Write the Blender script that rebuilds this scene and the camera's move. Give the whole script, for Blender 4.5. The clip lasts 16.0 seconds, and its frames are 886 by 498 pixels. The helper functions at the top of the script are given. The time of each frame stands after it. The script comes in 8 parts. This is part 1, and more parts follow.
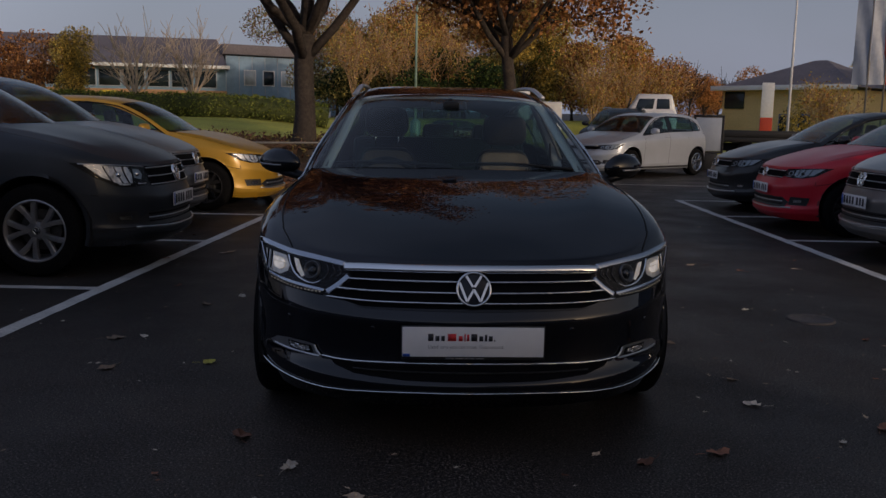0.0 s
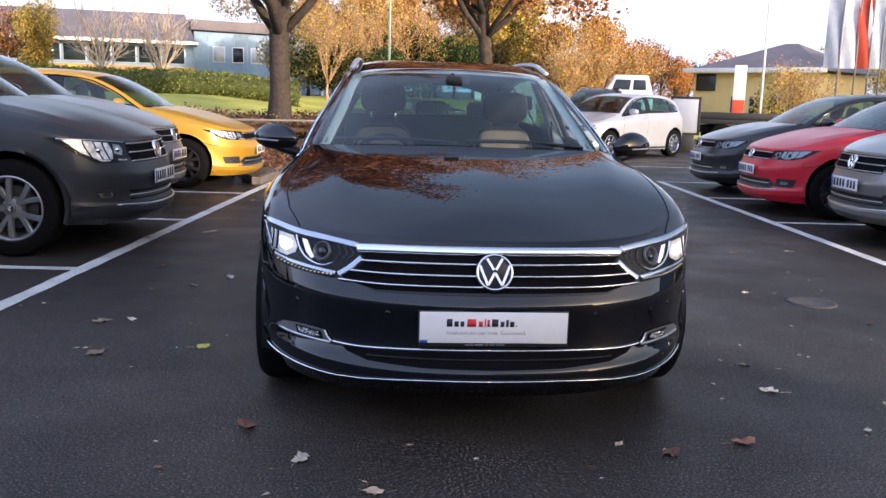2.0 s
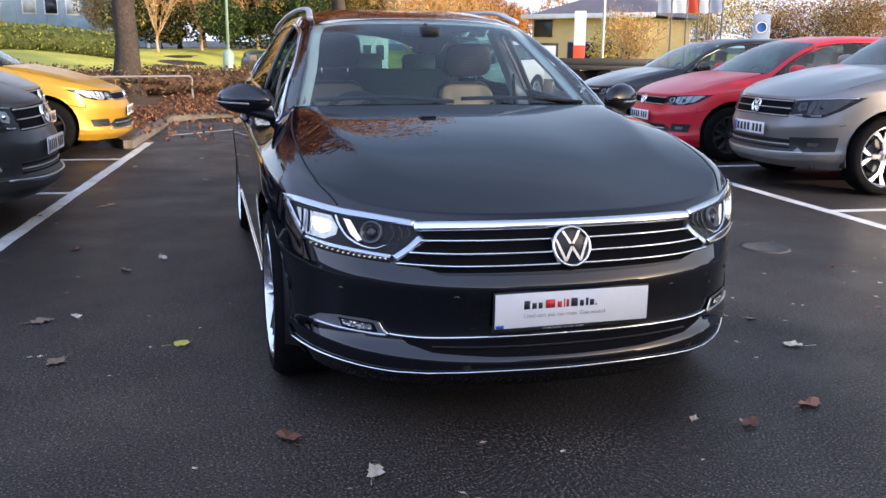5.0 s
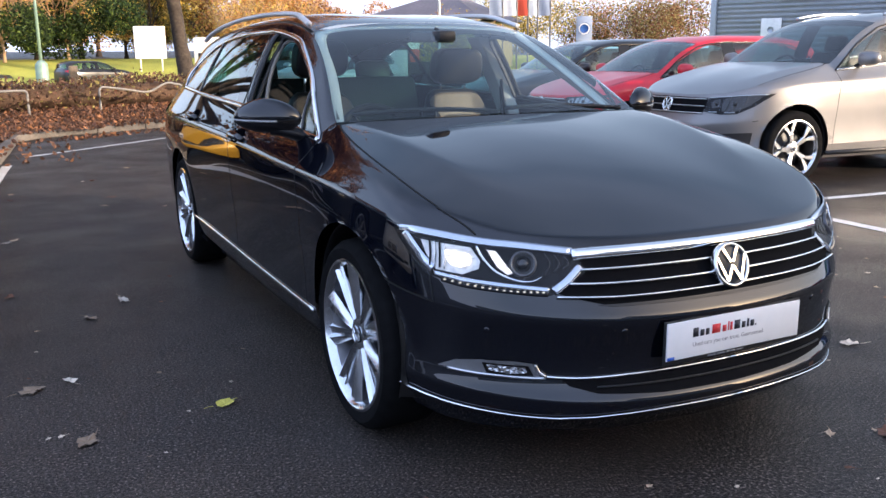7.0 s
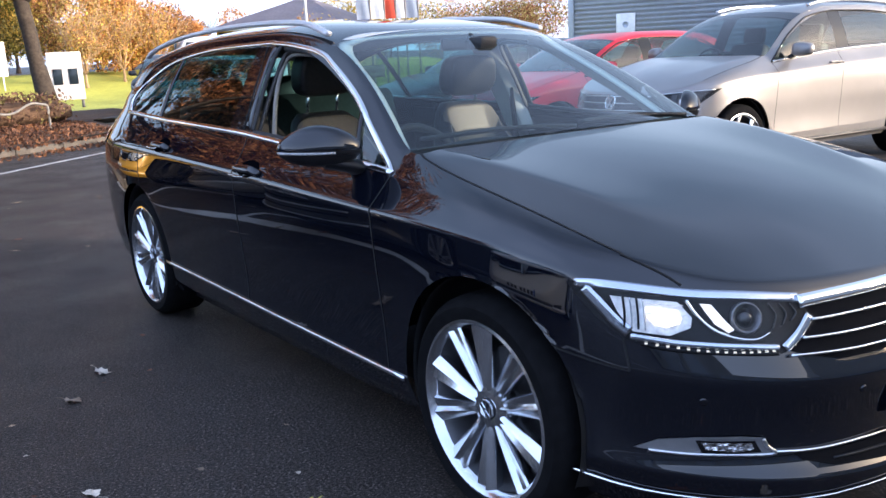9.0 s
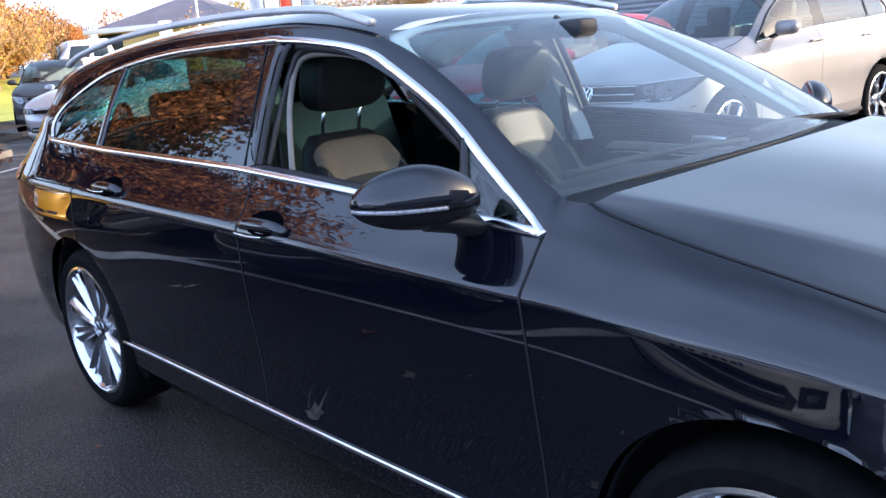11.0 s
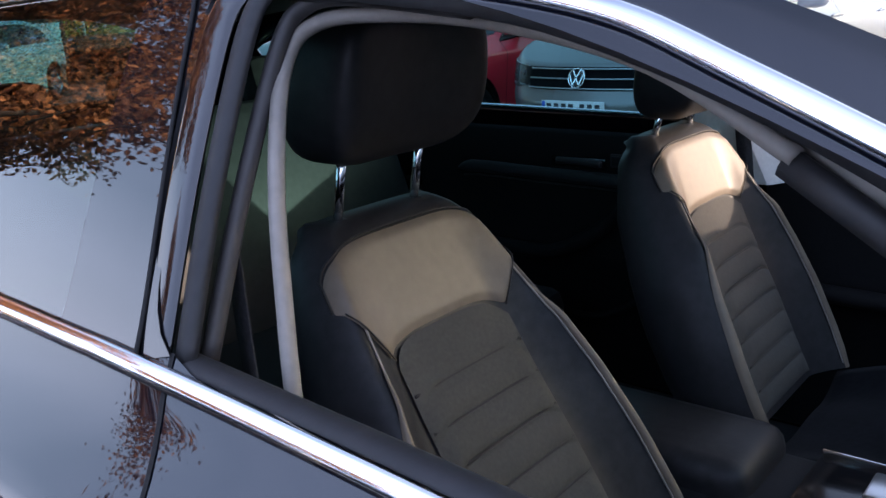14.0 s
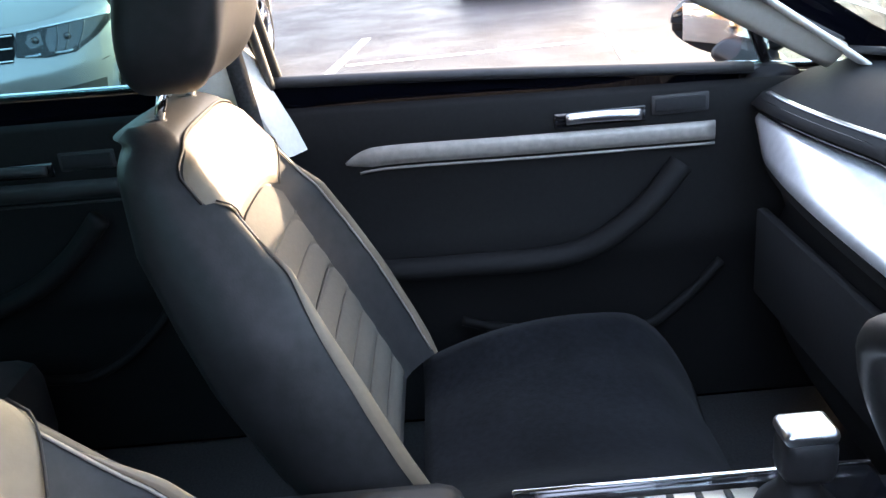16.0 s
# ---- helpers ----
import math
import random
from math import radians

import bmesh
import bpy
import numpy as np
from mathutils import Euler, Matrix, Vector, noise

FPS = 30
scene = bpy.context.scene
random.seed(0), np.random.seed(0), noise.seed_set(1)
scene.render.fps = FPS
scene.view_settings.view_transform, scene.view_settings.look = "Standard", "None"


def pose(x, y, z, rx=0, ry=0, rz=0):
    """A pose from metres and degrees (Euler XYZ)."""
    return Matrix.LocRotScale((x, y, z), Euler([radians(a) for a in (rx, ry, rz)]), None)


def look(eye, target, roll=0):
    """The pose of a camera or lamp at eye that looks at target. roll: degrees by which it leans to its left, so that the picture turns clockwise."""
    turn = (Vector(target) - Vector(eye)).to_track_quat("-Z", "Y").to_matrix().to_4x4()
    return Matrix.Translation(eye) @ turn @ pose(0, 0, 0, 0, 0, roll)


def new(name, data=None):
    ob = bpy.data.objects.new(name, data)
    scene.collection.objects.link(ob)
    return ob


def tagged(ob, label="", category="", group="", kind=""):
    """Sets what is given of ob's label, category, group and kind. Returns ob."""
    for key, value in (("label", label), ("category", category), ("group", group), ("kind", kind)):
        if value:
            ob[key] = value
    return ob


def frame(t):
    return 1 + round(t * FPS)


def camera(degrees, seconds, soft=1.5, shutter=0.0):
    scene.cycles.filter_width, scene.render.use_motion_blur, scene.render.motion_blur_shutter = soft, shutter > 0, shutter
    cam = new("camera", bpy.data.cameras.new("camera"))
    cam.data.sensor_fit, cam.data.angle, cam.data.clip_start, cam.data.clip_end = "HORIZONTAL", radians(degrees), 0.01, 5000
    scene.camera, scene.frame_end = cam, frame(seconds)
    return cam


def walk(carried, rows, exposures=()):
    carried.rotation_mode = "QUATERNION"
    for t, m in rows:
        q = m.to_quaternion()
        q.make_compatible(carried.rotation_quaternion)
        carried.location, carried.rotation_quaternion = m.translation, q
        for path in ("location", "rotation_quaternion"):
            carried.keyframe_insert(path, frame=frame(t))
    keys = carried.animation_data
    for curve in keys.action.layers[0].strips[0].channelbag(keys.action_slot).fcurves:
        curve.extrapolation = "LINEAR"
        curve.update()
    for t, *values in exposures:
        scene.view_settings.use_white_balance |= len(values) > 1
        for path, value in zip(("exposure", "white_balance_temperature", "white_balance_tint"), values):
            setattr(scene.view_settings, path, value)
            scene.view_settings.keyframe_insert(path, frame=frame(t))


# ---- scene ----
cam = camera(54.0, 16.0)
PATH = [
    (0, (-0.263, -3.036, 1.251), (-0.17, -1.06, 0.952), 1.1),
    (0.5, (-0.315, -3.004, 1.235), (-0.197, -1.032, 0.922), 1.2),
    (1, (-0.381, -2.964, 1.237), (-0.236, -0.997, 0.906), 1.4),
    (1.5, (-0.424, -2.935, 1.234), (-0.26, -0.971, 0.897), 1.6),
    (2, (-0.43, -2.862, 1.224), (-0.266, -0.899, 0.882), 1.7),
    (2.5, (-0.418, -2.764, 1.221), (-0.257, -0.803, 0.865), 1.7),
    (3, (-0.454, -2.695, 1.218), (-0.272, -0.739, 0.843), 1.7),
    (3.5, (-0.592, -2.631, 1.208), (-0.355, -0.684, 0.814), 1.8),
    (4, (-0.775, -2.567, 1.219), (-0.444, -0.639, 0.804), 1.8),
    (4.2, (-0.823, -2.534, 1.219), (-0.454, -0.615, 0.796), 1.6),
    (6.3, (-1.671, -2.008, 1.246), (-0.9, -0.218, 0.798), -0.1),
    (6.5, (-1.735, -1.927, 1.236), (-0.927, -0.152, 0.793), -0.1),
    (7, (-1.872, -1.726, 1.233), (-0.982, 0.012, 0.798), -0.5),
    (7.5, (-2.039, -1.558, 1.229), (-1.065, 0.135, 0.801), -0.5),
    (8, (-2.191, -1.37, 1.248), (-1.134, 0.271, 0.814), -0.9),
    (8.5, (-2.239, -1.128, 1.262), (-1.132, 0.478, 0.822), -1.9),
    (9, (-2.261, -0.862, 1.28), (-1.111, 0.715, 0.843), -2.7),
    (9.2, (-2.27, -0.74, 1.287), (-1.1, 0.82, 0.844), -3.0),
    (11.3, (-2.003, 0.468, 1.321), (-0.662, 1.877, 0.857), -5.0),
    (11.5, (-1.95, 0.572, 1.323), (-0.594, 1.967, 0.861), -5.0),
    (12, (-1.788, 0.843, 1.321), (-0.398, 2.202, 0.854), -4.4),
    (12.5, (-1.603, 1.105, 1.315), (-0.209, 2.459, 0.842), -4.1),
    (13, (-1.463, 1.385, 1.315), (-0.05, 2.712, 0.822), -3.3),
    (13.5, (-1.326, 1.598, 1.337), (0.096, 2.901, 0.81), -3.4),
    (14, (-1.174, 1.796, 1.313), (0.29, 3.044, 0.766), -3.6),
    (14.5, (-1.036, 1.965, 1.31), (0.507, 3.091, 0.721), -4.6),
    (15, (-0.923, 2.104, 1.291), (0.772, 2.954, 0.655), -6.0),
    (15.5, (-0.829, 2.172, 1.282), (0.99, 2.617, 0.579), -6.5),
    (16, (-0.746, 2.174, 1.267), (1.112, 2.212, 0.527), -5.8),
]
EXPOSURES = [
    (0.0, -1.12, 6500, 20), (0.5, -0.24, 6500, 20), (1.0, 0.60, 6450, 20), (1.5, 1.17, 6400, 20), (4.0, 1.44, 6300, 18), (6.5, 1.52, 6300, 17), (9.0, 1.70, 5950, 16),
    (11.5, 2.02, 5850, 17), (12.5, 1.90, 5750, 18), (13.5, 1.82, 6050, 22), (14.0, 2.0, 6300, 24), (14.5, 3.25, 6800, 29), (15.0, 3.6, 6650, 21), (16.0, 3.95, 7050, 18),
]
walk(cam, [(t, look(eye, target, roll)) for t, eye, target, roll in PATH], EXPOSURES)

# ---- world, sun ----
world = bpy.data.worlds.new("sky")
scene.world = world
world.use_nodes = True
wn = world.node_tree
SUN_EL, SUN_AZ = radians(11.0), radians(140.0)      # azimuth clockwise from +y
sky = wn.nodes.new("ShaderNodeTexSky")
sky.sky_type = "NISHITA"
sky.sun_disc = False
sky.sun_elevation = SUN_EL
sky.sun_rotation = SUN_AZ
sky.dust_density = 3.0
sky.air_density = 1.0
# thin broken cloud over the whole sky, thicker towards the horizon
tc = wn.nodes.new("ShaderNodeTexCoord")
sep = wn.nodes.new("ShaderNodeSeparateXYZ")
wn.links.new(tc.outputs["Generated"], sep.inputs[0])
mapping = wn.nodes.new("ShaderNodeMapping")
mapping.inputs["Scale"].default_value = (1.0, 1.0, 3.2)
wn.links.new(tc.outputs["Generated"], mapping.inputs[0])
cl = wn.nodes.new("ShaderNodeTexNoise")
cl.inputs["Scale"].default_value, cl.inputs["Detail"].default_value, cl.inputs["Roughness"].default_value = 1.5, 4.0, 0.55
wn.links.new(mapping.outputs[0], cl.inputs["Vector"])
thin = wn.nodes.new("ShaderNodeMapRange")
thin.inputs["From Min"].default_value, thin.inputs["From Max"].default_value = 0.28, 0.78
wn.links.new(cl.outputs["Fac"], thin.inputs["Value"])
low = wn.nodes.new("ShaderNodeMapRange")
low.inputs["From Min"].default_value, low.inputs["From Max"].default_value = 0.30, 0.0
low.inputs["To Min"].default_value, low.inputs["To Max"].default_value = 0.0, 0.75
wn.links.new(sep.outputs["Z"], low.inputs["Value"])
cover = wn.nodes.new("ShaderNodeMath")
cover.operation, cover.use_clamp = "MULTIPLY_ADD", True
cover.inputs[1].default_value = 0.26
wn.links.new(thin.outputs[0], cover.inputs[0])
wn.links.new(low.outputs[0], cover.inputs[2])
# thin blue haze over the western half, added to brighten the car's reflections
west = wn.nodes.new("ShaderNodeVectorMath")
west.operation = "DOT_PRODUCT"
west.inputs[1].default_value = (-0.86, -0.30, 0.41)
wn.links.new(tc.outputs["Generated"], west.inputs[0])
west_glow = wn.nodes.new("ShaderNodeMapRange")
west_glow.interpolation_type = "SMOOTHSTEP"
west_glow.inputs["From Min"].default_value, west_glow.inputs["From Max"].default_value = 0.05, 0.75
west_glow.inputs["To Max"].default_value = 0.45
wn.links.new(west.outputs["Value"], west_glow.inputs["Value"])
over = wn.nodes.new("ShaderNodeMix")
over.data_type = "RGBA"
wn.links.new(cover.outputs[0], over.inputs[0])
wn.links.new(sky.outputs[0], over.inputs[6])
# clouds opposite the sun get added brightness for the car's flank to reflect
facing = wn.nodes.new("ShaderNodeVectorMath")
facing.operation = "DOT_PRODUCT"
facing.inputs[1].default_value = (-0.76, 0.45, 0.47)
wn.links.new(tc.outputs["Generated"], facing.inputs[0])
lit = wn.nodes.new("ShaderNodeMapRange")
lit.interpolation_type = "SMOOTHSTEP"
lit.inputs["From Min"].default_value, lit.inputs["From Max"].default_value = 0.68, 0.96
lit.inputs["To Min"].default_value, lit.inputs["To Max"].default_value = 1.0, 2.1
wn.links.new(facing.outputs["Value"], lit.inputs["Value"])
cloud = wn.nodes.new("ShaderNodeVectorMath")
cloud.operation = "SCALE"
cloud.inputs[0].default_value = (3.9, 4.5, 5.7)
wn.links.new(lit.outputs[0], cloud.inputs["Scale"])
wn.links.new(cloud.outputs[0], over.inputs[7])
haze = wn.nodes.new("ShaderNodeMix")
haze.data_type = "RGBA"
wn.links.new(west_glow.outputs[0], haze.inputs[0])
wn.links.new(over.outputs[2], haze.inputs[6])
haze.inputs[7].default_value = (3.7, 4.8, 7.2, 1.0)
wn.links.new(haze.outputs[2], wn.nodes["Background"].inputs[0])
wn.nodes["Background"].inputs[1].default_value = 0.15
sun = new("sun", bpy.data.lights.new("sun", "SUN"))
sun.data.energy, sun.data.angle, sun.data.color = 2.6, radians(0.6), (1.0, 0.83, 0.61)
sun_to = Vector((math.sin(SUN_AZ) * math.cos(SUN_EL), math.cos(SUN_AZ) * math.cos(SUN_EL), math.sin(SUN_EL)))
sun.matrix_world = look(sun_to * 50, (0, 0, 0))

# ---- materials ----
def material(name, color, rough=0.5, metal=0.0, coat=0.0, grain=0.0, scale=40.0, bump=0.0, bscale=200.0, blot=0.0, blscale=2.0, spec=0.5,
             trans=0.0, ior=1.45, sharp=0.2, deep=0.4, emit=0.0, vary=0.0, rvar=0.0, island=False, sheen=0.0, fleck=0.0, fscale=110.0, film=0.02):
    m = bpy.data.materials.new(name)
    m.use_nodes = True
    nt = m.node_tree
    b = nt.nodes["Principled BSDF"]
    b.inputs["Base Color"].default_value = (*color, 1)
    b.inputs["Roughness"].default_value = rough
    b.inputs["Metallic"].default_value = metal
    b.inputs["Coat Weight"].default_value = coat
    b.inputs["Coat Roughness"].default_value = film
    b.inputs["Specular IOR Level"].default_value = spec
    b.inputs["Transmission Weight"].default_value = trans
    b.inputs["IOR"].default_value = ior
    if sheen:
        b.inputs["Sheen Weight"].default_value = sheen
    if emit:
        b.inputs["Emission Color"].default_value = (*color, 1)
        b.inputs["Emission Strength"].default_value = emit
    tc = nt.nodes.new("ShaderNodeTexCoord")
    last = None

    def noise_node(sc, detail=4.0):
        n = nt.nodes.new("ShaderNodeTexNoise")
        n.inputs["Scale"].default_value = sc
        n.inputs["Detail"].default_value = detail
        nt.links.new(tc.outputs["Object"], n.inputs["Vector"])
        return n

    def scaled(prev, fac_socket, lo, hi, band=0.2):
        mr = nt.nodes.new("ShaderNodeMapRange")
        mr.inputs["From Min"].default_value, mr.inputs["From Max"].default_value = 0.5 - band, 0.5 + band
        mr.inputs["To Min"].default_value, mr.inputs["To Max"].default_value = lo, hi
        nt.links.new(fac_socket, mr.inputs["Value"])
        mx = nt.nodes.new("ShaderNodeVectorMath")
        mx.operation = "SCALE"
        if prev is None:
            mx.inputs[0].default_value = color
        else:
            nt.links.new(prev, mx.inputs[0])
        nt.links.new(mr.outputs[0], mx.inputs["Scale"])
        return mx.outputs[0]

    if grain:
        last = scaled(last, noise_node(scale).outputs["Fac"], 1 - grain, 1 + grain, sharp)
    if blot:
        last = scaled(last, noise_node(blscale, 6).outputs["Fac"], 1 - blot, 1 + blot)
    if fleck:
        fl = noise_node(fscale, 2).outputs["Fac"]
        mr = nt.nodes.new("ShaderNodeMapRange")
        mr.inputs["From Min"].default_value, mr.inputs["From Max"].default_value = 0.56, 0.66
        mr.inputs["To Min"].default_value, mr.inputs["To Max"].default_value = 1.0, 1.0 + fleck
        nt.links.new(fl, mr.inputs["Value"])
        mx = nt.nodes.new("ShaderNodeVectorMath")
        mx.operation = "SCALE"
        nt.links.new(last, mx.inputs[0])
        nt.links.new(mr.outputs[0], mx.inputs["Scale"])
        last = mx.outputs[0]
    if vary:
        src = nt.nodes.new("ShaderNodeNewGeometry").outputs["Random Per Island"] if island else nt.nodes.new("ShaderNodeObjectInfo").outputs["Random"]
        last = scaled(last, src, 1 - vary, 1 + vary)
    if last is not None:
        nt.links.new(last, b.inputs["Base Color"])
    if rvar:
        n = noise_node(blscale * 3, 5)
        mr = nt.nodes.new("ShaderNodeMapRange")
        mr.inputs["To Min"].default_value, mr.inputs["To Max"].default_value = max(0.02, rough - rvar), min(1, rough + rvar)
        mr.inputs["From Min"].default_value, mr.inputs["From Max"].default_value = 0.3, 0.7
        nt.links.new(n.outputs["Fac"], mr.inputs["Value"])
        nt.links.new(mr.outputs[0], b.inputs["Roughness"])
    if bump:
        n = noise_node(bscale, 3)
        bp = nt.nodes.new("ShaderNodeBump")
        bp.inputs["Strength"].default_value = bump
        bp.inputs["Distance"].default_value = deep / bscale
        nt.links.new(n.outputs["Fac"], bp.inputs["Height"])
        nt.links.new(bp.outputs[0], b.inputs["Normal"])
    return m


def glass(name, tint, base, rough=0.0, rise=4.0):
    """Thin pane: a clear or tinted see-through layer with a mirror coat that grows at grazing angles."""
    m = bpy.data.materials.new(name)
    m.use_nodes = True
    nt = m.node_tree
    nt.nodes.remove(nt.nodes["Principled BSDF"])
    tr = nt.nodes.new("ShaderNodeBsdfTransparent")
    tr.inputs[0].default_value = (*tint, 1)
    gl = nt.nodes.new("ShaderNodeBsdfGlossy")
    gl.inputs["Roughness"].default_value = rough
    lw = nt.nodes.new("ShaderNodeLayerWeight")
    lw.inputs["Blend"].default_value = 0.5
    pw = nt.nodes.new("ShaderNodeMath")
    pw.operation = "POWER"
    pw.inputs[1].default_value = rise
    ad = nt.nodes.new("ShaderNodeMath")
    ad.operation = "MULTIPLY_ADD"
    ad.inputs[1].default_value, ad.inputs[2].default_value = 1 - base, base
    mx = nt.nodes.new("ShaderNodeMixShader")
    nt.links.new(lw.outputs["Facing"], pw.inputs[0])
    nt.links.new(pw.outputs[0], ad.inputs[0])
    nt.links.new(ad.outputs[0], mx.inputs[0])
    nt.links.new(tr.outputs[0], mx.inputs[1])
    nt.links.new(gl.outputs[0], mx.inputs[2])
    nt.links.new(mx.outputs[0], nt.nodes["Material Output"].inputs[0])
    return m


PAINT = material("deep_black_pearl", (0.0024, 0.0032, 0.0064), 0.5, 0.0, 1.0, blot=0.08, blscale=1.5, spec=0.0)
PAINT.node_tree.nodes["Principled BSDF"].inputs["Coat IOR"].default_value = 1.61
PAINT_GREY = material("dark_grey_paint", (0.030, 0.035, 0.042), 0.55, 0.2, 0.45, blot=0.15, spec=0.15, film=0.22)
PAINT_MID = material("mid_grey_paint", (0.15, 0.155, 0.165), 0.45, 0.4, 0.5, blot=0.1, film=0.2)
PAINT_YELLOW = material("turmeric_yellow_paint", (0.45, 0.25, 0.02), 0.45, 0.3, 0.4, blot=0.08, film=0.2)
PAINT_SILVER = material("silver_paint", (0.42, 0.45, 0.49), 0.35, 0.3, 0.7, blot=0.06, film=0.08)
PAINT_PEWTER = material("warm_silver_paint", (0.21, 0.201, 0.195), 0.38, 0.5, 0.7, blot=0.08, film=0.10)
PAINT_RED = material("flash_red_paint", (0.55, 0.010, 0.026), 0.4, 0.0, 0.45, blot=0.06, film=0.2)
PAINT_BLACK = material("black_paint", (0.007, 0.007, 0.008), 0.4, 0.0, 0.6, blot=0.1, film=0.12)
PAINT_WHITE = material("white_paint", (0.72, 0.73, 0.74), 0.35, 0.0, 0.6, blot=0.06)
PAINT_BLUE = material("blue_paint", (0.02, 0.06, 0.2), 0.35, 0.2, 1.0, blot=0.06)
CHROME = material("polished_chrome", (0.86, 0.87, 0.88), 0.08, 1.0, grain=0.03, scale=8)
SATIN = material("satin_aluminium", (0.62, 0.63, 0.64), 0.28, 1.0, grain=0.04, scale=12)
ALLOY = material("silver_alloy", (0.66, 0.68, 0.71), 0.19, 1.0, 0.4, grain=0.06, scale=20)
ALLOY_GREY = material("graphite_alloy", (0.20, 0.20, 0.21), 0.35, 0.7, 0.3, grain=0.06, scale=20)
ALLOY_MID = material("dull_silver_alloy", (0.36, 0.36, 0.37), 0.34, 0.8, grain=0.08, scale=20)
ALLOY_DARK = material("dark_alloy", (0.03, 0.03, 0.032), 0.4, 0.5)
TYRE = material("tyre_rubber", (0.0065, 0.0065, 0.007), 0.88, grain=0.25, scale=30, bump=0.3, bscale=120, spec=0.08)
TRIM_BLACK = material("gloss_black_trim", (0.006, 0.006, 0.007), 0.12, grain=0.1, scale=20)
PILLAR_BLACK = material("mirror_black_trim", (0.005, 0.005, 0.006), 0.02, grain=0.1, scale=20, spec=0.9)
RUBBER = material("black_rubber", (0.012, 0.012, 0.013), 0.6, grain=0.2, scale=60, bump=0.1)
SEAL_GREY = material("grey_window_channel", (0.045, 0.042, 0.041), 0.55, grain=0.15, scale=30)
PLASTIC = material("black_plastic", (0.014, 0.014, 0.015), 0.5, grain=0.2, scale=50, bump=0.15, bscale=300)
SHADOW_GAP = material("panel_gap", (0.004, 0.004, 0.004), 0.8)
GLASS_CLEAR = glass("clear_glass", (0.74, 0.88, 0.88), 0.095)
GLASS_SIDE = glass("green_tint_glass", (0.55, 0.72, 0.70), 0.08)
GLASS_DEWY = glass("dewy_glass", (0.40, 0.52, 0.53), 0.14, rough=0.22)
GLASS_DARK = glass("privacy_glass", (0.20, 0.42, 0.42), 0.10)
GLASS_LAMP = glass("lamp_cover", (0.94, 0.95, 0.96), 0.01, rise=8.0)
LED = material("led_light", (1.0, 0.93, 0.80), 0.3, emit=1.3)
BLADE_GLOW = material("blade_glow", (1.0, 0.93, 0.8), 0.3, emit=0.3)
PLATE_WHITE = material("plate_white", (0.78, 0.78, 0.78), 0.35, coat=0.4, grain=0.02, scale=30)
for led, weak, strong in ((LED, 0.08, 1.0), (BLADE_GLOW, 0.06, 0.35)):      # the light is uneven behind the ribbed optics
    ln = led.node_tree
    tx = ln.nodes.new("ShaderNodeTexCoord")
    nz = ln.nodes.new("ShaderNodeTexNoise")
    nz.inputs["Scale"].default_value = 45.0
    mr = ln.nodes.new("ShaderNodeMapRange")
    mr.inputs["From Min"].default_value, mr.inputs["From Max"].default_value = 0.35, 0.65
    mr.inputs["To Min"].default_value, mr.inputs["To Max"].default_value = weak, strong
    ln.links.new(tx.outputs["Object"], nz.inputs["Vector"])
    ln.links.new(nz.outputs["Fac"], mr.inputs["Value"])
    ln.links.new(mr.outputs[0], ln.nodes["Principled BSDF"].inputs["Emission Strength"])
INK = material("plate_ink", (0.02, 0.02, 0.025), 0.5)
INK_RED = material("red_ink", (0.65, 0.03, 0.03), 0.5)
INK_GREY = material("grey_ink", (0.25, 0.25, 0.26), 0.5)
PLATE_BLUE = material("plate_blue", (0.02, 0.10, 0.45), 0.4)
BADGE_DARK = material("badge_field", (0.02, 0.022, 0.028), 0.25, 0.3)
LENS_RED = material("tail_lens", (0.35, 0.008, 0.01), 0.15, coat=1.0)

# ---- mesh tools ----
from mathutils.bvhtree import BVHTree


def empty(name, m=None):
    ob = new(name)
    ob.empty_display_size = 0.1
    if m is not None:
        ob.matrix_world = m
    return ob


def part(name, bm, mat, parent=None, label="", smooth=True):
    me = bpy.data.meshes.new(name)
    bm.to_mesh(me)
    bm.free()
    for p in me.polygons:
        p.use_smooth = smooth
    for k in (mat if isinstance(mat, (list, tuple)) else [mat]):
        me.materials.append(k)
    ob = new(name, me)
    if parent:
        ob.parent = parent
    if label:
        tagged(ob, label)
    return ob


def sharpen(bm, degrees=32):
    lim = radians(degrees)
    for e in bm.edges:
        if len(e.link_faces) == 2 and e.calc_face_angle(0) > lim:
            e.smooth = False
    return bm


def slab(cx, cy, cz, sx, sy, sz, bevel=0.0, m=None, bm=None, seg=2):
    """A bevelled block, by centre and size."""
    one = bmesh.new()
    bmesh.ops.create_cube(one, size=1.0)
    for v in one.verts:
        v.co = Vector((v.co.x * sx, v.co.y * sy, v.co.z * sz))
    if bevel:
        bmesh.ops.bevel(one, geom=list(one.edges), offset=bevel, segments=seg, profile=0.5, affect="EDGES")
    for v in one.verts:
        v.co += Vector((cx, cy, cz))
        if m is not None:
            v.co = m @ v.co
    sharpen(one)
    if bm is None:
        return one
    merge(bm, one)
    return bm


def merge(bm, other, m=None):
    vs = [bm.verts.new(m @ v.co if m is not None else v.co) for v in other.verts]
    other.verts.index_update()
    for f in other.faces:
        try:
            g = bm.faces.new([vs[v.index] for v in f.verts])
            g.material_index = f.material_index
        except ValueError:
            pass
    other.free()
    return bm


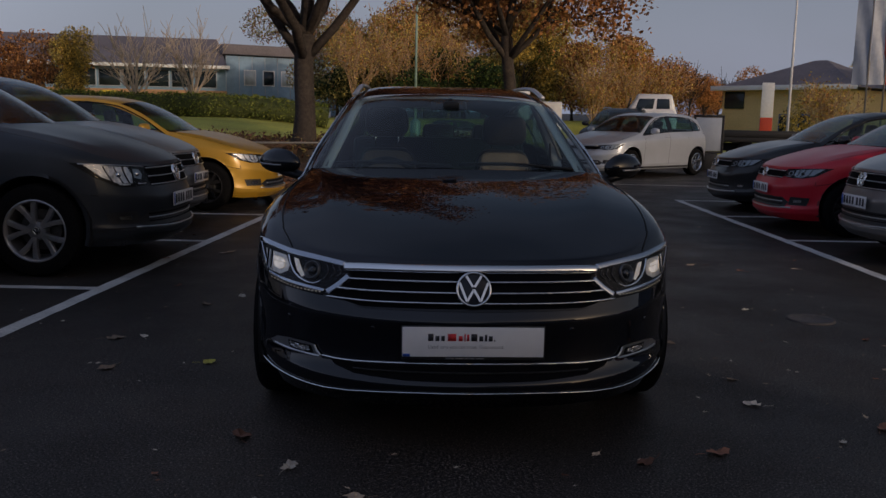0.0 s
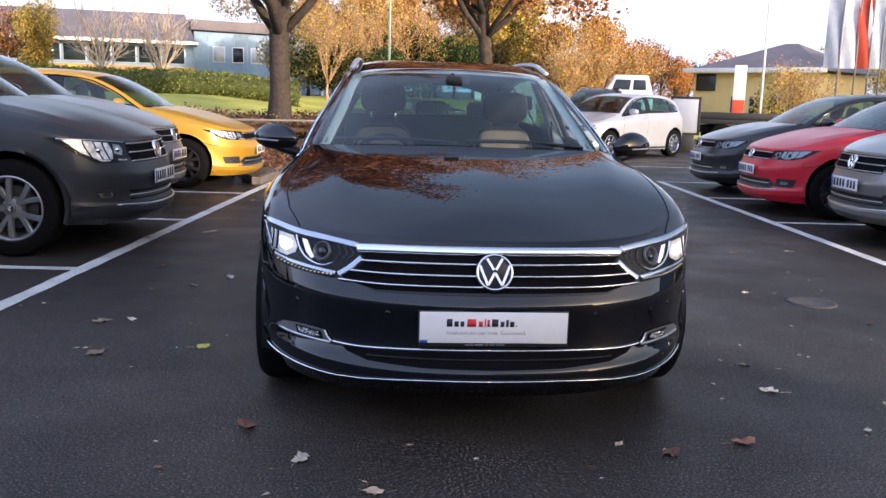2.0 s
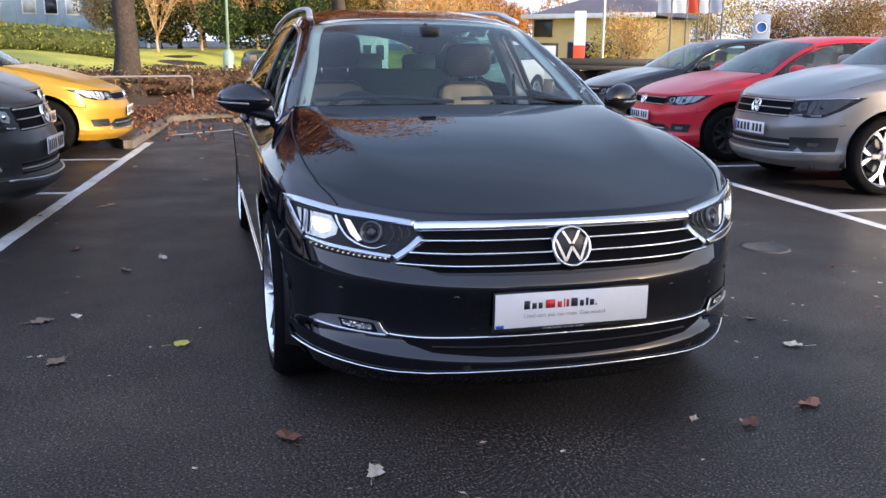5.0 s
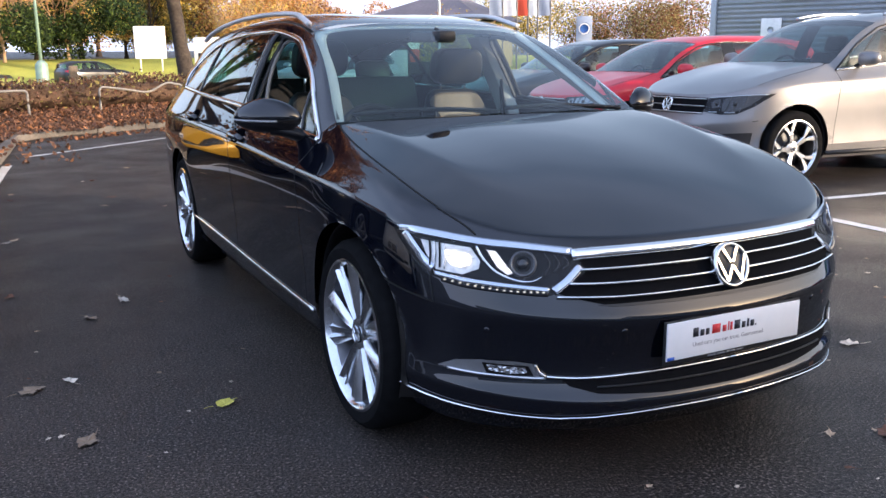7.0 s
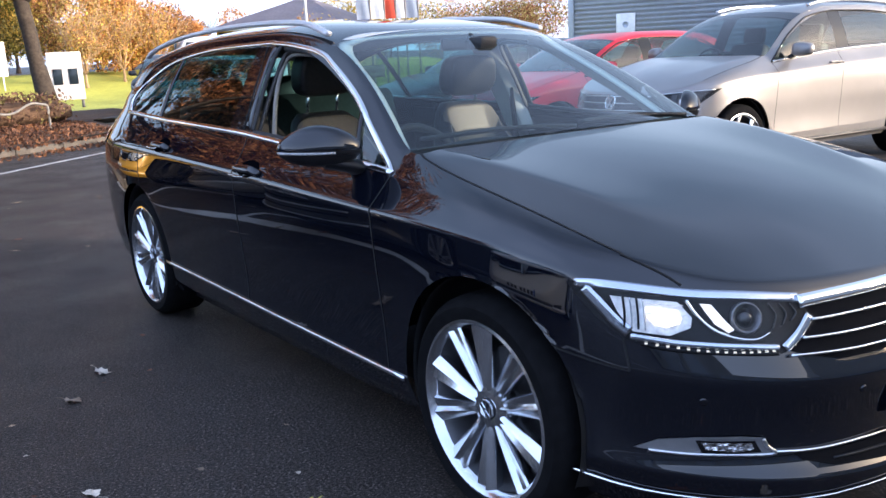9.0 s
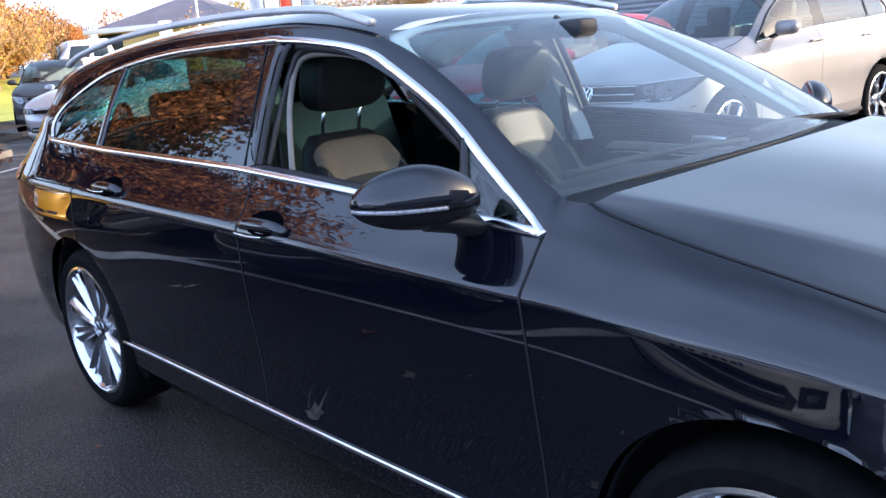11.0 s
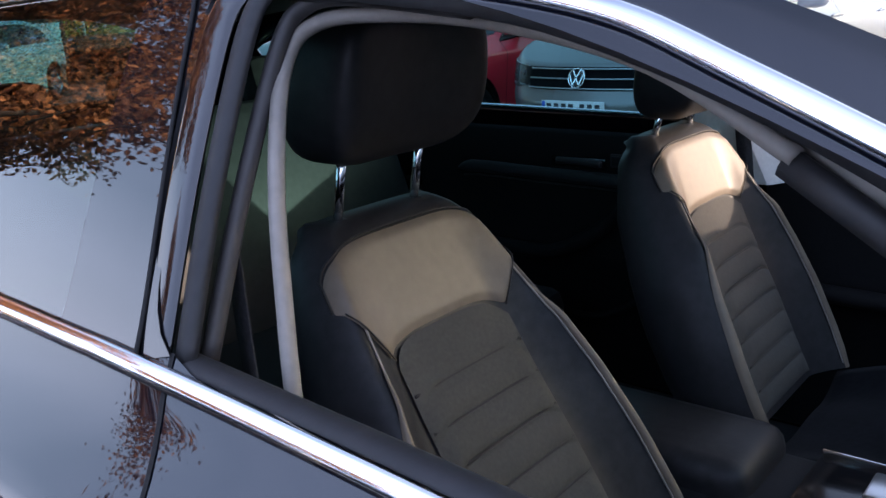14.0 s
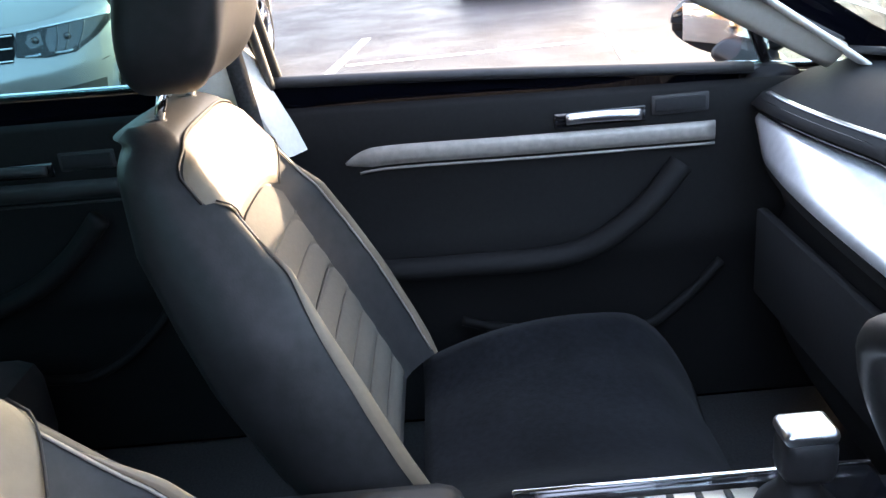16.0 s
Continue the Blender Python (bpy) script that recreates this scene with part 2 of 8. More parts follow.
def smooth_line(pts, n=8, closed=False):
    """Catmull-Rom through the points."""
    pts = [Vector(p) for p in pts]
    out = []
    k = len(pts)
    for i in range(k if closed else k - 1):
        if closed:
            p0, p1, p2, p3 = pts[i - 1], pts[i], pts[(i + 1) % k], pts[(i + 2) % k]
        else:
            p0, p1, p2, p3 = pts[max(i - 1, 0)], pts[i], pts[i + 1], pts[min(i + 2, k - 1)]
        for j in range(n):
            t = j / n
            out.append(0.5 * ((2 * p1) + (p2 - p0) * t + (2 * p0 - 5 * p1 + 4 * p2 - p3) * t * t + (3 * p1 - p0 - 3 * p2 + p3) * t ** 3))
    if not closed:
        out.append(pts[-1])
    return out


def sweep(pts, ra, rb=None, up=(0, 0, 1), sides=8, closed=False, taper=None, bm=None, square=False):
    """A rod along pts. ra: half-size across, rb: half-size along 'up'. up: a vector, or one for each point."""
    bm = bm or bmesh.new()
    rb = ra if rb is None else rb
    pts = [Vector(p) for p in pts]
    k = len(pts)
    rings = []
    for i, p in enumerate(pts):
        a = pts[i - 1] if (i or closed) else p
        b = pts[(i + 1) % k] if (i < k - 1 or closed) else p
        d = (b - a).normalized()
        u = Vector(up[i]) if isinstance(up, list) else Vector(up)
        s = d.cross(u)
        s = s.normalized() if s.length > 1e-6 else Vector((1, 0, 0))
        u = s.cross(d).normalized()
        f = taper[i] if taper else 1.0
        ring = []
        for j in range(sides):
            th = 2 * math.pi * (j + 0.5) / sides
            c, q = math.cos(th), math.sin(th)
            if square:
                mx = max(abs(c), abs(q))
                c, q = c / mx, q / mx
            ring.append(bm.verts.new(p + s * (c * ra * f) + u * (q * rb * f)))
        rings.append(ring)
    for i in range(k if closed else k - 1):
        r0, r1 = rings[i], rings[(i + 1) % k]
        for j in range(sides):
            bm.faces.new((r0[j], r0[(j + 1) % sides], r1[(j + 1) % sides], r1[j]))
    if not closed:
        bm.faces.new(rings[0][::-1])
        bm.faces.new(rings[-1])
    return bm


def lathe(profile, axis="x", seg=48, bm=None, at=(0, 0, 0)):
    """Turn (radius, along) pairs round an axis."""
    bm = bm or bmesh.new()
    rings = []
    for r, a in profile:
        ring = []
        for j in range(seg):
            th = 2 * math.pi * j / seg
            c, s = r * math.cos(th), r * math.sin(th)
            co = {"x": (a, c, s), "y": (c, a, s), "z": (c, s, a)}[axis]
            ring.append(bm.verts.new(Vector(co) + Vector(at)))
        rings.append(ring)
    for r0, r1 in zip(rings, rings[1:]):
        for j in range(seg):
            bm.faces.new((r0[j], r0[(j + 1) % seg], r1[(j + 1) % seg], r1[j]))
    return bm


def writing(name, text, size, m, mat, parent, extrude=0.0004, align="LEFT"):
    cu = bpy.data.curves.new(name, "FONT")
    cu.body, cu.size, cu.extrude, cu.align_x = text, size, extrude, align
    tmp = bpy.data.objects.new(name, cu)
    scene.collection.objects.link(tmp)
    dg = bpy.context.evaluated_depsgraph_get()
    me = bpy.data.meshes.new_from_object(tmp.evaluated_get(dg))
    bpy.data.objects.remove(tmp)
    me.transform(m)
    me.materials.clear()
    me.materials.append(mat)
    ob = new(name, me)
    ob.parent = parent
    return ob


def mix(a, b, t):
    return a + (b - a) * t


def table(pairs, x):
    """Piecewise-linear look-up."""
    if x <= pairs[0][0]:
        return pairs[0][1]
    for (x0, y0), (x1, y1) in zip(pairs, pairs[1:]):
        if x <= x1:
            return mix(y0, y1, (x - x0) / (x1 - x0))
    return pairs[-1][1]


def coons(top, bottom, left, right):
    """Grid from four boundary lines: top/bottom run left to right, left/right run top to bottom."""
    n, m = len(top) - 1, len(left) - 1
    g = []
    for i in range(m + 1):
        v = i / m
        row = []
        for j in range(n + 1):
            u = j / n
            p = top[j] * (1 - v) + bottom[j] * v + left[i] * (1 - u) + right[i] * u
            p = p - (top[0] * (1 - u) * (1 - v) + top[-1] * u * (1 - v) + bottom[0] * (1 - u) * v + bottom[-1] * u * v)
            row.append(p)
        g.append(row)
    return g

# ---- cars: one shell, shaped by a few numbers ----
def curve_plan(f, n=2.5):
    return 1 - (1 - min(abs(f), 1.0) ** n) ** (1 / n)


FRONT_F = (0.0, 0.27, 0.52, 0.74, 0.915)        # share of the half-width at the nose stations
#          z     nose  half-width
NOSE = ((0.165, 0.12, 0.84), (0.232, 0.034, 0.872), (0.276, 0.030, 0.884), (0.345, 0.084, 0.884),
        (0.508, 0.046, 0.895), (0.572, 0.085, 0.898), (0.700, 0.150, 0.90), (0.722, 0.170, 0.895))
Y_SIDE = (0.60, 0.873, 1.15, 1.415, 1.76, 2.10, 2.53, 2.66, 3.20, 3.56, 4.12, 4.42)
SIDE_Z = ((0.19,) * 12,
          (0.24,) * 12,
          (0.318, 0.318, 0.318, 0.319, 0.322, 0.325, 0.33, 0.331, 0.338, 0.342, 0.345, 0.36),
          (0.45,) * 12,
          (0.58, 0.60, 0.61, 0.61, 0.61, 0.61, 0.61, 0.61, 0.62, 0.62, 0.62, 0.60),
          (0.672, 0.72, 0.735, 0.735, 0.74, 0.745, 0.75, 0.75, 0.76, 0.77, 0.77, 0.76),
          (0.772, 0.810, 0.822, 0.830, 0.840, 0.850, 0.864, 0.868, 0.882, 0.890, 0.900, 0.905),
          (0.812, 0.868, 0.905, 0.923, 0.943, 0.977, 1.000, 1.004, 1.018, 1.026, 1.045, 1.07))
SIDE_X = ((0.80, 0.80, 0.82, 0.83, 0.83, 0.83, 0.83, 0.83, 0.83, 0.82, 0.80, 0.74),
          (0.858, 0.862, 0.862, 0.862, 0.862, 0.862, 0.862, 0.862, 0.862, 0.862, 0.84, 0.79),
          (0.880, 0.888, 0.886, 0.884, 0.882, 0.882, 0.880, 0.880, 0.878, 0.882, 0.87, 0.82),
          (0.866, 0.894, 0.892, 0.882, 0.878, 0.878, 0.878, 0.878, 0.882, 0.892, 0.88, 0.835),
          (0.878, 0.908, 0.904, 0.896, 0.892, 0.892, 0.892, 0.892, 0.896, 0.905, 0.89, 0.84),
          (0.876, 0.905, 0.905, 0.900, 0.897, 0.897, 0.897, 0.897, 0.900, 0.905, 0.89, 0.84),
          (0.862, 0.893, 0.898, 0.896, 0.894, 0.894, 0.894, 0.894, 0.893, 0.892, 0.875, 0.82),
          (0.838, 0.848, 0.828, 0.783, 0.785, 0.785, 0.782, 0.781, 0.775, 0.766, 0.740, 0.70))
#  roof-side rows from the A-pillar foot backwards (10 stations: side stations 3..11 with the middle of the pillar)
DLO_TOP = ((0.779, 1.435, 0.942), (0.706, 1.69, 1.110), (0.610, 2.16, 1.317), (0.593, 2.53, 1.354), (0.587, 2.615, 1.358),
           (0.580, 3.20, 1.352), (0.585, 3.60, 1.322), (0.635, 4.10, 1.190), (0.655, 4.36, 1.16))
ROOF_SIDE = ((0.722, 1.420, 0.985), (0.630, 1.745, 1.198), (0.555, 2.10, 1.358), (0.558, 2.50, 1.398), (0.556, 2.64, 1.403),
             (0.550, 3.20, 1.402), (0.548, 3.62, 1.384), (0.555, 4.12, 1.335), (0.575, 4.46, 1.262))
SPINE = ((2.05, 1.400), (2.50, 1.436), (2.64, 1.442), (3.20, 1.447), (3.62, 1.436), (4.12, 1.405), (4.52, 1.355))
PANELS = ("front_bumper", "front_wing", "front_door", "rear_door", "rear_quarter", "bonnet", "windscreen", "pillar", "quarter_light",
          "rear_side_window", "rear_quarter_window", "roof", "tailgate", "tailgate_window", "centre_pillar", "sill", "front_side_window")
PI = {n: i for i, n in enumerate(PANELS)}


def shell_cage(warp, closed_window=True):
    """Half cage as {key: place}, and quads with a panel number; warp maps the base car's places to another car's."""
    P, Q = {}, []
    for r in range(8):
        z, nose, w = NOSE[r]
        depth = 0.86 - nose
        for s, f in enumerate(FRONT_F):
            zz = z
            if r == 1:
                zz = z + 0.030 * f ** 4
            elif r == 2:
                zz = z + 0.034 * f ** 3
            elif r == 4:
                zz = z + 0.020 * f ** 2 + 0.034 * f ** 6
            elif r == 5:
                zz = z + 0.055 * f ** 2.5
            elif r == 6:
                zz = z + 0.052 * f ** 4
            elif r == 7:
                zz = z + 0.078 * f ** 4
            ww = w - (0.05 * f ** 6 if r == 7 else 0.0)
            P["R", r, s] = Vector((ww * f, nose + depth * curve_plan(f), zz))
        for k in range(12):
            y = Y_SIDE[k]
            if k == 3:
                y = (1.29, 1.29, 1.29, 1.30, 1.31, 1.325, 1.350, 1.415)[r]
            elif k == 6:
                y = (2.40, 2.40, 2.40, 2.40, 2.41, 2.42, 2.44, 2.515)[r]
            elif k == 4 and r == 7:
                y = 1.64
            elif k == 7 and r == 7:
                y = 2.56
            P["R", r, 5 + k] = Vector((SIDE_X[r][k], y, SIDE_Z[r][k]))
        rear = (4.60, 4.70, 4.73, 4.75, 4.767, 4.76, 4.74, 4.62)[r]
        wz = SIDE_Z[r][11]
        for k, (f, d) in enumerate(((0.86, 0.17), (0.62, 0.05), (0.32, 0.012), (0.0, 0.0))):
            P["R", r, 17 + k] = Vector((SIDE_X[r][11] * f * 1.05 if f else 0.0, rear - d, wz))
    # wing top, next to the bonnet
    P["R", 8, 0], P["R", 8, 1], P["R", 8, 2], P["R", 8, 3] = [P["R", 7, s] + Vector((0, 0.022, 0.008)) for s in range(4)]
    for s, c in ((4, (0.752, 0.480, 0.800)), (5, (0.790, 0.66, 0.850)), (6, (0.793, 0.873, 0.899)), (7, (0.770, 1.12, 0.938)), (8, (0.735, 1.325, 0.982))):
        P["R", 8, s] = Vector(c)
    for r in range(8):
        for s in range(20):
            if r == 7:
                if s < 8:
                    Q.append((("R", 7, s), ("R", 7, s + 1), ("R", 8, s + 1), ("R", 8, s), "bonnet" if s < 3 else "front_wing"))
                continue
            if s < 4:
                n = "front_bumper"
            elif s < 8:
                n = "front_wing" if (r >= 4 or s >= 5) else "front_bumper"
            elif s < 11:
                n = "front_door"
            elif s < 14:
                n = "rear_door"
            elif s < 16:
                n = "rear_quarter"
            else:
                n = "tailgate" if r >= 3 else "rear_quarter"
            if r <= 1 and 7 <= s < 14:
                n = "sill"
            Q.append((("R", r, s), ("R", r, s + 1), ("R", r + 1, s + 1), ("R", r + 1, s), n))
    # bonnet
    front = [P["R", 8, s] for s in range(5)]
    side = [P["R", 8, s] for s in range(4, 9)]
    spine = [Vector((0, y, z)) for y, z in ((front[0].y, front[0].z), (0.42, 0.822), (0.72, 0.905), (1.02, 0.962), (1.30, 0.998))]
    cowl = [Vector(c) for c in ((0, 1.30, 0.998), (0.20, 1.303, 0.997), (0.40, 1.315, 0.993), (0.58, 1.325, 0.992), (0.735, 1.325, 0.982))]
    g = coons(front, cowl, spine, side)
    for i in range(5):
        for j in range(5):
            bump_up = 0.0
            if 0 < i < 4 and 0 < j < 4:
                bump_up = (0.0, 0.004, 0.010, 0.014)[j]
            P["B", i, j] = g[i][j] + Vector((0, 0, bump_up))
            if j == 3 and i:
                P["B", i, j].x = (0, 0.545, 0.600, 0.650, 0.66)[i]
                P["B", i, j].z += 0.011 if i < 4 else 0
            if j == 2 and i:
                P["B", i, j].x = (0, 0.36, 0.39, 0.42, 0.42)[i]
            if i == 0:
                P["B", i, j] = P["R", 8, j]
            if j == 4:
                P["B", i, j] = P["R", 8, 4 + i]
    for i in range(4):
        for j in range(4):
            a = ("R", 8, j) if i == 0 else ("B", i, j)
            b = ("R", 8, j + 1) if i == 0 else ("B", i, j + 1)
            if j == 3:
                b = ("R", 8, 4 + i)
            c = ("B", i + 1, j + 1) if j < 3 else ("R", 8, 5 + i)
            Q.append((a, b, c, ("B", i + 1, j), "bonnet"))
    # side glass and pillars: stations 8..16 on the belt
    for k in range(9):
        P["G", 2, k], P["G", 3, k] = Vector(DLO_TOP[k]), Vector(ROOF_SIDE[k])
        P["G", 1, k] = (P["R", 7, 8 + k] + P["G", 2, k]) / 2 + Vector((0.014 if k else 0.0, 0, 0.004 if k else 0))
    names = ("quarter_light", "front_side_window", "front_side_window", "centre_pillar", "rear_side_window", "rear_side_window", "rear_quarter_window", "tailgate")
    for k in range(8):
        for r in range(3):
            n = names[k] if r < 2 else ("pillar" if k < 2 else "roof")
            lo = (("R", 7, 8 + k), ("R", 7, 9 + k)) if r == 0 else (("G", r, k), ("G", r, k + 1))
            if k == 7 and r < 2:
                n = "rear_quarter"
            if n == "front_side_window" and not closed_window:
                continue
            Q.append((lo[0], lo[1], ("G", r + 1, k + 1), ("G", r + 1, k), n))
    # a strip from the wing to the pillar foot
    Q.append((("R", 7, 8), ("G", 1, 0), ("G", 3, 0), ("R", 8, 8), "front_wing"))
    Q.append((("G", 1, 0), ("G", 2, 0), ("G", 3, 0), "front_wing"))
    # windscreen
    wb = [Vector(c) for c in ((0, 1.335, 1.000), (0.20, 1.342, 1.000), (0.40, 1.362, 0.998), (0.58, 1.388, 0.993))] + [P["G", 3, 0]]
    wt = [Vector(c) for c in ((0, 2.035, 1.398), (0.16, 2.040, 1.395), (0.32, 2.055, 1.388), (0.46, 2.082, 1.373))] + [P["G", 3, 2]]
    g = coons(wb, wt, [wb[0], Vector((0, 1.68, 1.220)), wt[0]], [P["G", 3, k] for k in range(3)])
    for i in range(3):
        for j in range(5):
            P["W", i, j] = g[i][j] if j < 4 else P["G", 3, i]
    for i in range(2):
        for j in range(4):
            key = lambda a, b: ("G", 3, a) if b == 4 else ("W", a, b)
            Q.append((key(i, j), key(i, j + 1), key(i + 1, j + 1), key(i + 1, j), "windscreen"))
    # roof
    rt = [Vector((0, 4.52, 1.355)), Vector((0.17, 4.515, 1.350)), Vector((0.34, 4.505, 1.335)), Vector((0.47, 4.485, 1.308)), P["G", 3, 8]]
    g = coons(wt, rt, [Vector((0, y, z)) for y, z in ((wt[0].y, wt[0].z),) + SPINE[1:]], [P["G", 3, k] for k in range(2, 9)])
    rk = lambda i, j: ("G", 3, i + 2) if j == 4 else (("W", 2, j) if i == 0 else ("T", i, j))
    for i in range(1, 7):
        for j in range(4):
            P["T", i, j] = g[i][j] + Vector((0, 0, (0, 0.004, 0.01, 0.012)[j] if 0 < i < 6 else 0))
    for i in range(6):
        for j in range(4):
            Q.append((rk(i, j), rk(i, j + 1), rk(i + 1, j + 1), rk(i + 1, j), "roof"))
    # tailgate glass: from the roof's end down to the belt ring
    top = [P["T", 6, j] for j in range(4)] + [P["G", 3, 8]]
    low = [P["R", 7, 20 - j] for j in range(4)] + [P["R", 7, 16]]
    lk = lambda i, j: ("T", 6, j) if i == 0 and j < 4 else (("R", 7, 20 - j) if i == 3 else (("G", 3 - i, 8) if j == 4 else ("Z", i, j)))
    g = coons(top, low, [top[0], mix(top[0], low[0], 0.33), mix(top[0], low[0], 0.67), low[0]], [P["G", 3, 8], P["G", 2, 8], P["G", 1, 8], P["R", 7, 16]])
    for i in (1, 2):
        for j in range(4):
            P["Z", i, j] = g[i][j] + Vector((0, 0.02, 0.01))
    for i in range(3):
        for j in range(4):
            a = ("G", 3, 8) if (i == 0 and j + 1 == 4) else lk(i, j + 1)
            Q.append((lk(i, j), a, lk(i + 1, j + 1), lk(i + 1, j), "tailgate_window" if j < 3 else "tailgate"))
    return {k: warp(p) for k, p in P.items()}, Q


CREASES = {("R", 6): 0.75, ("R", 4): 0.85, ("R", 2): 0.8, ("R", 1): 0.7, ("R", 0): 0.8, ("R", 7): 0.25, ("R", 5): 0.5, ("G", 2): 0.8, ("G", 3): 0.35, ("R", 8): 0.3}


def shell(warp, levels, closed_window, wheels, arch, hollow=0.0):
    """The smooth shell split into panels: {panel: bmesh}, and a tree to lay things on."""
    P, Q = shell_cage(warp, closed_window)
    bm = bmesh.new()
    crease = bm.edges.layers.float.new("crease_edge")
    V, rev = {}, {}
    for k, p in P.items():
        for sg in (1, -1):
            if abs(p.x) < 1e-6 and sg < 0:
                V[k, -1] = V[k, 1]
            else:
                V[k, sg] = bm.verts.new((p.x * sg, p.y, p.z))
                rev[V[k, sg]] = k
    for q in Q:
        keys, n = q[:-1], q[-1]
        for sg in (1, -1):
            vs = []
            for k in keys:
                v = V[k, sg]
                if v not in vs:
                    vs.append(v)
            if len(vs) < 3:
                continue
            try:
                f = bm.faces.new(vs if sg < 0 else vs[::-1])
                f.material_index = PI[n]
            except ValueError:
                pass
    for e in bm.edges:
        a, b = rev[e.verts[0]], rev[e.verts[1]]
        if a[0] == b[0] and a[1] == b[1] and (a[0], a[1]) in CREASES:
            c = CREASES[a[0], a[1]]
            e[crease] = c
        if a[0] == b[0] == "B" and a[2] == b[2] == 3:
            e[crease] = 0.9
        if len(e.link_faces) == 1:
            e[crease] = 1.0
    loose = [v for v in bm.verts if not v.link_faces]
    bmesh.ops.delete(bm, geom=loose, context="VERTS")
    bmesh.ops.recalc_face_normals(bm, faces=bm.faces)
    me = bpy.data.meshes.new("cage")
    bm.to_mesh(me)
    bm.free()
    for n in PANELS:
        me.materials.append(bpy.data.materials.new("slot_" + n) if ("slot_" + n) not in bpy.data.materials else bpy.data.materials["slot_" + n])
    ob = new("cage", me)
    mod = ob.modifiers.new("smooth", "SUBSURF")
    mod.levels = mod.render_levels = levels
    mod.boundary_smooth = "PRESERVE_CORNERS"
    dg = bpy.context.evaluated_depsgraph_get()
    fine = bpy.data.meshes.new_from_object(ob.evaluated_get(dg))
    bpy.data.objects.remove(ob)
    bm = bmesh.new()
    bm.from_mesh(fine)
    bpy.data.meshes.remove(fine)
    bpy.data.meshes.remove(me)
    # the flank is slightly hollow between the shoulder crease and the belt
    for v in bm.verts if hollow else ():
        zc, zb = np.interp(v.co.y, Y_SIDE, SIDE_Z[6]), np.interp(v.co.y, Y_SIDE, SIDE_Z[7])
        t = (v.co.z - zc) / (zb - zc)
        if 0 < t < 1 and abs(v.co.x) > 0.7 and 1.2 < v.co.y < 4.4:
            fade = min(1.0, (v.co.y - 1.2) / 0.5, (4.4 - v.co.y) / 0.5)
            v.co.x -= math.copysign(hollow * fade * math.sin(math.pi * t), v.co.x)
    tree = BVHTree.FromBMesh(bm)
    # wheel arches
    for wy, wz, r in wheels:
        def off(v):
            return math.hypot(v.co.y - wy, v.co.z - wz)
        near = [f for f in bm.faces if f.calc_center_median().z < wz + r + 0.1 and abs(f.calc_center_median().x) > arch and abs(f.calc_center_median().y - wy) < r + 0.2]
        kill = [f for f in near if all(off(v) < r for v in f.verts)]
        vs = {v for f in near if f not in set(kill) for v in f.verts if off(v) < r}
        bmesh.ops.delete(bm, geom=kill, context="FACES")
        for v in vs:
            if v.is_valid:
                d = Vector((0, v.co.y - wy, v.co.z - wz))
                d = d.normalized() * r if d.length > 1e-5 else Vector((0, 0, r))
                v.co.y, v.co.z = wy + d.y, wz + d.z
    out = {}
    bm.faces.ensure_lookup_table()
    for i, n in enumerate(PANELS):
        fs = [f for f in bm.faces if f.material_index == i]
        if not fs:
            continue
        one = bmesh.new()
        vm = {}
        for f in fs:
            vs = []
            for v in f.verts:
                if v not in vm:
                    vm[v] = one.verts.new(v.co)
                vs.append(vm[v])
            one.faces.new(vs)
        out[n] = one
    bm.free()
    return out, tree


def lay(tree, p, push=0.0):
    """The nearest place on a shell, pushed outwards."""
    q, nrm, _, _ = tree.find_nearest(Vector(p))
    c = Vector((0, 2.4, 0.65))
    if nrm.dot(q - Vector((0, min(max(q.y, 0.9), 4.0), 0.6))) < 0:
        nrm = -nrm
    return q + nrm * push, nrm


def ray_lay(tree, p, d, push=0.0):
    d = Vector(d).normalized()
    q, nrm, _, _ = tree.ray_cast(Vector(p) - d * 2.0, d)
    if q is None:
        return lay(tree, p, push)
    if nrm.dot(d) > 0:
        nrm = -nrm
    return q + nrm * push, nrm


def patch(tree, outline, d, push, u_axis=(1, 0, 0), v_axis=(0, 0, 1), cells=0.02, thick=0.0):
    """A piece cut to a 2D outline (u, v) and laid on a shell, seen along d."""
    bm = bmesh.new()
    u, v = Vector(u_axis), Vector(v_axis)
    f = bm.faces.new([bm.verts.new((a, b, 0)) for a, b in outline])
    lo = [min(p[i] for p in outline) for i in (0, 1)]
    hi = [max(p[i] for p in outline) for i in (0, 1)]
    for ax in (0, 1):
        x = lo[ax] + cells
        while x < hi[ax] - cells * 0.3:
            co, no = Vector((0, 0, 0)), Vector((0, 0, 0))
            co[ax], no[ax] = x, 1
            bmesh.ops.bisect_plane(bm, geom=list(bm.verts) + list(bm.edges) + list(bm.faces), plane_co=co, plane_no=no)
            x += cells
    for w in bm.verts:
        w.co = ray_lay(tree, u * w.co.x + v * w.co.y, d, push)[0]
    bmesh.ops.recalc_face_normals(bm, faces=bm.faces)
    if bm.faces and sum((g.normal.dot(Vector(d)) for g in bm.faces)) > 0:
        bmesh.ops.reverse_faces(bm, faces=bm.faces)
    if thick:
        bmesh.ops.solidify(bm, geom=list(bm.faces), thickness=thick)
    return bm


def laid_line(tree, pts, d, push, n=6):
    """A line of places on the shell below the given ones (seen along d), with the normals."""
    out, ups = [], []
    for p in smooth_line(pts, n):
        q, nrm = ray_lay(tree, p, d, push) if d is not None else lay(tree, p, push)
        out.append(q)
        ups.append(nrm)
    return out, ups


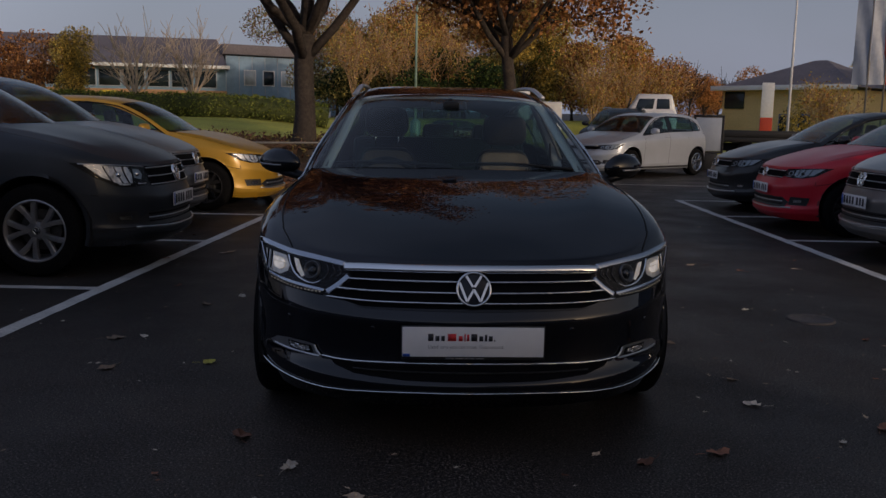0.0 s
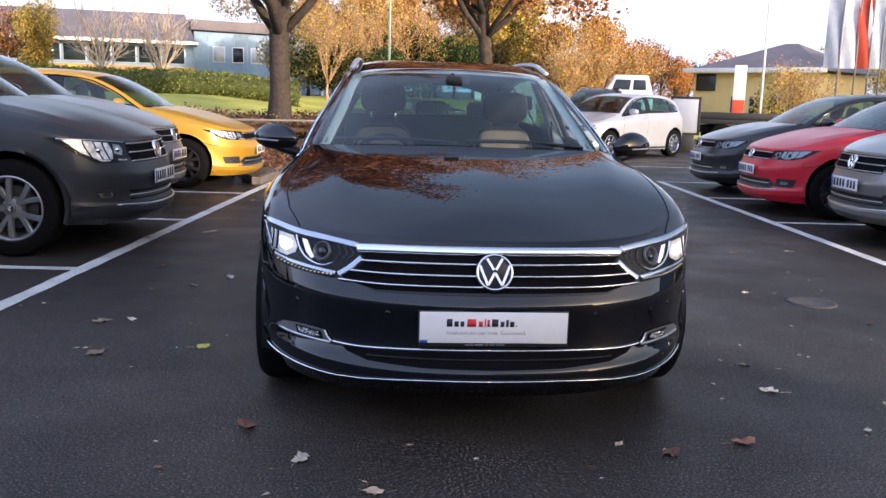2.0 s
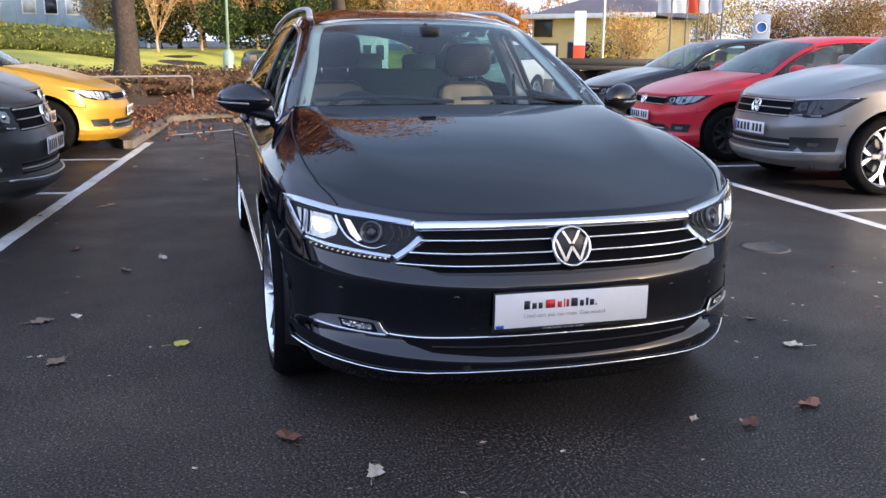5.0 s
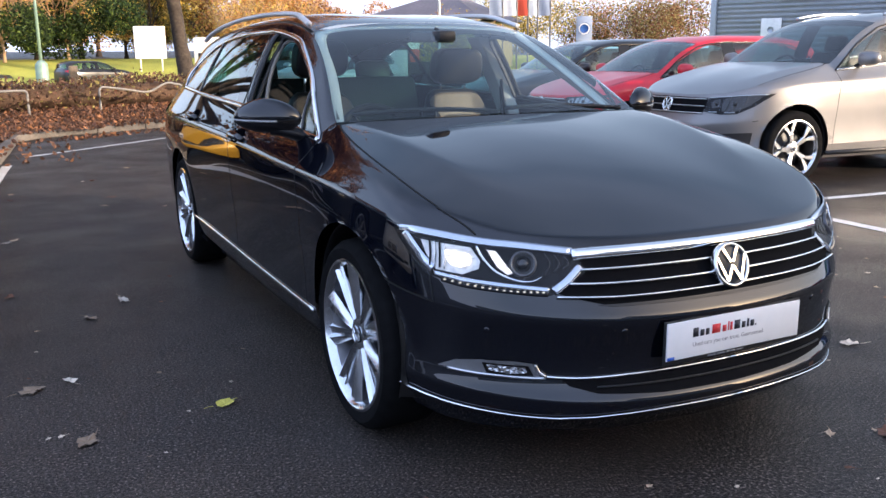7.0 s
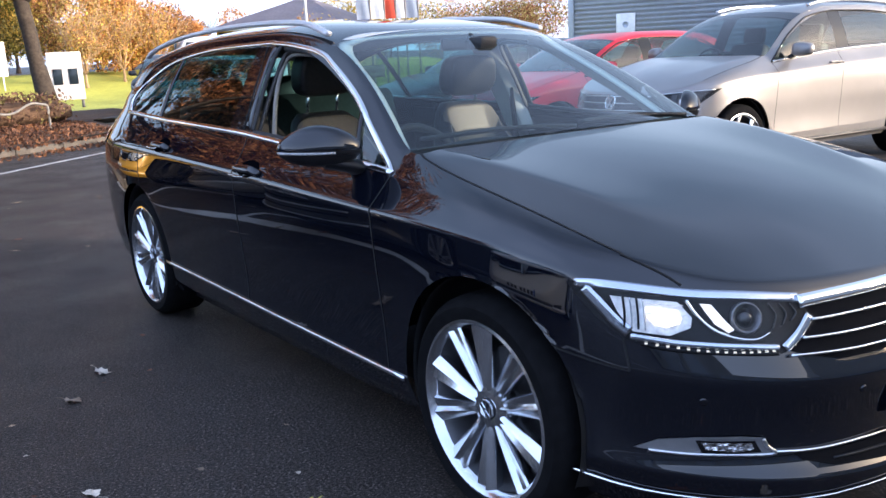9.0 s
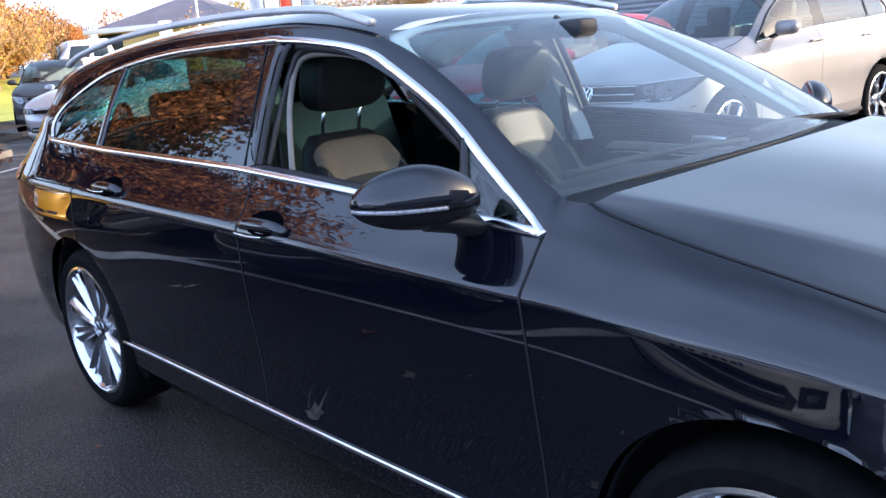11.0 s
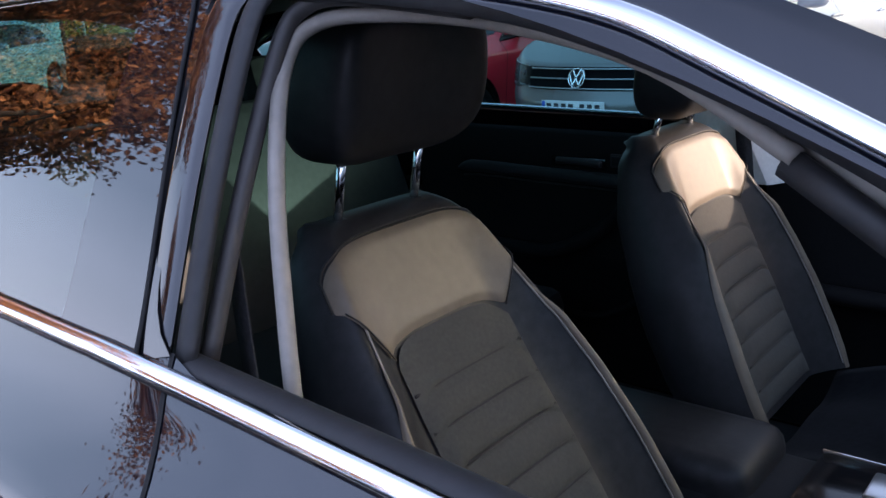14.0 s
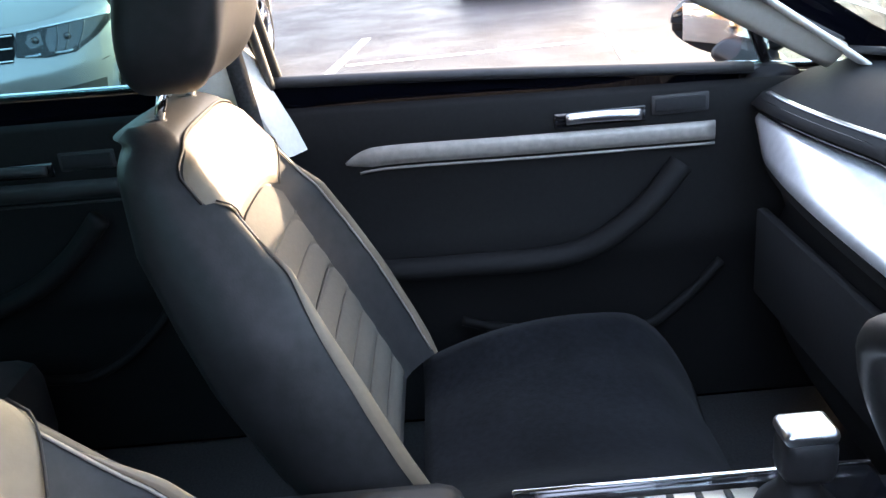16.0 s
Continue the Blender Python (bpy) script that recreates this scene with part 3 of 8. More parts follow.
def mirror_bm(bm):
    other = bm.copy()
    for v in other.verts:
        v.co.x = -v.co.x
    bmesh.ops.reverse_faces(other, faces=other.faces)
    return other


def wheel_bms(R, width, rim_r, style):
    """tyre, rim and cap, turned round x, outer face towards +x."""
    w = width / 2
    tyre = lathe([(rim_r - 0.012, -w * 0.9), (rim_r + 0.005, -w), (rim_r + (R - rim_r) * 0.55, -w * 1.03), (R - 0.018, -w * 0.97), (R - 0.003, -w * 0.8),
                  (R, -w * 0.4), (R, w * 0.4), (R - 0.004, w * 0.72), (R - 0.018, w * 0.90), (rim_r + (R - rim_r) * 0.55, w * 0.99), (rim_r + 0.005, w * 0.96), (rim_r - 0.012, w * 0.88)], seg=72)
    rim = lathe([(rim_r - 0.004, w * 0.86), (rim_r + 0.003, w * 0.95), (rim_r - 0.006, w * 0.97), (rim_r - 0.014, w * 0.90), (rim_r - 0.022, w * 0.72)], seg=72)
    barrel = lathe([(rim_r - 0.022, w * 0.72), (rim_r - 0.028, w * 0.5), (rim_r - 0.04, -w * 0.2), (rim_r - 0.025, -w * 0.9)], seg=60)
    shield = lathe([(0.04, -0.035), (0.20, -0.035), (0.215, -0.05)], seg=40)
    face = w * 0.80
    hub = w * 0.66

    def spoke(a0, a1, w0, w1, r0, r1, dish=0.0, deep=0.035, off0=0.0, off1=0.0, drop=0.0):
        pts = []
        for t in (0.0, 0.25, 0.5, 0.75, 1.0):
            r, a, ww = mix(r0, r1, t), mix(a0, a1, t), mix(w0, w1, t) / 2
            x = mix(hub, face, t) + dish * math.sin(math.pi * t) - drop
            c, s = math.cos(a), math.sin(a)
            side = Vector((0, -s, c))
            p = Vector((x, r * c, r * s)) + side * mix(off0, off1, t)
            pts.append((p + side * ww, p - side * ww, p + side * ww * 0.72 + Vector((0.007, 0, 0)), p - side * ww * 0.72 + Vector((0.007, 0, 0)),
                        p + side * ww * 0.9 - Vector((deep, 0, 0)), p - side * ww * 0.9 - Vector((deep, 0, 0))))
        rows = [[rim.verts.new(q) for q in (k[4], k[0], k[2], k[3], k[1], k[5])] for k in pts]
        for a, b in zip(rows, rows[1:]):
            for j in range(5):
                rim.faces.new((a[j], a[j + 1], b[j + 1], b[j]))
        rim.faces.new(rows[-1])

    def ridge_spoke(a, w0, w1, r0, r1, lean):
        """Broad blade with a sharp ridge off its middle, a shallow groove beside it and a rolled outer end."""
        c, s = math.cos(a), math.sin(a)
        side = Vector((0, -s, c)) * lean
        rows = []
        for t in (0.0, 0.2, 0.45, 0.7, 0.9, 1.0):
            ww = mix(w0, w1, t) / 2
            p = Vector((mix(hub, face + 0.004, t ** 0.7), mix(r0, r1, t) * c, mix(r0, r1, t) * s))
            prof = ((-0.92, -0.034), (-1.0, -0.006), (-0.86, 0.001), (-0.16, -0.010 + 0.006 * t), (0.02, 0.000), (0.20, 0.006), (0.90, -0.002 - 0.006 * t), (1.0, -0.010), (0.92, -0.036))
            rows.append([rim.verts.new(p + side * ww * u + Vector((x, 0, 0))) for u, x in prof])
        for q, r in zip(rows, rows[1:]):
            for j in range(8):
                rim.faces.new((q[j], q[j + 1], r[j + 1], r[j]))
        rim.faces.new(rows[-1])

    r_in, r_out = 0.052, rim_r - 0.012
    if style == "ten":
        for k in range(5):
            a = 2 * math.pi * k / 5 + math.pi / 2
            for sg in (-1, 1):
                b = a + sg * 0.285
                ridge_spoke(b, 0.034, 0.082, r_in, r_out + 0.006, sg)
    elif style == "split":
        for k in range(5):
            a = 2 * math.pi * k / 5 + math.pi / 2
            spoke(a, a, 0.040, 0.060, r_in, rim_r * 0.55, drop=0.004)
            for sg in (-1, 1):
                spoke(a + sg * 0.05, a + sg * 0.27, 0.022, 0.058, rim_r * 0.48, r_out)
    elif style == "five":
        for k in range(5):
            a = 2 * math.pi * k / 5 + math.pi / 2
            for sg in (-1, 1):
                spoke(a + sg * 0.10, a + sg * 0.30, 0.032, 0.045, r_in, r_out)
    else:
        for k in range(5):
            a = 2 * math.pi * k / 5 + math.pi / 2
            spoke(a, a, 0.07, 0.10, r_in, r_out)
    lathe([(0.0, hub + 0.004), (0.045, hub + 0.004), (0.066, hub - 0.002), (0.078, hub - 0.02), (0.078, hub - 0.06)], seg=40, bm=rim)
    for k in range(5):
        a = 2 * math.pi * k / 5 + math.pi / 2 + math.pi / 5
        lathe([(0.0, 0), (0.008, 0), (0.010, -0.004), (0.010, -0.02)], seg=10, bm=rim, at=(hub - 0.002, 0.062 * math.cos(a), 0.062 * math.sin(a)))
    cap = lathe([(0.0, hub + 0.012), (0.024, hub + 0.011), (0.031, hub + 0.007), (0.033, hub)], seg=32)
    emblem = lathe([(0.0235, hub + 0.011), (0.0245, hub + 0.0145), (0.0275, hub + 0.0145), (0.0285, hub + 0.009)], seg=32)
    for pts in (((-0.010, 0.020), (0.0, 0.004), (0.010, 0.020)), ((-0.020, 0.008), (-0.010, -0.019), (0.0, 0.002), (0.010, -0.019), (0.020, 0.008))):
        sweep([Vector((hub + 0.0125, y, z)) for y, z in pts], 0.0022, 0.0022, (1, 0, 0), 6, bm=emblem)
    disc = lathe([(0.05, -0.005), (0.155, -0.005), (0.155, -0.03), (0.05, -0.03)], seg=48)
    for b in (tyre, rim, cap, disc, barrel, shield, emblem):
        bmesh.ops.recalc_face_normals(b, faces=b.faces)
        sharpen(b, 38)
    return tyre, rim, cap, disc, barrel, shield, emblem


def letter_rings(m, r, parent, mat_metal, mat_field, name="badge"):
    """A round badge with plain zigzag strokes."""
    field = lathe([(0, 0.003), (r * 0.9, 0.003), (r, 0.0)], "z", 40)
    field.transform(m)
    b = part(name, field, mat_field, parent)
    ring = lathe([(r * 0.86, 0.003), (r * 0.88, 0.010), (r * 0.97, 0.010), (r * 1.0, 0.002), (r * 1.0, -0.01)], "z", 48)

    ring.transform(m)
    part("ring", ring, mat_metal, b, "chrome ring")
    for x0, y0, x1, y1 in ((-0.42, 0.74, -0.05, 0.12), (0.42, 0.74, 0.05, 0.12), (-0.80, 0.36, -0.38, -0.70), (-0.38, -0.70, 0.0, -0.02),
                           (0.80, 0.36, 0.38, -0.70), (0.38, -0.70, 0.0, -0.02)):
        d = Vector((x1 - x0, y1 - y0, 0))
        n = Vector((-d.y, d.x, 0)).normalized() * 0.066 * r
        ps = [Vector((x0 * r, y0 * r, 0)) - n, Vector((x1 * r, y1 * r, 0)) - n, Vector((x1 * r, y1 * r, 0)) + n, Vector((x0 * r, y0 * r, 0)) + n]
        one = bmesh.new()
        lo = [one.verts.new(p + Vector((0, 0, 0.002))) for p in ps]
        hi = [one.verts.new(p * 0.995 + Vector((0, 0, 0.009))) for p in ps]
        one.faces.new(hi)
        for i in range(4):
            one.faces.new((lo[i], lo[(i + 1) % 4], hi[(i + 1) % 4], hi[i]))
        bmesh.ops.recalc_face_normals(one, faces=one.faces)
        one.transform(m)
        part("badge_stroke", one, mat_metal, b, smooth=False)
    return b

# ---- the dark estate car ----
def same(p):
    return p.copy()


def shut_lines(panels, parent, pairs, tree, half=0.003):
    """Thin dark gaps where two panels meet."""
    for a, b in pairs:
        if a not in panels or b not in panels:
            continue
        key = lambda v: (round(v.co.x, 4), round(v.co.y, 4), round(v.co.z, 4))
        eb = {frozenset((key(e.verts[0]), key(e.verts[1]))) for e in panels[b].edges if len(e.link_faces) == 1}
        for side in (-1, 1):
          bm = bmesh.new()
          front = 0.5 if a == "bonnet" else -9.0
          top = 0.63 if a == "front_bumper" else 9.0
          for e in panels[a].edges:
            if len(e.link_faces) == 1 and min(e.verts[0].co.y, e.verts[1].co.y) > front and max(e.verts[0].co.z, e.verts[1].co.z) < top and e.verts[0].co.x * side > 0 and frozenset((key(e.verts[0]), key(e.verts[1]))) in eb:
                p, q = e.verts[0].co, e.verts[1].co
                n = lay(tree, (p + q) / 2)[1]
                d = (q - p).normalized()
                s = d.cross(n).normalized() * half
                up = n * 0.0012
                ex = d * half * 0.3
                bm.faces.new([bm.verts.new(c) for c in (p - ex + s + up, q + ex + s + up, q + ex - s + up, p - ex - s + up)])
          if bm.faces:
            bmesh.ops.remove_doubles(bm, verts=bm.verts, dist=0.0026)
            bmesh.ops.recalc_face_normals(bm, faces=bm.faces)
            part("shut_line", bm, SHADOW_GAP, parent, "dark gap between panels")
          else:
            bm.free()


car = empty("estate_car")
tagged(car, "near-black metallic estate car with chrome trim and driver's window open", "car")
WHEELS = ((0.882, 0.346, 0.358), (3.665, 0.346, 0.358))
panels, body_tree = shell(same, 3, False, WHEELS, 0.55, 0.006)
shut_lines(panels, car, (("bonnet", "front_wing"), ("front_wing", "front_door"), ("front_door", "rear_door"), ("rear_door", "rear_quarter"),
                         ("front_bumper", "front_wing"), ("front_door", "sill"), ("rear_door", "sill"), ("rear_quarter", "tailgate")), body_tree)
LOOKS = {"windscreen": GLASS_CLEAR, "quarter_light": GLASS_SIDE, "rear_side_window": GLASS_DARK, "rear_quarter_window": GLASS_DARK,
         "tailgate_window": GLASS_DARK, "centre_pillar": PILLAR_BLACK, "sill": PAINT}
# the side glass is one smooth sweep from door to tail
glass_names = [n for n in ("rear_side_window", "rear_quarter_window", "centre_pillar") if n in panels]
G = np.array([(abs(v.co.x), v.co.y, v.co.z) for n in glass_names for v in panels[n].verts])
terms = lambda y, z: np.stack([np.ones_like(y), y, z, y * y, y * z, z * z, y * y * z, z * z * z, y * y * y], -1)
fit, *_ = np.linalg.lstsq(terms(G[:, 1] - 3.2, G[:, 2] - 1.18), G[:, 0], rcond=None)
for n in glass_names:
    for v in panels[n].verts:
        v.co.x = math.copysign(float(terms(np.array(v.co.y - 3.2), np.array(v.co.z - 1.18)) @ fit), v.co.x)
car_part = {}
SIDED = ('front_wing', 'front_door', 'rear_door', 'sill', 'pillar', 'quarter_light', 'rear_side_window', 'rear_quarter_window', 'centre_pillar', 'front_side_window', 'rear_quarter')
for n, b in panels.items():
    m = LOOKS.get(n, PAINT)
    if n in SIDED:
        other = bmesh.new()
        keep, vm = [], {}
        for f in b.faces:
            if f.calc_center_median().x > 0:
                for v in f.verts:
                    if v not in vm:
                        vm[v] = other.verts.new(v.co)
                other.faces.new([vm[v] for v in f.verts])
        bmesh.ops.delete(b, geom=[f for f in b.faces if f.calc_center_median().x > 0], context="FACES")
        two = part(n, other, m, car)
        if m in (GLASS_CLEAR, GLASS_SIDE):
            two.visible_shadow = False
    ob = part(n, b, m, car, {"windscreen": "clear curved windscreen glass", "rear_side_window": "dark privacy glass", "rear_quarter_window": "dark privacy glass"}.get(n, ""))
    car_part[n] = ob
    if m in (GLASS_CLEAR, GLASS_SIDE):
        ob.visible_shadow = False


BRAKE_DARK = material("brake_shield_steel", (0.012, 0.012, 0.012), 0.7, 0.0, grain=0.2, scale=30, spec=0.2)
BRAKE = material("brake_iron", (0.10, 0.10, 0.10), 0.5, 0.7, grain=0.2, scale=30)


def add_wheels(root, places, R, width, rim_r, style, rim_mat, turn=0.0):
    first = None
    for x, y in places:
        m = pose(x, y, R, 0, 0, 0 if x > 0 else 180) @ pose(0, 0, 0, 18)
        w = empty("wheel")
        w.parent = root
        w.matrix_local = m
        if first is None:
            bms = wheel_bms(R, width, rim_r, style)
            for nm, b, mt in zip(("tyre", "rim", "hub_cap", "brake_disc", "rim_barrel", "brake_shield", "hub_emblem"), bms, (TYRE, rim_mat, BADGE_DARK, BRAKE, ALLOY_DARK if style == "split" else ALLOY_GREY, BRAKE_DARK, CHROME)):
                part(nm, b, mt, w)
            first = w
        else:
            for c in first.children:
                o = c.copy()
                scene.collection.objects.link(o)
                o.parent = w


add_wheels(car, ((-0.780, 0.886), (-0.772, 3.665), (0.780, 0.886), (0.772, 3.665)), 0.323, 0.225, 0.254, "ten", ALLOY)

# ---- details of the estate car ----
BACK = (0, 1, 0)          # seen from the front, along +y


def both(name, make, mat, parent, label="", smooth=True):
    """One part on each side; make() gives the bmesh for +x."""
    a = make()
    b = mirror_bm(a)
    return part(name, a, mat, parent, label, smooth), part(name, b, mat, parent, label, smooth)


def front_rod(pts, push, ra, rb, n=6, d=BACK, sides=8, taper=None, tree=None):
    line, ups = laid_line(tree or body_tree, [(x, 0, z) for x, z in pts], d, push, n)
    return sweep(line, rb, ra, ups, sides, taper=taper)


# wheel housings
for wy in (0.882, 3.665):
    for sg in (-1, 1):
        bm = bmesh.new()
        rows = []
        for i in range(25):
            a = math.pi * (-0.12 + 1.24 * i / 24)
            c, q = math.cos(a), math.sin(a)
            rows.append([bm.verts.new((sg * x, wy + r * c, 0.346 + r * q)) for x, r in ((0.862, 0.3565), (0.852, 0.352), (0.80, 0.372), (0.60, 0.372), (0.56, 0.29))])
        for a, b in zip(rows, rows[1:]):
            for j in range(4):
                bm.faces.new((a[j], a[j + 1], b[j + 1], b[j]))
        bmesh.ops.recalc_face_normals(bm, faces=bm.faces)
        part("wheel_housing", bm, PLASTIC, car, "black plastic wheel arch liner")
bm = slab(0, 2.42, 0.215, 1.36, 3.9, 0.05, 0.02)
part("underbody", bm, PLASTIC, car, "dark plastic underbody")

# grille
GRILLE_BLACK = material("matt_grille", (0.004, 0.004, 0.005), 0.8, grain=0.2, scale=60, spec=0.08)
bm = patch(body_tree, [(-0.47, 0.672), (-0.30, 0.676), (0, 0.678), (0.30, 0.676), (0.47, 0.672), (0.475, 0.655), (0.535, 0.588), (0.50, 0.575), (0.42, 0.556), (0, 0.556), (-0.42, 0.556), (-0.50, 0.575), (-0.535, 0.588), (-0.475, 0.655)],
           BACK, 0.003, cells=0.03)
grille = part("grille", bm, GRILLE_BLACK, car, "gloss black radiator grille")
bm = front_rod([(-0.478, 0.686), (-0.38, 0.689), (-0.2, 0.690), (0, 0.690), (0.2, 0.690), (0.38, 0.689), (0.478, 0.686)], 0.006, 0.009, 0.017)
part("grille_bar", bm, CHROME, grille, "broad chrome bar below the bonnet")
for z, x1, z1, x2, z2 in ((0.645, 0.44, 0.645, 0.462, 0.6455), (0.607, 0.43, 0.608, 0.500, 0.610), (0.571, 0.412, 0.572, 0.540, 0.577)):
    for sg in (-1, 1):
        pts = [((0.05 if z > 0.6 else 0.0) * sg, z), (0.2 * sg, z), (x1 * 0.8 * sg, z), (x1 * sg, z1), (x2 * sg, z2)]
        bm = front_rod(pts, 0.010, 0.008, 0.0042)
        part("grille_bar", bm, CHROME, grille)
bm = patch(body_tree, [(-0.44, 0.555), (0, 0.553), (0.44, 0.555), (0.40, 0.549), (0, 0.546), (-0.40, 0.549)], BACK, 0.002, cells=0.05)
part("grille_lip", bm, TRIM_BLACK, grille)

# badge
BADGE_CHROME = material("badge_chrome", (0.80, 0.81, 0.82), 0.2, 1.0, grain=0.04, scale=20)
p, nrm = ray_lay(body_tree, (0, 0, 0.622), BACK, 0.016)
bm_m = Matrix.Translation(p - Vector((0, 0.012, 0))) @ Matrix.Rotation(radians(72), 4, "X")
letter_rings(bm_m, 0.066, car, BADGE_CHROME, BADGE_DARK)

# number-plate board: plain bars for the trade name, the readable line as text
p, nrm = ray_lay(body_tree, (0, 0, 0.44), BACK, 0.0)
plate_m = Matrix.Translation((0, p.y - 0.012, 0.44)) @ Matrix.Rotation(radians(90), 4, "X")
bm = slab(0, 0, 0, 0.52, 0.111, 0.006, 0.002)
bm.transform(plate_m)
plate = part("number_plate", bm, PLATE_WHITE, car, "white advertising plate with bars of black and red lettering")
bm = slab(0, -0.004, -0.006, 0.53, 0.128, 0.007, 0.002)
bm.transform(plate_m)
part("plate_holder", bm, PLASTIC, plate, "black plastic holder")


def plate_bar(x0, x1, y0, y1, mat, parent=None, z=0.0036):
    b = slab((x0 + x1) / 2, (y0 + y1) / 2, z, x1 - x0, y1 - y0, 0.0008)
    b.transform(plate_m)
    part("printed_bar", b, mat, parent or plate)


for x0, x1, h, mat in ((-0.166, -0.143, 0.027, INK), (-0.139, -0.122, 0.019, INK), (-0.118, -0.103, 0.019, INK), (-0.094, -0.058, 0.027, INK_RED), (-0.054, -0.037, 0.019, INK_RED),
                       (-0.033, -0.028, 0.028, INK_RED), (-0.024, -0.014, 0.025, INK_RED), (-0.008, 0.018, 0.027, INK), (0.022, 0.038, 0.019, INK), (0.042, 0.052, 0.025, INK),
                       (0.056, 0.073, 0.019, INK), (0.076, 0.081, 0.005, INK)):
    plate_bar(x0, x0 + (x1 - x0) * 0.86, 0.004, 0.004 + h, mat)
for x0, x1 in ((-0.10, -0.07), (-0.066, -0.035), (-0.03, -0.018), (-0.014, 0.006), (0.011, 0.04)):
    plate_bar(x0, x1, -0.0655, -0.0605, INK_GREY, z=-0.0018)
plate_bar(-0.258, -0.232, -0.054, -0.044, PLATE_BLUE)
writing("slogan", "Used cars you can trust. Guaranteed.", 0.0185, plate_m @ Matrix.Translation((-0.166, -0.024, 0.0032)), INK_GREY, plate)

def chrome_line(pts, half, deep, push=0.004, n=8):
    line, ups = [], []
    for p in smooth_line(pts, n):
        q, nn = lay(body_tree, p, push)
        line.append(q)
        ups.append(nn)
    return sweep(line, half, deep, ups, 8)


# headlights
HL = [(0.850, 0.741), (0.834, 0.748), (0.81, 0.7475), (0.70, 0.729), (0.60, 0.716), (0.478, 0.699), (0.462, 0.672), (0.440, 0.645), (0.50, 0.607), (0.548, 0.583), (0.60, 0.586), (0.675, 0.593), (0.75, 0.603),
      (0.800, 0.620), (0.825, 0.660), (0.840, 0.70)]
HL_D = (-0.50, 0.87, 0.0)
HL_U = (0.87, 0.50, 0.0)


def hl_uv(x, z):
    """A front-view place on the lamp as (u, v) in the slanted view."""
    q = ray_lay(body_tree, (x, 0, z), BACK)[0]
    return (q.dot(Vector(HL_U)), z)


def lamp_outline(pts, k=1.0):
    cx = sum(p[0] for p in pts) / len(pts)
    cz = sum(p[1] for p in pts) / len(pts)
    return [hl_uv(cx + (x - cx) * k, cz + (z - cz) * k) for x, z in pts]


def lamp_patch(pts, push, cells=0.02, k=1.0):
    return patch(body_tree, lamp_outline(pts, k), HL_D, push, HL_U, (0, 0, 1), cells)


def lamp_rod(pts, push, across, deep, n=5, taper=None):
    line, ups = [], []
    for x, z in pts:
        q, nn = ray_lay(body_tree, (x, 0, z), BACK, push)
        line.append(q)
        ups.append(nn)
    return sweep(smooth_line(line, n), across, deep, [ups[min(len(ups) - 1, i // n)] for i in range(n * (len(pts) - 1) + 1)], 8, taper=taper)


LAMP_HOUSE = material("lamp_housing", (0.006, 0.006, 0.007), 0.3, 0.0, grain=0.3, scale=30, spec=0.25)
CHAMBER = material("lamp_chamber_silver", (0.80, 0.78, 0.74), 0.35, 0.35, grain=0.25, scale=60, bump=0.4, bscale=90)
PANE_LENS = material("projector_glass", (0.02, 0.021, 0.023), 0.05, spec=0.8)
FOG_STEP = material("satin_lamp_step", (0.06, 0.06, 0.062), 0.35, 0.4)
BOWL = material("satin_lamp_bowl", (0.13, 0.13, 0.135), 0.3, 0.7, grain=0.1, scale=30)
LED_RUN = material("running_led", (0.8, 0.70, 0.52), 0.3, emit=0.16)
# lamp chrome darkened and tinted with the blue sky it should mirror
SKY_TINT_CHROME = material("sky_tinted_lamp_chrome", (0.50, 0.53, 0.58), 0.10, 1.0, grain=0.05, scale=20)
REFLECT = material("lamp_reflector", (0.75, 0.76, 0.78), 0.12, 1.0, grain=0.05, scale=30)
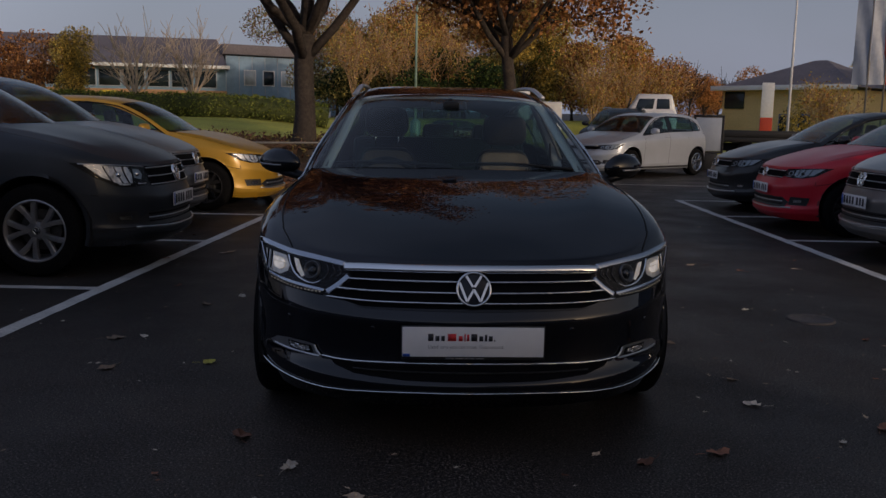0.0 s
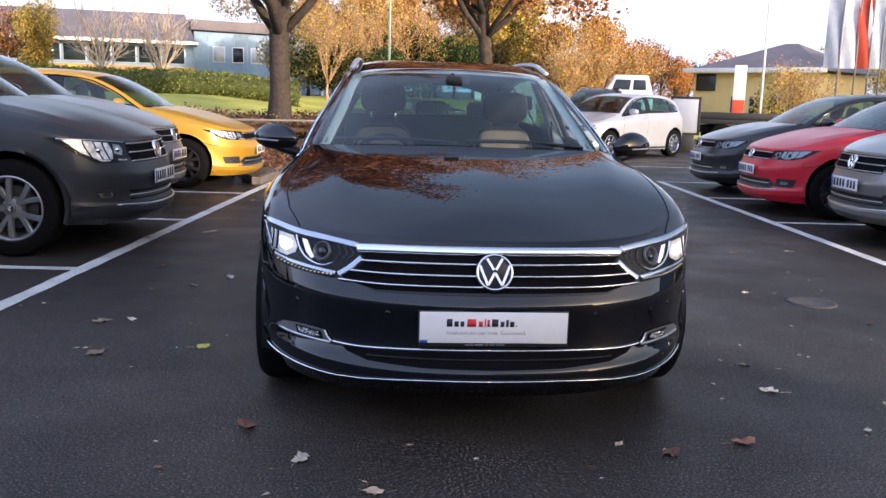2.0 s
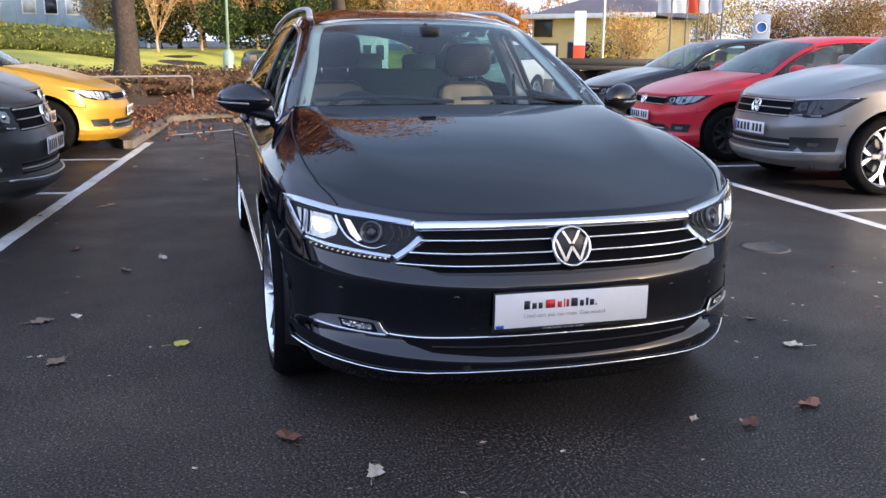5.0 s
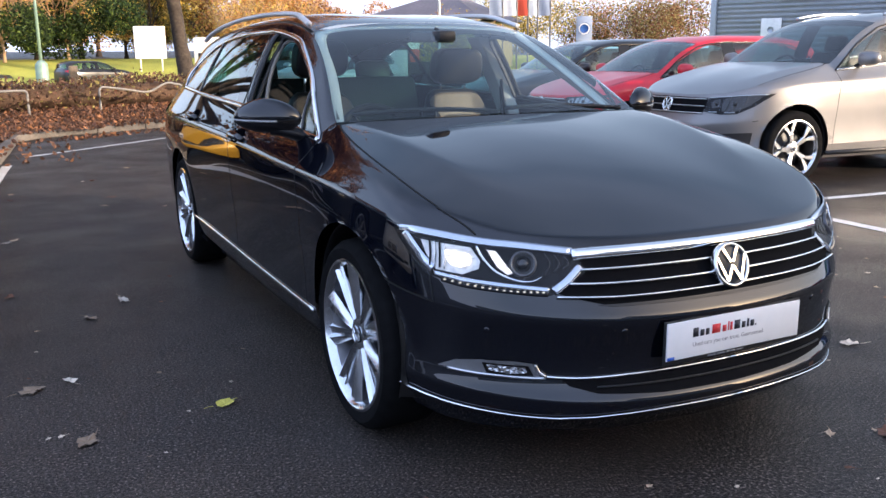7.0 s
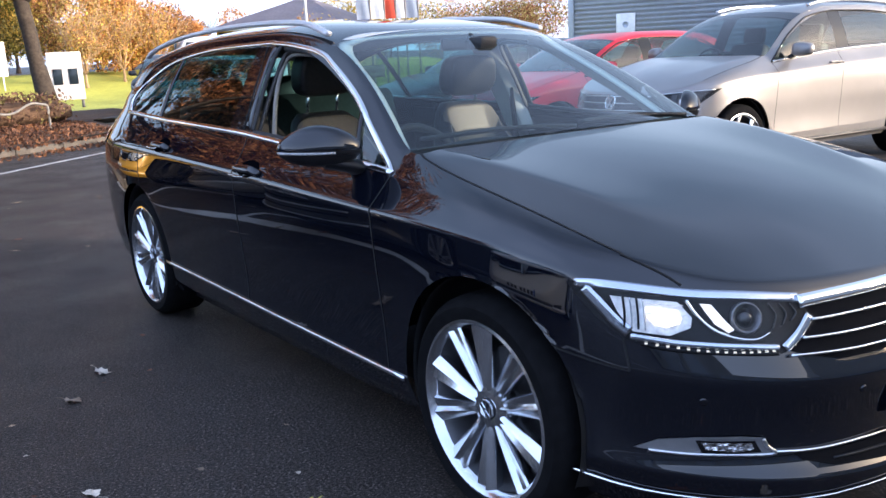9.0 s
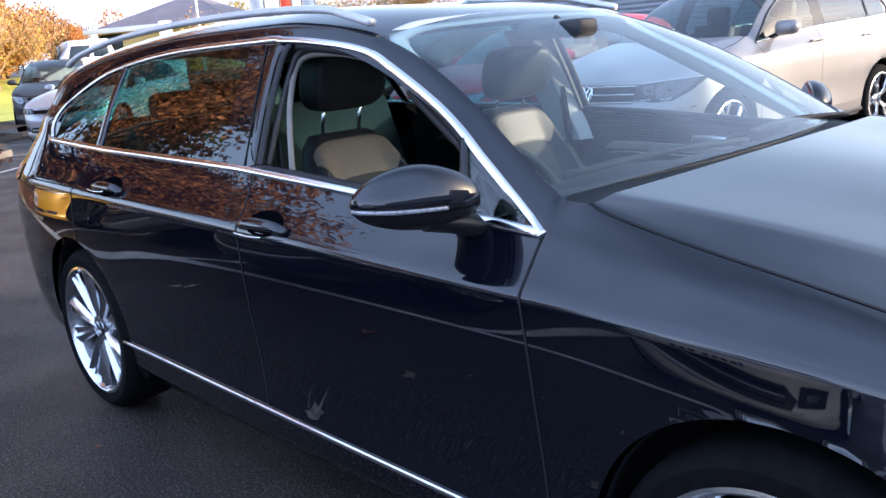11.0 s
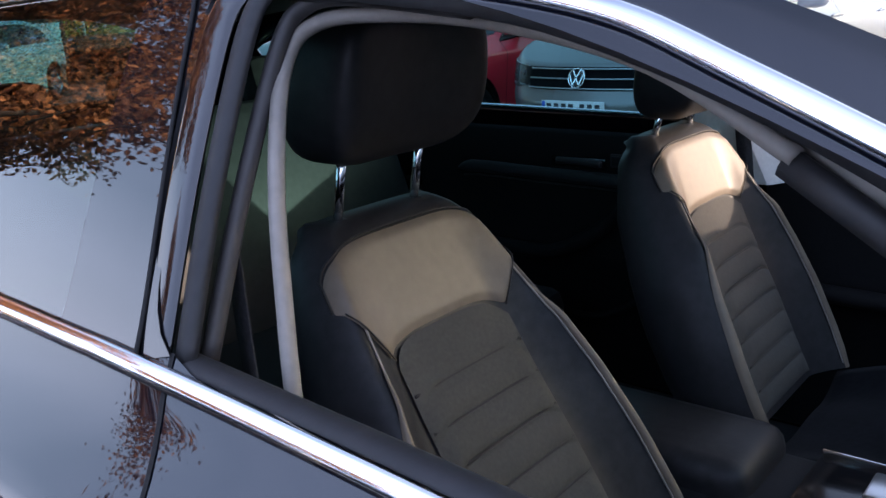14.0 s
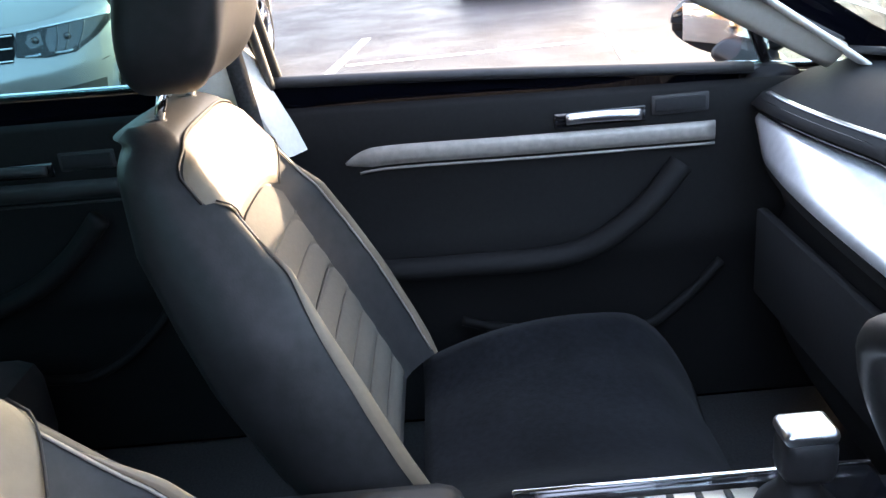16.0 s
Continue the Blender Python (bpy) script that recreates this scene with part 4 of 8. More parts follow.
for sg in (1, -1):
    root = empty("headlight")
    root.parent = car

    def lamp(name, b, mat, label=""):
        if sg < 0:
            b2 = mirror_bm(b)
            b.free()
            b = b2
        ob = part(name, b, mat, root, label)
        return ob
    lamp("lamp_housing", lamp_patch(HL, 0.003), LAMP_HOUSE, "dark headlight housing")
    lamp("lamp_frame", lamp_rod([(0.846, 0.741), (0.81, 0.740), (0.70, 0.7215), (0.60, 0.711), (0.476, 0.694)], 0.007, 0.0125, 0.0016), SKY_TINT_CHROME, "chrome upper edge")
    lamp("lamp_frame", lamp_rod([(0.838, 0.732), (0.827, 0.703), (0.812, 0.665), (0.794, 0.636)], 0.007, 0.015, 0.0016), SKY_TINT_CHROME, "bright outer blade")
    lamp("lamp_frame", lamp_rod([(0.462, 0.655), (0.50, 0.622), (0.545, 0.592)], 0.008, 0.0125, 0.0016), SKY_TINT_CHROME, "bright inner blade")
    lamp("light_guide", lamp_rod([(0.795, 0.627), (0.74, 0.615), (0.675, 0.608), (0.60, 0.601), (0.555, 0.596)], 0.006, 0.0085, 0.0025), SKY_TINT_CHROME, "clear light guide")
    lamp("led_block", lamp_patch([(0.806, 0.718), (0.71, 0.705), (0.694, 0.67), (0.700, 0.648), (0.735, 0.630), (0.785, 0.638), (0.80, 0.68)], 0.006, 0.02), CHAMBER, "bright reflector chamber")
    for k in range(4):
        xa = 0.766 + 0.009 * k
        lamp("reflector_fin", lamp_rod([(xa, 0.712 + 0.002 * k), (xa + 0.002, 0.680), (xa + 0.006, 0.642 + 0.002 * k)], 0.009, 0.0022 + 0.0006 * (k % 2), 0.004), (CHROME, LAMP_HOUSE)[k % 2], ("bright reflector fin", "dark reflector gap")[k % 2])
    lamp("lamp_brow", lamp_patch([(0.800, 0.727), (0.70, 0.7135), (0.60, 0.7035), (0.52, 0.696), (0.60, 0.697), (0.70, 0.704), (0.78, 0.7145)], 0.0095, 0.015), LAMP_HOUSE, "dark upper brow")
    lamp("low_beam", lamp_patch([(0.766, 0.700), (0.740, 0.696), (0.709, 0.690), (0.703, 0.668), (0.712, 0.652), (0.738, 0.643), (0.758, 0.651), (0.769, 0.674)], 0.012, 0.012, 0.80), LED, "lit low-beam light")
    for za, zb in ((0.703, 0.697), (0.6805, 0.675)):
        lamp("beam_shutter", lamp_rod([(0.765, za), (0.737, (za + zb) / 2 - 0.001), (0.708, zb)], 0.0135, 0.0014, 0.002), CHAMBER, "thin step across the reflector")
    lamp("lamp_divider", lamp_rod([(0.700, 0.708), (0.690, 0.676), (0.668, 0.642), (0.632, 0.622), (0.595, 0.618), (0.566, 0.630)], 0.010, 0.0042, 0.004, taper=[1.0] * 12 + [1.0 - 0.05 * k for k in range(14)]), CHROME, "curved bright divider")
    # the blade reflects too little here, so its brightness is a weak glow
    lamp("high_beam", lamp_patch([(0.676, 0.700), (0.656, 0.697), (0.643, 0.668), (0.628, 0.640), (0.640, 0.634), (0.660, 0.655)], 0.008, 0.02), BLADE_GLOW, "lit light blade")
    q, nn = ray_lay(body_tree, (0.604, 0, 0.664), BACK, 0.004)
    rot = nn.to_track_quat("Z", "Y").to_matrix().to_4x4()
    for nm, prof, mat, lb in (("projector_ring", [(0.020, -0.004), (0.026, 0.003), (0.031, 0.010), (0.0335, 0.0115), (0.036, 0.009), (0.038, 0.0)], BOWL, "satin reflector bowl"),
                              ("projector_lens", [(0.0, 0.012), (0.008, 0.0112), (0.014, 0.008), (0.018, 0.001)], PANE_LENS, "dark glossy projector lens")):
        b = lathe(prof, "z", 28)
        b.transform(Matrix.Translation(q) @ rot)
        lamp(nm, b, mat, lb)
    # the dark inner wedge is stepped
    for k in range(3):
        xk = 0.548 - 0.024 * k
        lamp("inner_step", lamp_rod([(xk, 0.690 - 0.003 * k), (xk - 0.008, 0.664), (xk + 0.010, 0.634 + 0.008 * k)], 0.006, 0.0016, 0.003), FOG_STEP, "dark satin step")
    lamp("led_strip", lamp_rod([(0.782, 0.611), (0.74, 0.600), (0.675, 0.593), (0.60, 0.587), (0.560, 0.585)], 0.004, 0.0062, 0.002), LAMP_HOUSE, "dark strip behind the running lights")
    for i in range(15):
        t = i / 14
        x, z = mix(0.775, 0.57, t), mix(0.612, 0.590, t) - 0.006 * math.sin(math.pi * t)
        q, nn = ray_lay(body_tree, (x, 0, z), BACK, 0.008)
        b = slab(0, 0, 0, 0.0070, 0.0046, 0.004, 0.0010, Matrix.Translation(q) @ nn.to_track_quat("Z", "Y").to_matrix().to_4x4(), seg=1)
        lamp("daytime_led", b, LED_RUN)
    cov = lamp("lamp_cover", lamp_patch(HL, 0.019, k=0.992), GLASS_LAMP, "clear headlight cover")
    cov.visible_shadow = False

both("shut_line", lambda: chrome_line([(0.752, 0.500, 0.806), (0.738, 0.455, 0.790), (0.715, 0.405, 0.765), (0.695, 0.37, 0.738)], 0.003, 0.0015, 0.001), SHADOW_GAP, car, "dark gap beside the bonnet")

# bumper trim
both("bumper_strip", lambda: front_rod([(0.0, 0.352), (0.25, 0.350), (0.43, 0.345), (0.50, 0.345), (0.565, 0.349)], 0.005, 0.004, 0.004), CHROME, car, "thin chrome strip")
both("bumper_strip", lambda: front_rod([(0.0, 0.250), (0.25, 0.249), (0.485, 0.238), (0.625, 0.236), (0.73, 0.241), (0.80, 0.251), (0.848, 0.266)], 0.006, 0.005, 0.0044, taper=[0.55] * 18 + [0.55 + 0.025 * k for k in range(19)]), CHROME, car, "thin chrome strip")
half = [(0.0, 0.345), (0.25, 0.343), (0.43, 0.339), (0.53, 0.341), (0.51, 0.322), (0.44, 0.302), (0.25, 0.291), (0.0, 0.288)]
bm = patch(body_tree, half + [(-x, z) for x, z in half[-2:0:-1]], BACK, 0.004, cells=0.014)
low_grille = part("lower_grille", bm, GRILLE_BLACK, car, "black lower air intake")
part("grille_slat", front_rod([(-0.44, 0.318), (-0.2, 0.318), (0, 0.318), (0.2, 0.318), (0.44, 0.318)], 0.006, 0.005, 0.003), PLASTIC, low_grille)
FOG_GREY = material("grey_fog_trim", (0.19, 0.19, 0.195), 0.35, 0.5, coat=0.5, grain=0.1, scale=30)
FOG_LENS = material("crinkled_fog_reflector", (0.55, 0.55, 0.56), 0.15, 0.9, grain=0.6, scale=110, sharp=0.08, bump=1.0, bscale=75, deep=1.0)
FOG = [(0.785, 0.352), (0.752, 0.378), (0.70, 0.388), (0.63, 0.391), (0.586, 0.386), (0.568, 0.342), (0.65, 0.341), (0.725, 0.343)]
for sg in (1, -1):
    fog = empty("fog_light")
    fog.parent = car
    for nm, b, mat, lb in (("fog_surround", lamp_patch(FOG, 0.004), FOG_GREY, "grey fog light surround"),
                           ("fog_housing", lamp_patch([(0.70, 0.381), (0.602, 0.380), (0.590, 0.350), (0.69, 0.348)], 0.007), TRIM_BLACK, ""),
                           ("fog_lens", lamp_patch([(0.692, 0.378), (0.610, 0.376), (0.604, 0.360), (0.640, 0.354), (0.684, 0.360)], 0.010, 0.012), FOG_LENS, "bright fog light lens"),
                           ("fog_strip", lamp_rod([(0.77, 0.349), (0.70, 0.3455), (0.575, 0.344), (0.583, 0.366), (0.590, 0.384)], 0.008, 0.0045, 0.003), SATIN, "chrome lower edge")):
        if sg < 0:
            b2 = mirror_bm(b)
            b.free()
            b = b2
        part(nm, b, mat, fog, lb)

for x in (-0.70, -0.37, 0.37, 0.70):
    q, nn = ray_lay(body_tree, (x, 0, 0.478), BACK, 0.001)
    b = lathe([(0.0, 0.0025), (0.007, 0.0025), (0.009, 0.0012), (0.0095, -0.001)], "z", 20)
    b.transform(Matrix.Translation(q) @ nn.to_track_quat("Z", "Y").to_matrix().to_4x4())
    part("parking_sensor", b, PAINT, car, "small round parking sensor")

# bonnet folds: a raised crease along each side, and the cowl with wipers
bm = bmesh.new()
cowl_a = [Vector((x, y, z)) for x, y, z in ((-0.72, 1.36, 0.968), (-0.58, 1.338, 0.981), (-0.40, 1.318, 0.990), (-0.2, 1.308, 0.994), (0, 1.305, 0.995), (0.2, 1.308, 0.994), (0.40, 1.318, 0.990), (0.58, 1.338, 0.981), (0.72, 1.36, 0.968))]
cowl_b = [Vector((x, y, z)) for x, y, z in ((-0.725, 1.49, 0.972), (-0.58, 1.425, 0.980), (-0.40, 1.375, 0.984), (-0.2, 1.345, 0.986), (0, 1.338, 0.987), (0.2, 1.345, 0.986), (0.40, 1.375, 0.984), (0.58, 1.425, 0.980), (0.725, 1.49, 0.972))]
ra = [bm.verts.new(p - Vector((0, 0, 0.012))) for p in smooth_line(cowl_a, 4)]
rb = [bm.verts.new(p + Vector((0, 0.02, 0.004))) for p in smooth_line(cowl_b, 4)]
for i in range(len(ra) - 1):
    bm.faces.new((ra[i], ra[i + 1], rb[i + 1], rb[i]))
part("cowl", bm, PLASTIC, car, "black plastic scuttle panel")
bm = sweep(smooth_line([p + Vector((0, 0.012, 0.002)) for p in cowl_b], 4), 0.008, 0.007, sides=8)
part("windscreen_seal", bm, RUBBER, car, "black rubber seal")
for pts in (((0.60, 1.375, 1.002), (0.30, 1.40, 1.022), (0.02, 1.385, 1.020)), ((-0.02, 1.37, 1.008), (-0.30, 1.405, 1.024), (-0.62, 1.475, 1.012))):
    bm = sweep(smooth_line(pts, 6), 0.006, 0.008, sides=6)
    sweep(smooth_line([Vector(p) + Vector((0, 0.012, -0.002)) for p in pts], 6), 0.003, 0.012, sides=4, bm=bm)
    part("wiper", bm, RUBBER, car, "black wiper arm and blade")

# chrome round the side windows
TOPL = [DLO_TOP[0]] + [DLO_TOP[1], DLO_TOP[2], DLO_TOP[3], DLO_TOP[4], DLO_TOP[5], DLO_TOP[6]]
BELT = [(SIDE_X[7][k], 1.64 if k == 4 else Y_SIDE[k], SIDE_Z[7][k]) for k in range(3, 11)]


top_line = [(0.786, 1.405, 0.918), (0.768, 1.475, 0.970), (0.728, 1.614, 1.058), (0.684, 1.77, 1.158), (0.636, 2.0, 1.263), (0.612, 2.14, 1.313), (0.600, 2.376, 1.344)] + list(TOPL[3:]) + [(0.600, 3.86, 1.278), (0.640, 4.10, 1.190), (0.705, 4.15, 1.11), (0.738, 4.10, 1.055)]
both("window_chrome", lambda: chrome_line(top_line, 0.011, 0.005), CHROME, car, "chrome strip over the side windows")
both("window_chrome", lambda: chrome_line(BELT, 0.012, 0.006), CHROME, car, "chrome strip along the window sills")
both("sill_strip", lambda: sweep([lay(body_tree, p, 0.004)[0] for p in smooth_line([(0.89, 1.255, 0.312), (0.885, 2.0, 0.320), (0.882, 2.7, 0.330), (0.87, 3.36, 0.340)], 8)], 0.006, 0.009, sides=8), CHROME, car, "chrome strip along the sill")
# dividers of the rear glass, and front door's window frame
both("window_divider", lambda: chrome_line([(0.765, 3.56, 1.03), (0.69, 3.59, 1.18), (0.587, 3.62, 1.32)], 0.027, 0.004), PILLAR_BLACK, car, "gloss black window divider")
both("window_divider", lambda: chrome_line([(0.785, 1.603, 0.942), (0.755, 1.640, 1.012), (0.710, 1.682, 1.095)], 0.011, 0.006), TRIM_BLACK, car, "black bar before the quarter light")
frame_up = [(0.597, 2.47, 1.335), (0.600, 2.35, 1.325), (0.608, 2.17, 1.298), (0.635, 1.98, 1.235), (0.676, 1.80, 1.150), (0.712, 1.690, 1.088)]
both("window_frame", lambda: sweep([Vector(p) - Vector((0.014, 0, -0.006)) for p in smooth_line(frame_up, 6)], 0.019, 0.007, [Vector((1, 0, 0.4))] * 31, 8, square=True), RUBBER, car, "black rubber window frame")
FRAME_REAR = [(0.772, 2.492, 1.005), (0.705, 2.506, 1.16), (0.632, 2.520, 1.30), (0.598, 2.515, 1.340)]
both("pillar_cover", lambda: sweep([Vector(p) + Vector((0.002, 0.012, 0.0)) for p in smooth_line(FRAME_REAR, 6)], 0.026, 0.004, [Vector((1, 0, 0.4))] * 19, 8, square=True), PILLAR_BLACK, car, "gloss black pillar cover")
both("window_frame", lambda: sweep([Vector(p) - Vector((0.006, 0.028, 0.0)) for p in smooth_line(FRAME_REAR, 6)], 0.013, 0.008, [Vector((1, 0, 0.4))] * 19, 8, square=True), RUBBER, car, "black rubber window frame")
both("shut_line", lambda: chrome_line([(0.784, 2.516, 1.008), (0.72, 2.545, 1.16), (0.64, 2.585, 1.30), (0.60, 2.604, 1.345)], 0.003, 0.002, 0.002), SHADOW_GAP, car, "dark gap between doors")
both("window_channel", lambda: sweep([Vector(p) - Vector((0.034, 0, 0)) for p in smooth_line([(0.770, 2.468, 1.0), (0.70, 2.478, 1.15), (0.63, 2.485, 1.28), (0.610, 2.465, 1.315), (0.612, 2.40, 1.322), (0.622, 2.25, 1.305)], 6)], 0.008, 0.010, (1, 0, 0.4), 8), SEAL_GREY, car, "grey window channel")
both("belt_seal", lambda: sweep(smooth_line([(0.766, 1.64, 0.950), (0.764, 2.10, 0.984), (0.760, 2.50, 1.006)], 6), 0.016, 0.010, (0, 0, 1), 8, square=True), RUBBER, car, "black rubber window wiper seal")

# door handles; a flat black patch stands for the shade in each cup
CUP_SHADE = material("handle_cup", (0.002, 0.002, 0.003), 0.9, spec=0.0)
for y in (2.30, 3.30):
    z = 0.876 if y < 3 else 0.912

    def cup():
        b = patch(body_tree, [(y + 0.078 * math.cos(a), z + 0.004 + 0.030 * math.sin(a)) for a in [2 * math.pi * i / 28 for i in range(28)]], (-1, 0, 0), 0.0025, (0, 1, 0), (0, 0, 1), 0.02)
        return b

    def grip():
        line, ups = laid_line(body_tree, [(0.9, y - 0.115, z - 0.008), (0.9, y - 0.05, z - 0.006), (0.9, y + 0.03, z - 0.005), (0.9, y + 0.10, z - 0.006)], (-1, 0, 0), 0.026, 6)
        k = len(line)
        tp = [0.8 + 0.3 * math.sin(math.pi * i / (k - 1)) for i in range(k)]
        line = [p - u * 0.026 * (abs(2 * i / (k - 1) - 1) ** 4) for i, (p, u) in enumerate(zip(line, ups))]
        return sweep(line, 0.016, 0.009, ups, 12, taper=tp)
    hs = both("door_handle", grip, PAINT, car, "body-coloured door handle")
    cs = both("handle_cup", cup, CUP_SHADE, car, "dark recess behind the handle")
    both("handle_strip", lambda: sweep(laid_line(body_tree, [(0.9, y - 0.06, z - 0.022), (0.9, y + 0.0, z - 0.025), (0.9, y + 0.07, z - 0.022)], (-1, 0, 0), 0.036, 6)[0], 0.003, 0.003, sides=6), CHROME, car, "thin chrome strip")

# mirrors: swept back along a slanting axis
LOWER_BLACK = material("satin_black_shell", (0.008, 0.008, 0.010), 0.4, grain=0.15, scale=60, spec=0.3)
INDICATOR_CLEAR = material("clear_indicator_lens", (0.30, 0.30, 0.31), 0.2, 0.3, coat=0.6, grain=0.35, scale=120)
for sg in (-1, 1):
    root = empty("door_mirror")
    root.parent = car

    def mirror_at(u, back, up):
        """u: along the mirror from its foot (-1) to its tip (1)."""
        u -= 0.005
        return Vector((sg * (0.925 + 0.82 * u - 0.57 * back), 1.628 + 0.57 * u + 0.82 * back, 0.999 + up + 0.02 * u))

    def blob(hu, hb, hz, e1, e2, low, top):
        b = bmesh.new()
        bmesh.ops.create_uvsphere(b, u_segments=48, v_segments=28, radius=1.0)
        f = lambda c, e: math.copysign(abs(c) ** e, c)
        for v in b.verts:
            x, y, z = f(v.co.x, e1), f(v.co.y, e1), f(v.co.z, e2)
            if y > 0.2:
                y = 0.2 + (y - 0.2) * 0.2
            if z > 0:
                z *= 1.0 - 0.03 * x - 0.16 * x * x
            else:
                z *= 1.0 - 0.10 * x * x
            v.co = mirror_at(hu * x, hb * (y + 0.10 * x * x), min(max(hz * z, low), top))
        return b
    part("mirror_housing", blob(0.137, 0.060, 0.078, 1.06, 0.92, -0.001, 1), PAINT, root, "dark body-coloured mirror cap")
    part("mirror_base", blob(0.135, 0.058, 0.056, 1.10, 0.80, -1, -0.013), LOWER_BLACK, root, "black lower mirror shell")
    part("mirror_band", blob(0.134, 0.057, 0.060, 1.10, 0.50, -0.016, 0.002), LOWER_BLACK, root)
    line = [mirror_at(0.135 * math.copysign(abs(c) ** 1.1, c), 0.058 * (0.10 * abs(c) ** 2.2 - abs(q) ** 1.1), -0.0075) for c, q in [(math.cos(a), math.sin(a)) for a in [0.06 + 0.117 * i for i in range(18)]]]
    part("indicator", sweep(line, 0.0025, 0.0048, (0, 0, 1), 8), INDICATOR_CLEAR, root, "clear indicator strip")
    b = slab(0, 0, 0, 0.195, 0.008, 0.072, 0.003, seg=3)
    for v in b.verts:
        v.co = mirror_at(v.co.x, 0.020 + v.co.y, v.co.z + 0.004)
    part("mirror_glass", b, CHROME, root, "mirror glass")
    b = sweep(smooth_line([(sg * 0.77, 1.60, 0.925), (sg * 0.80, 1.60, 0.930), (sg * 0.84, 1.605, 0.945), (sg * 0.90, 1.63, 0.960)], 5), 0.050, 0.026, (0, 0, 1), 14)
    part("mirror_foot", b, LOWER_BLACK, root, "black mirror foot")

# roof rails
RAIL = material("anodised_rail", (0.58, 0.58, 0.58), 0.35, 0.35, grain=0.05, scale=12)
both("roof_rail", lambda: sweep(smooth_line([(0.553, 2.16, 1.376), (0.543, 2.26, 1.400), (0.530, 2.42, 1.430), (0.522, 2.8, 1.447), (0.520, 3.3, 1.447), (0.525, 3.8, 1.425), (0.540, 4.15, 1.380), (0.550, 4.28, 1.340)], 6), 0.016, 0.012, (0, 0, 1), 10), RAIL, car, "satin aluminium roof rail")
bm = bmesh.new()
bmesh.ops.create_uvsphere(bm, u_segments=16, v_segments=10, radius=0.03)
bm.transform(Matrix.Translation((0, 4.2, 1.42)) @ Matrix.Diagonal((0.7, 2.2, 0.9, 1)))
part("roof_aerial", bm, PAINT, car)
# tail lamps
both("tail_light", lambda: patch(body_tree, [(4.30, 0.95), (4.55, 0.93), (4.60, 0.86), (4.40, 0.86), (4.26, 0.90)], (-1, 0, 0), 0.004, (0, 1, 0), (0, 0, 1), 0.04), LENS_RED, car, "red tail light")

# ---- cabin of the estate car ----
LEATHER = material("black_leather", (0.018, 0.0178, 0.0185), 0.45, grain=0.2, scale=60, bump=0.12, bscale=350, blot=0.12, blscale=5, spec=0.22)
LEATHER_TAN = material("grey_beige_leather", (0.125, 0.097, 0.068), 0.5, grain=0.08, scale=60, bump=0.10, bscale=350, blot=0.04, blscale=6)
SUEDE = material("grey_suede", (0.047, 0.045, 0.039), 0.9, grain=0.12, scale=180, bump=0.1, bscale=500, blot=0.12, blscale=8)
PIPING = material("pale_stitching", (0.20, 0.18, 0.155), 0.6)
SEAM = material("dark_stitched_seam", (0.016, 0.014, 0.012), 0.7)
TRIM_PALE = material("pale_grey_trim", (0.25, 0.23, 0.20), 0.6, grain=0.06, scale=80, bump=0.05)
SURROUND = material("grey_beige_surround", (0.21, 0.19, 0.165), 0.65, grain=0.08, scale=80, bump=0.05)
# pale trim colour raised to carry the light that falls on it
LIT_TRIM = material("lit_pale_trim", (0.62, 0.60, 0.55), 0.8, grain=0.05, scale=120)
CARPET = material("black_carpet", (0.022, 0.022, 0.024), 0.95, grain=0.4, scale=200, bump=0.3, bscale=400)
SOFT = material("soft_black_dash", (0.0115, 0.0117, 0.013), 0.7, grain=0.15, scale=120, bump=0.25, bscale=450, blot=0.1, blscale=4, spec=0.25)
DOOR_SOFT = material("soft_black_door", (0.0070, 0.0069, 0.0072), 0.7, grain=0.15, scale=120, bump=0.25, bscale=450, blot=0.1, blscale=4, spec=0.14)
DULL = material("dull_brushed_trim", (0.24, 0.22, 0.20), 0.5, 0.5, grain=0.15, scale=60)
DASH_TRIM = material("pale_brushed_trim", (0.76, 0.76, 0.78), 0.32, 0.75, grain=0.08, scale=50)
CUSHION_CLOTH = material("dark_suede_cloth", (0.0055, 0.006, 0.0075), 0.95, grain=0.3, scale=90, bump=0.25, bscale=200, blot=0.35, blscale=7, spec=0.1, sheen=0.03)
RED_PLASTIC = material("red_plastic", (0.55, 0.02, 0.02), 0.4)
SCREEN = material("dark_screen", (0.01, 0.012, 0.015), 0.08, grain=0.1, scale=10)


def back_line(v):
    """Front of the backrest, from its foot (0) to its top (1): how far back, how high."""
    return table(((0.0, 0.0), (0.35, 0.108), (0.7, 0.220), (0.9, 0.278), (1.0, 0.300)), v), table(((0.0, 0.0), (0.35, 0.18), (0.7, 0.350), (0.9, 0.456), (1.0, 0.500)), v)


def back_half(v):
    return table(((0, 0.235), (0.15, 0.244), (0.3, 0.240), (0.5, 0.224), (0.67, 0.196), (0.80, 0.176), (0.88, 0.162), (0.94, 0.147), (0.975, 0.130), (1.0, 0.110)), v)


def back_deep(v):
    return table(((0, 0.135), (0.35, 0.155), (0.7, 0.135), (0.88, 0.105), (0.96, 0.080), (1.0, 0.066)), v)


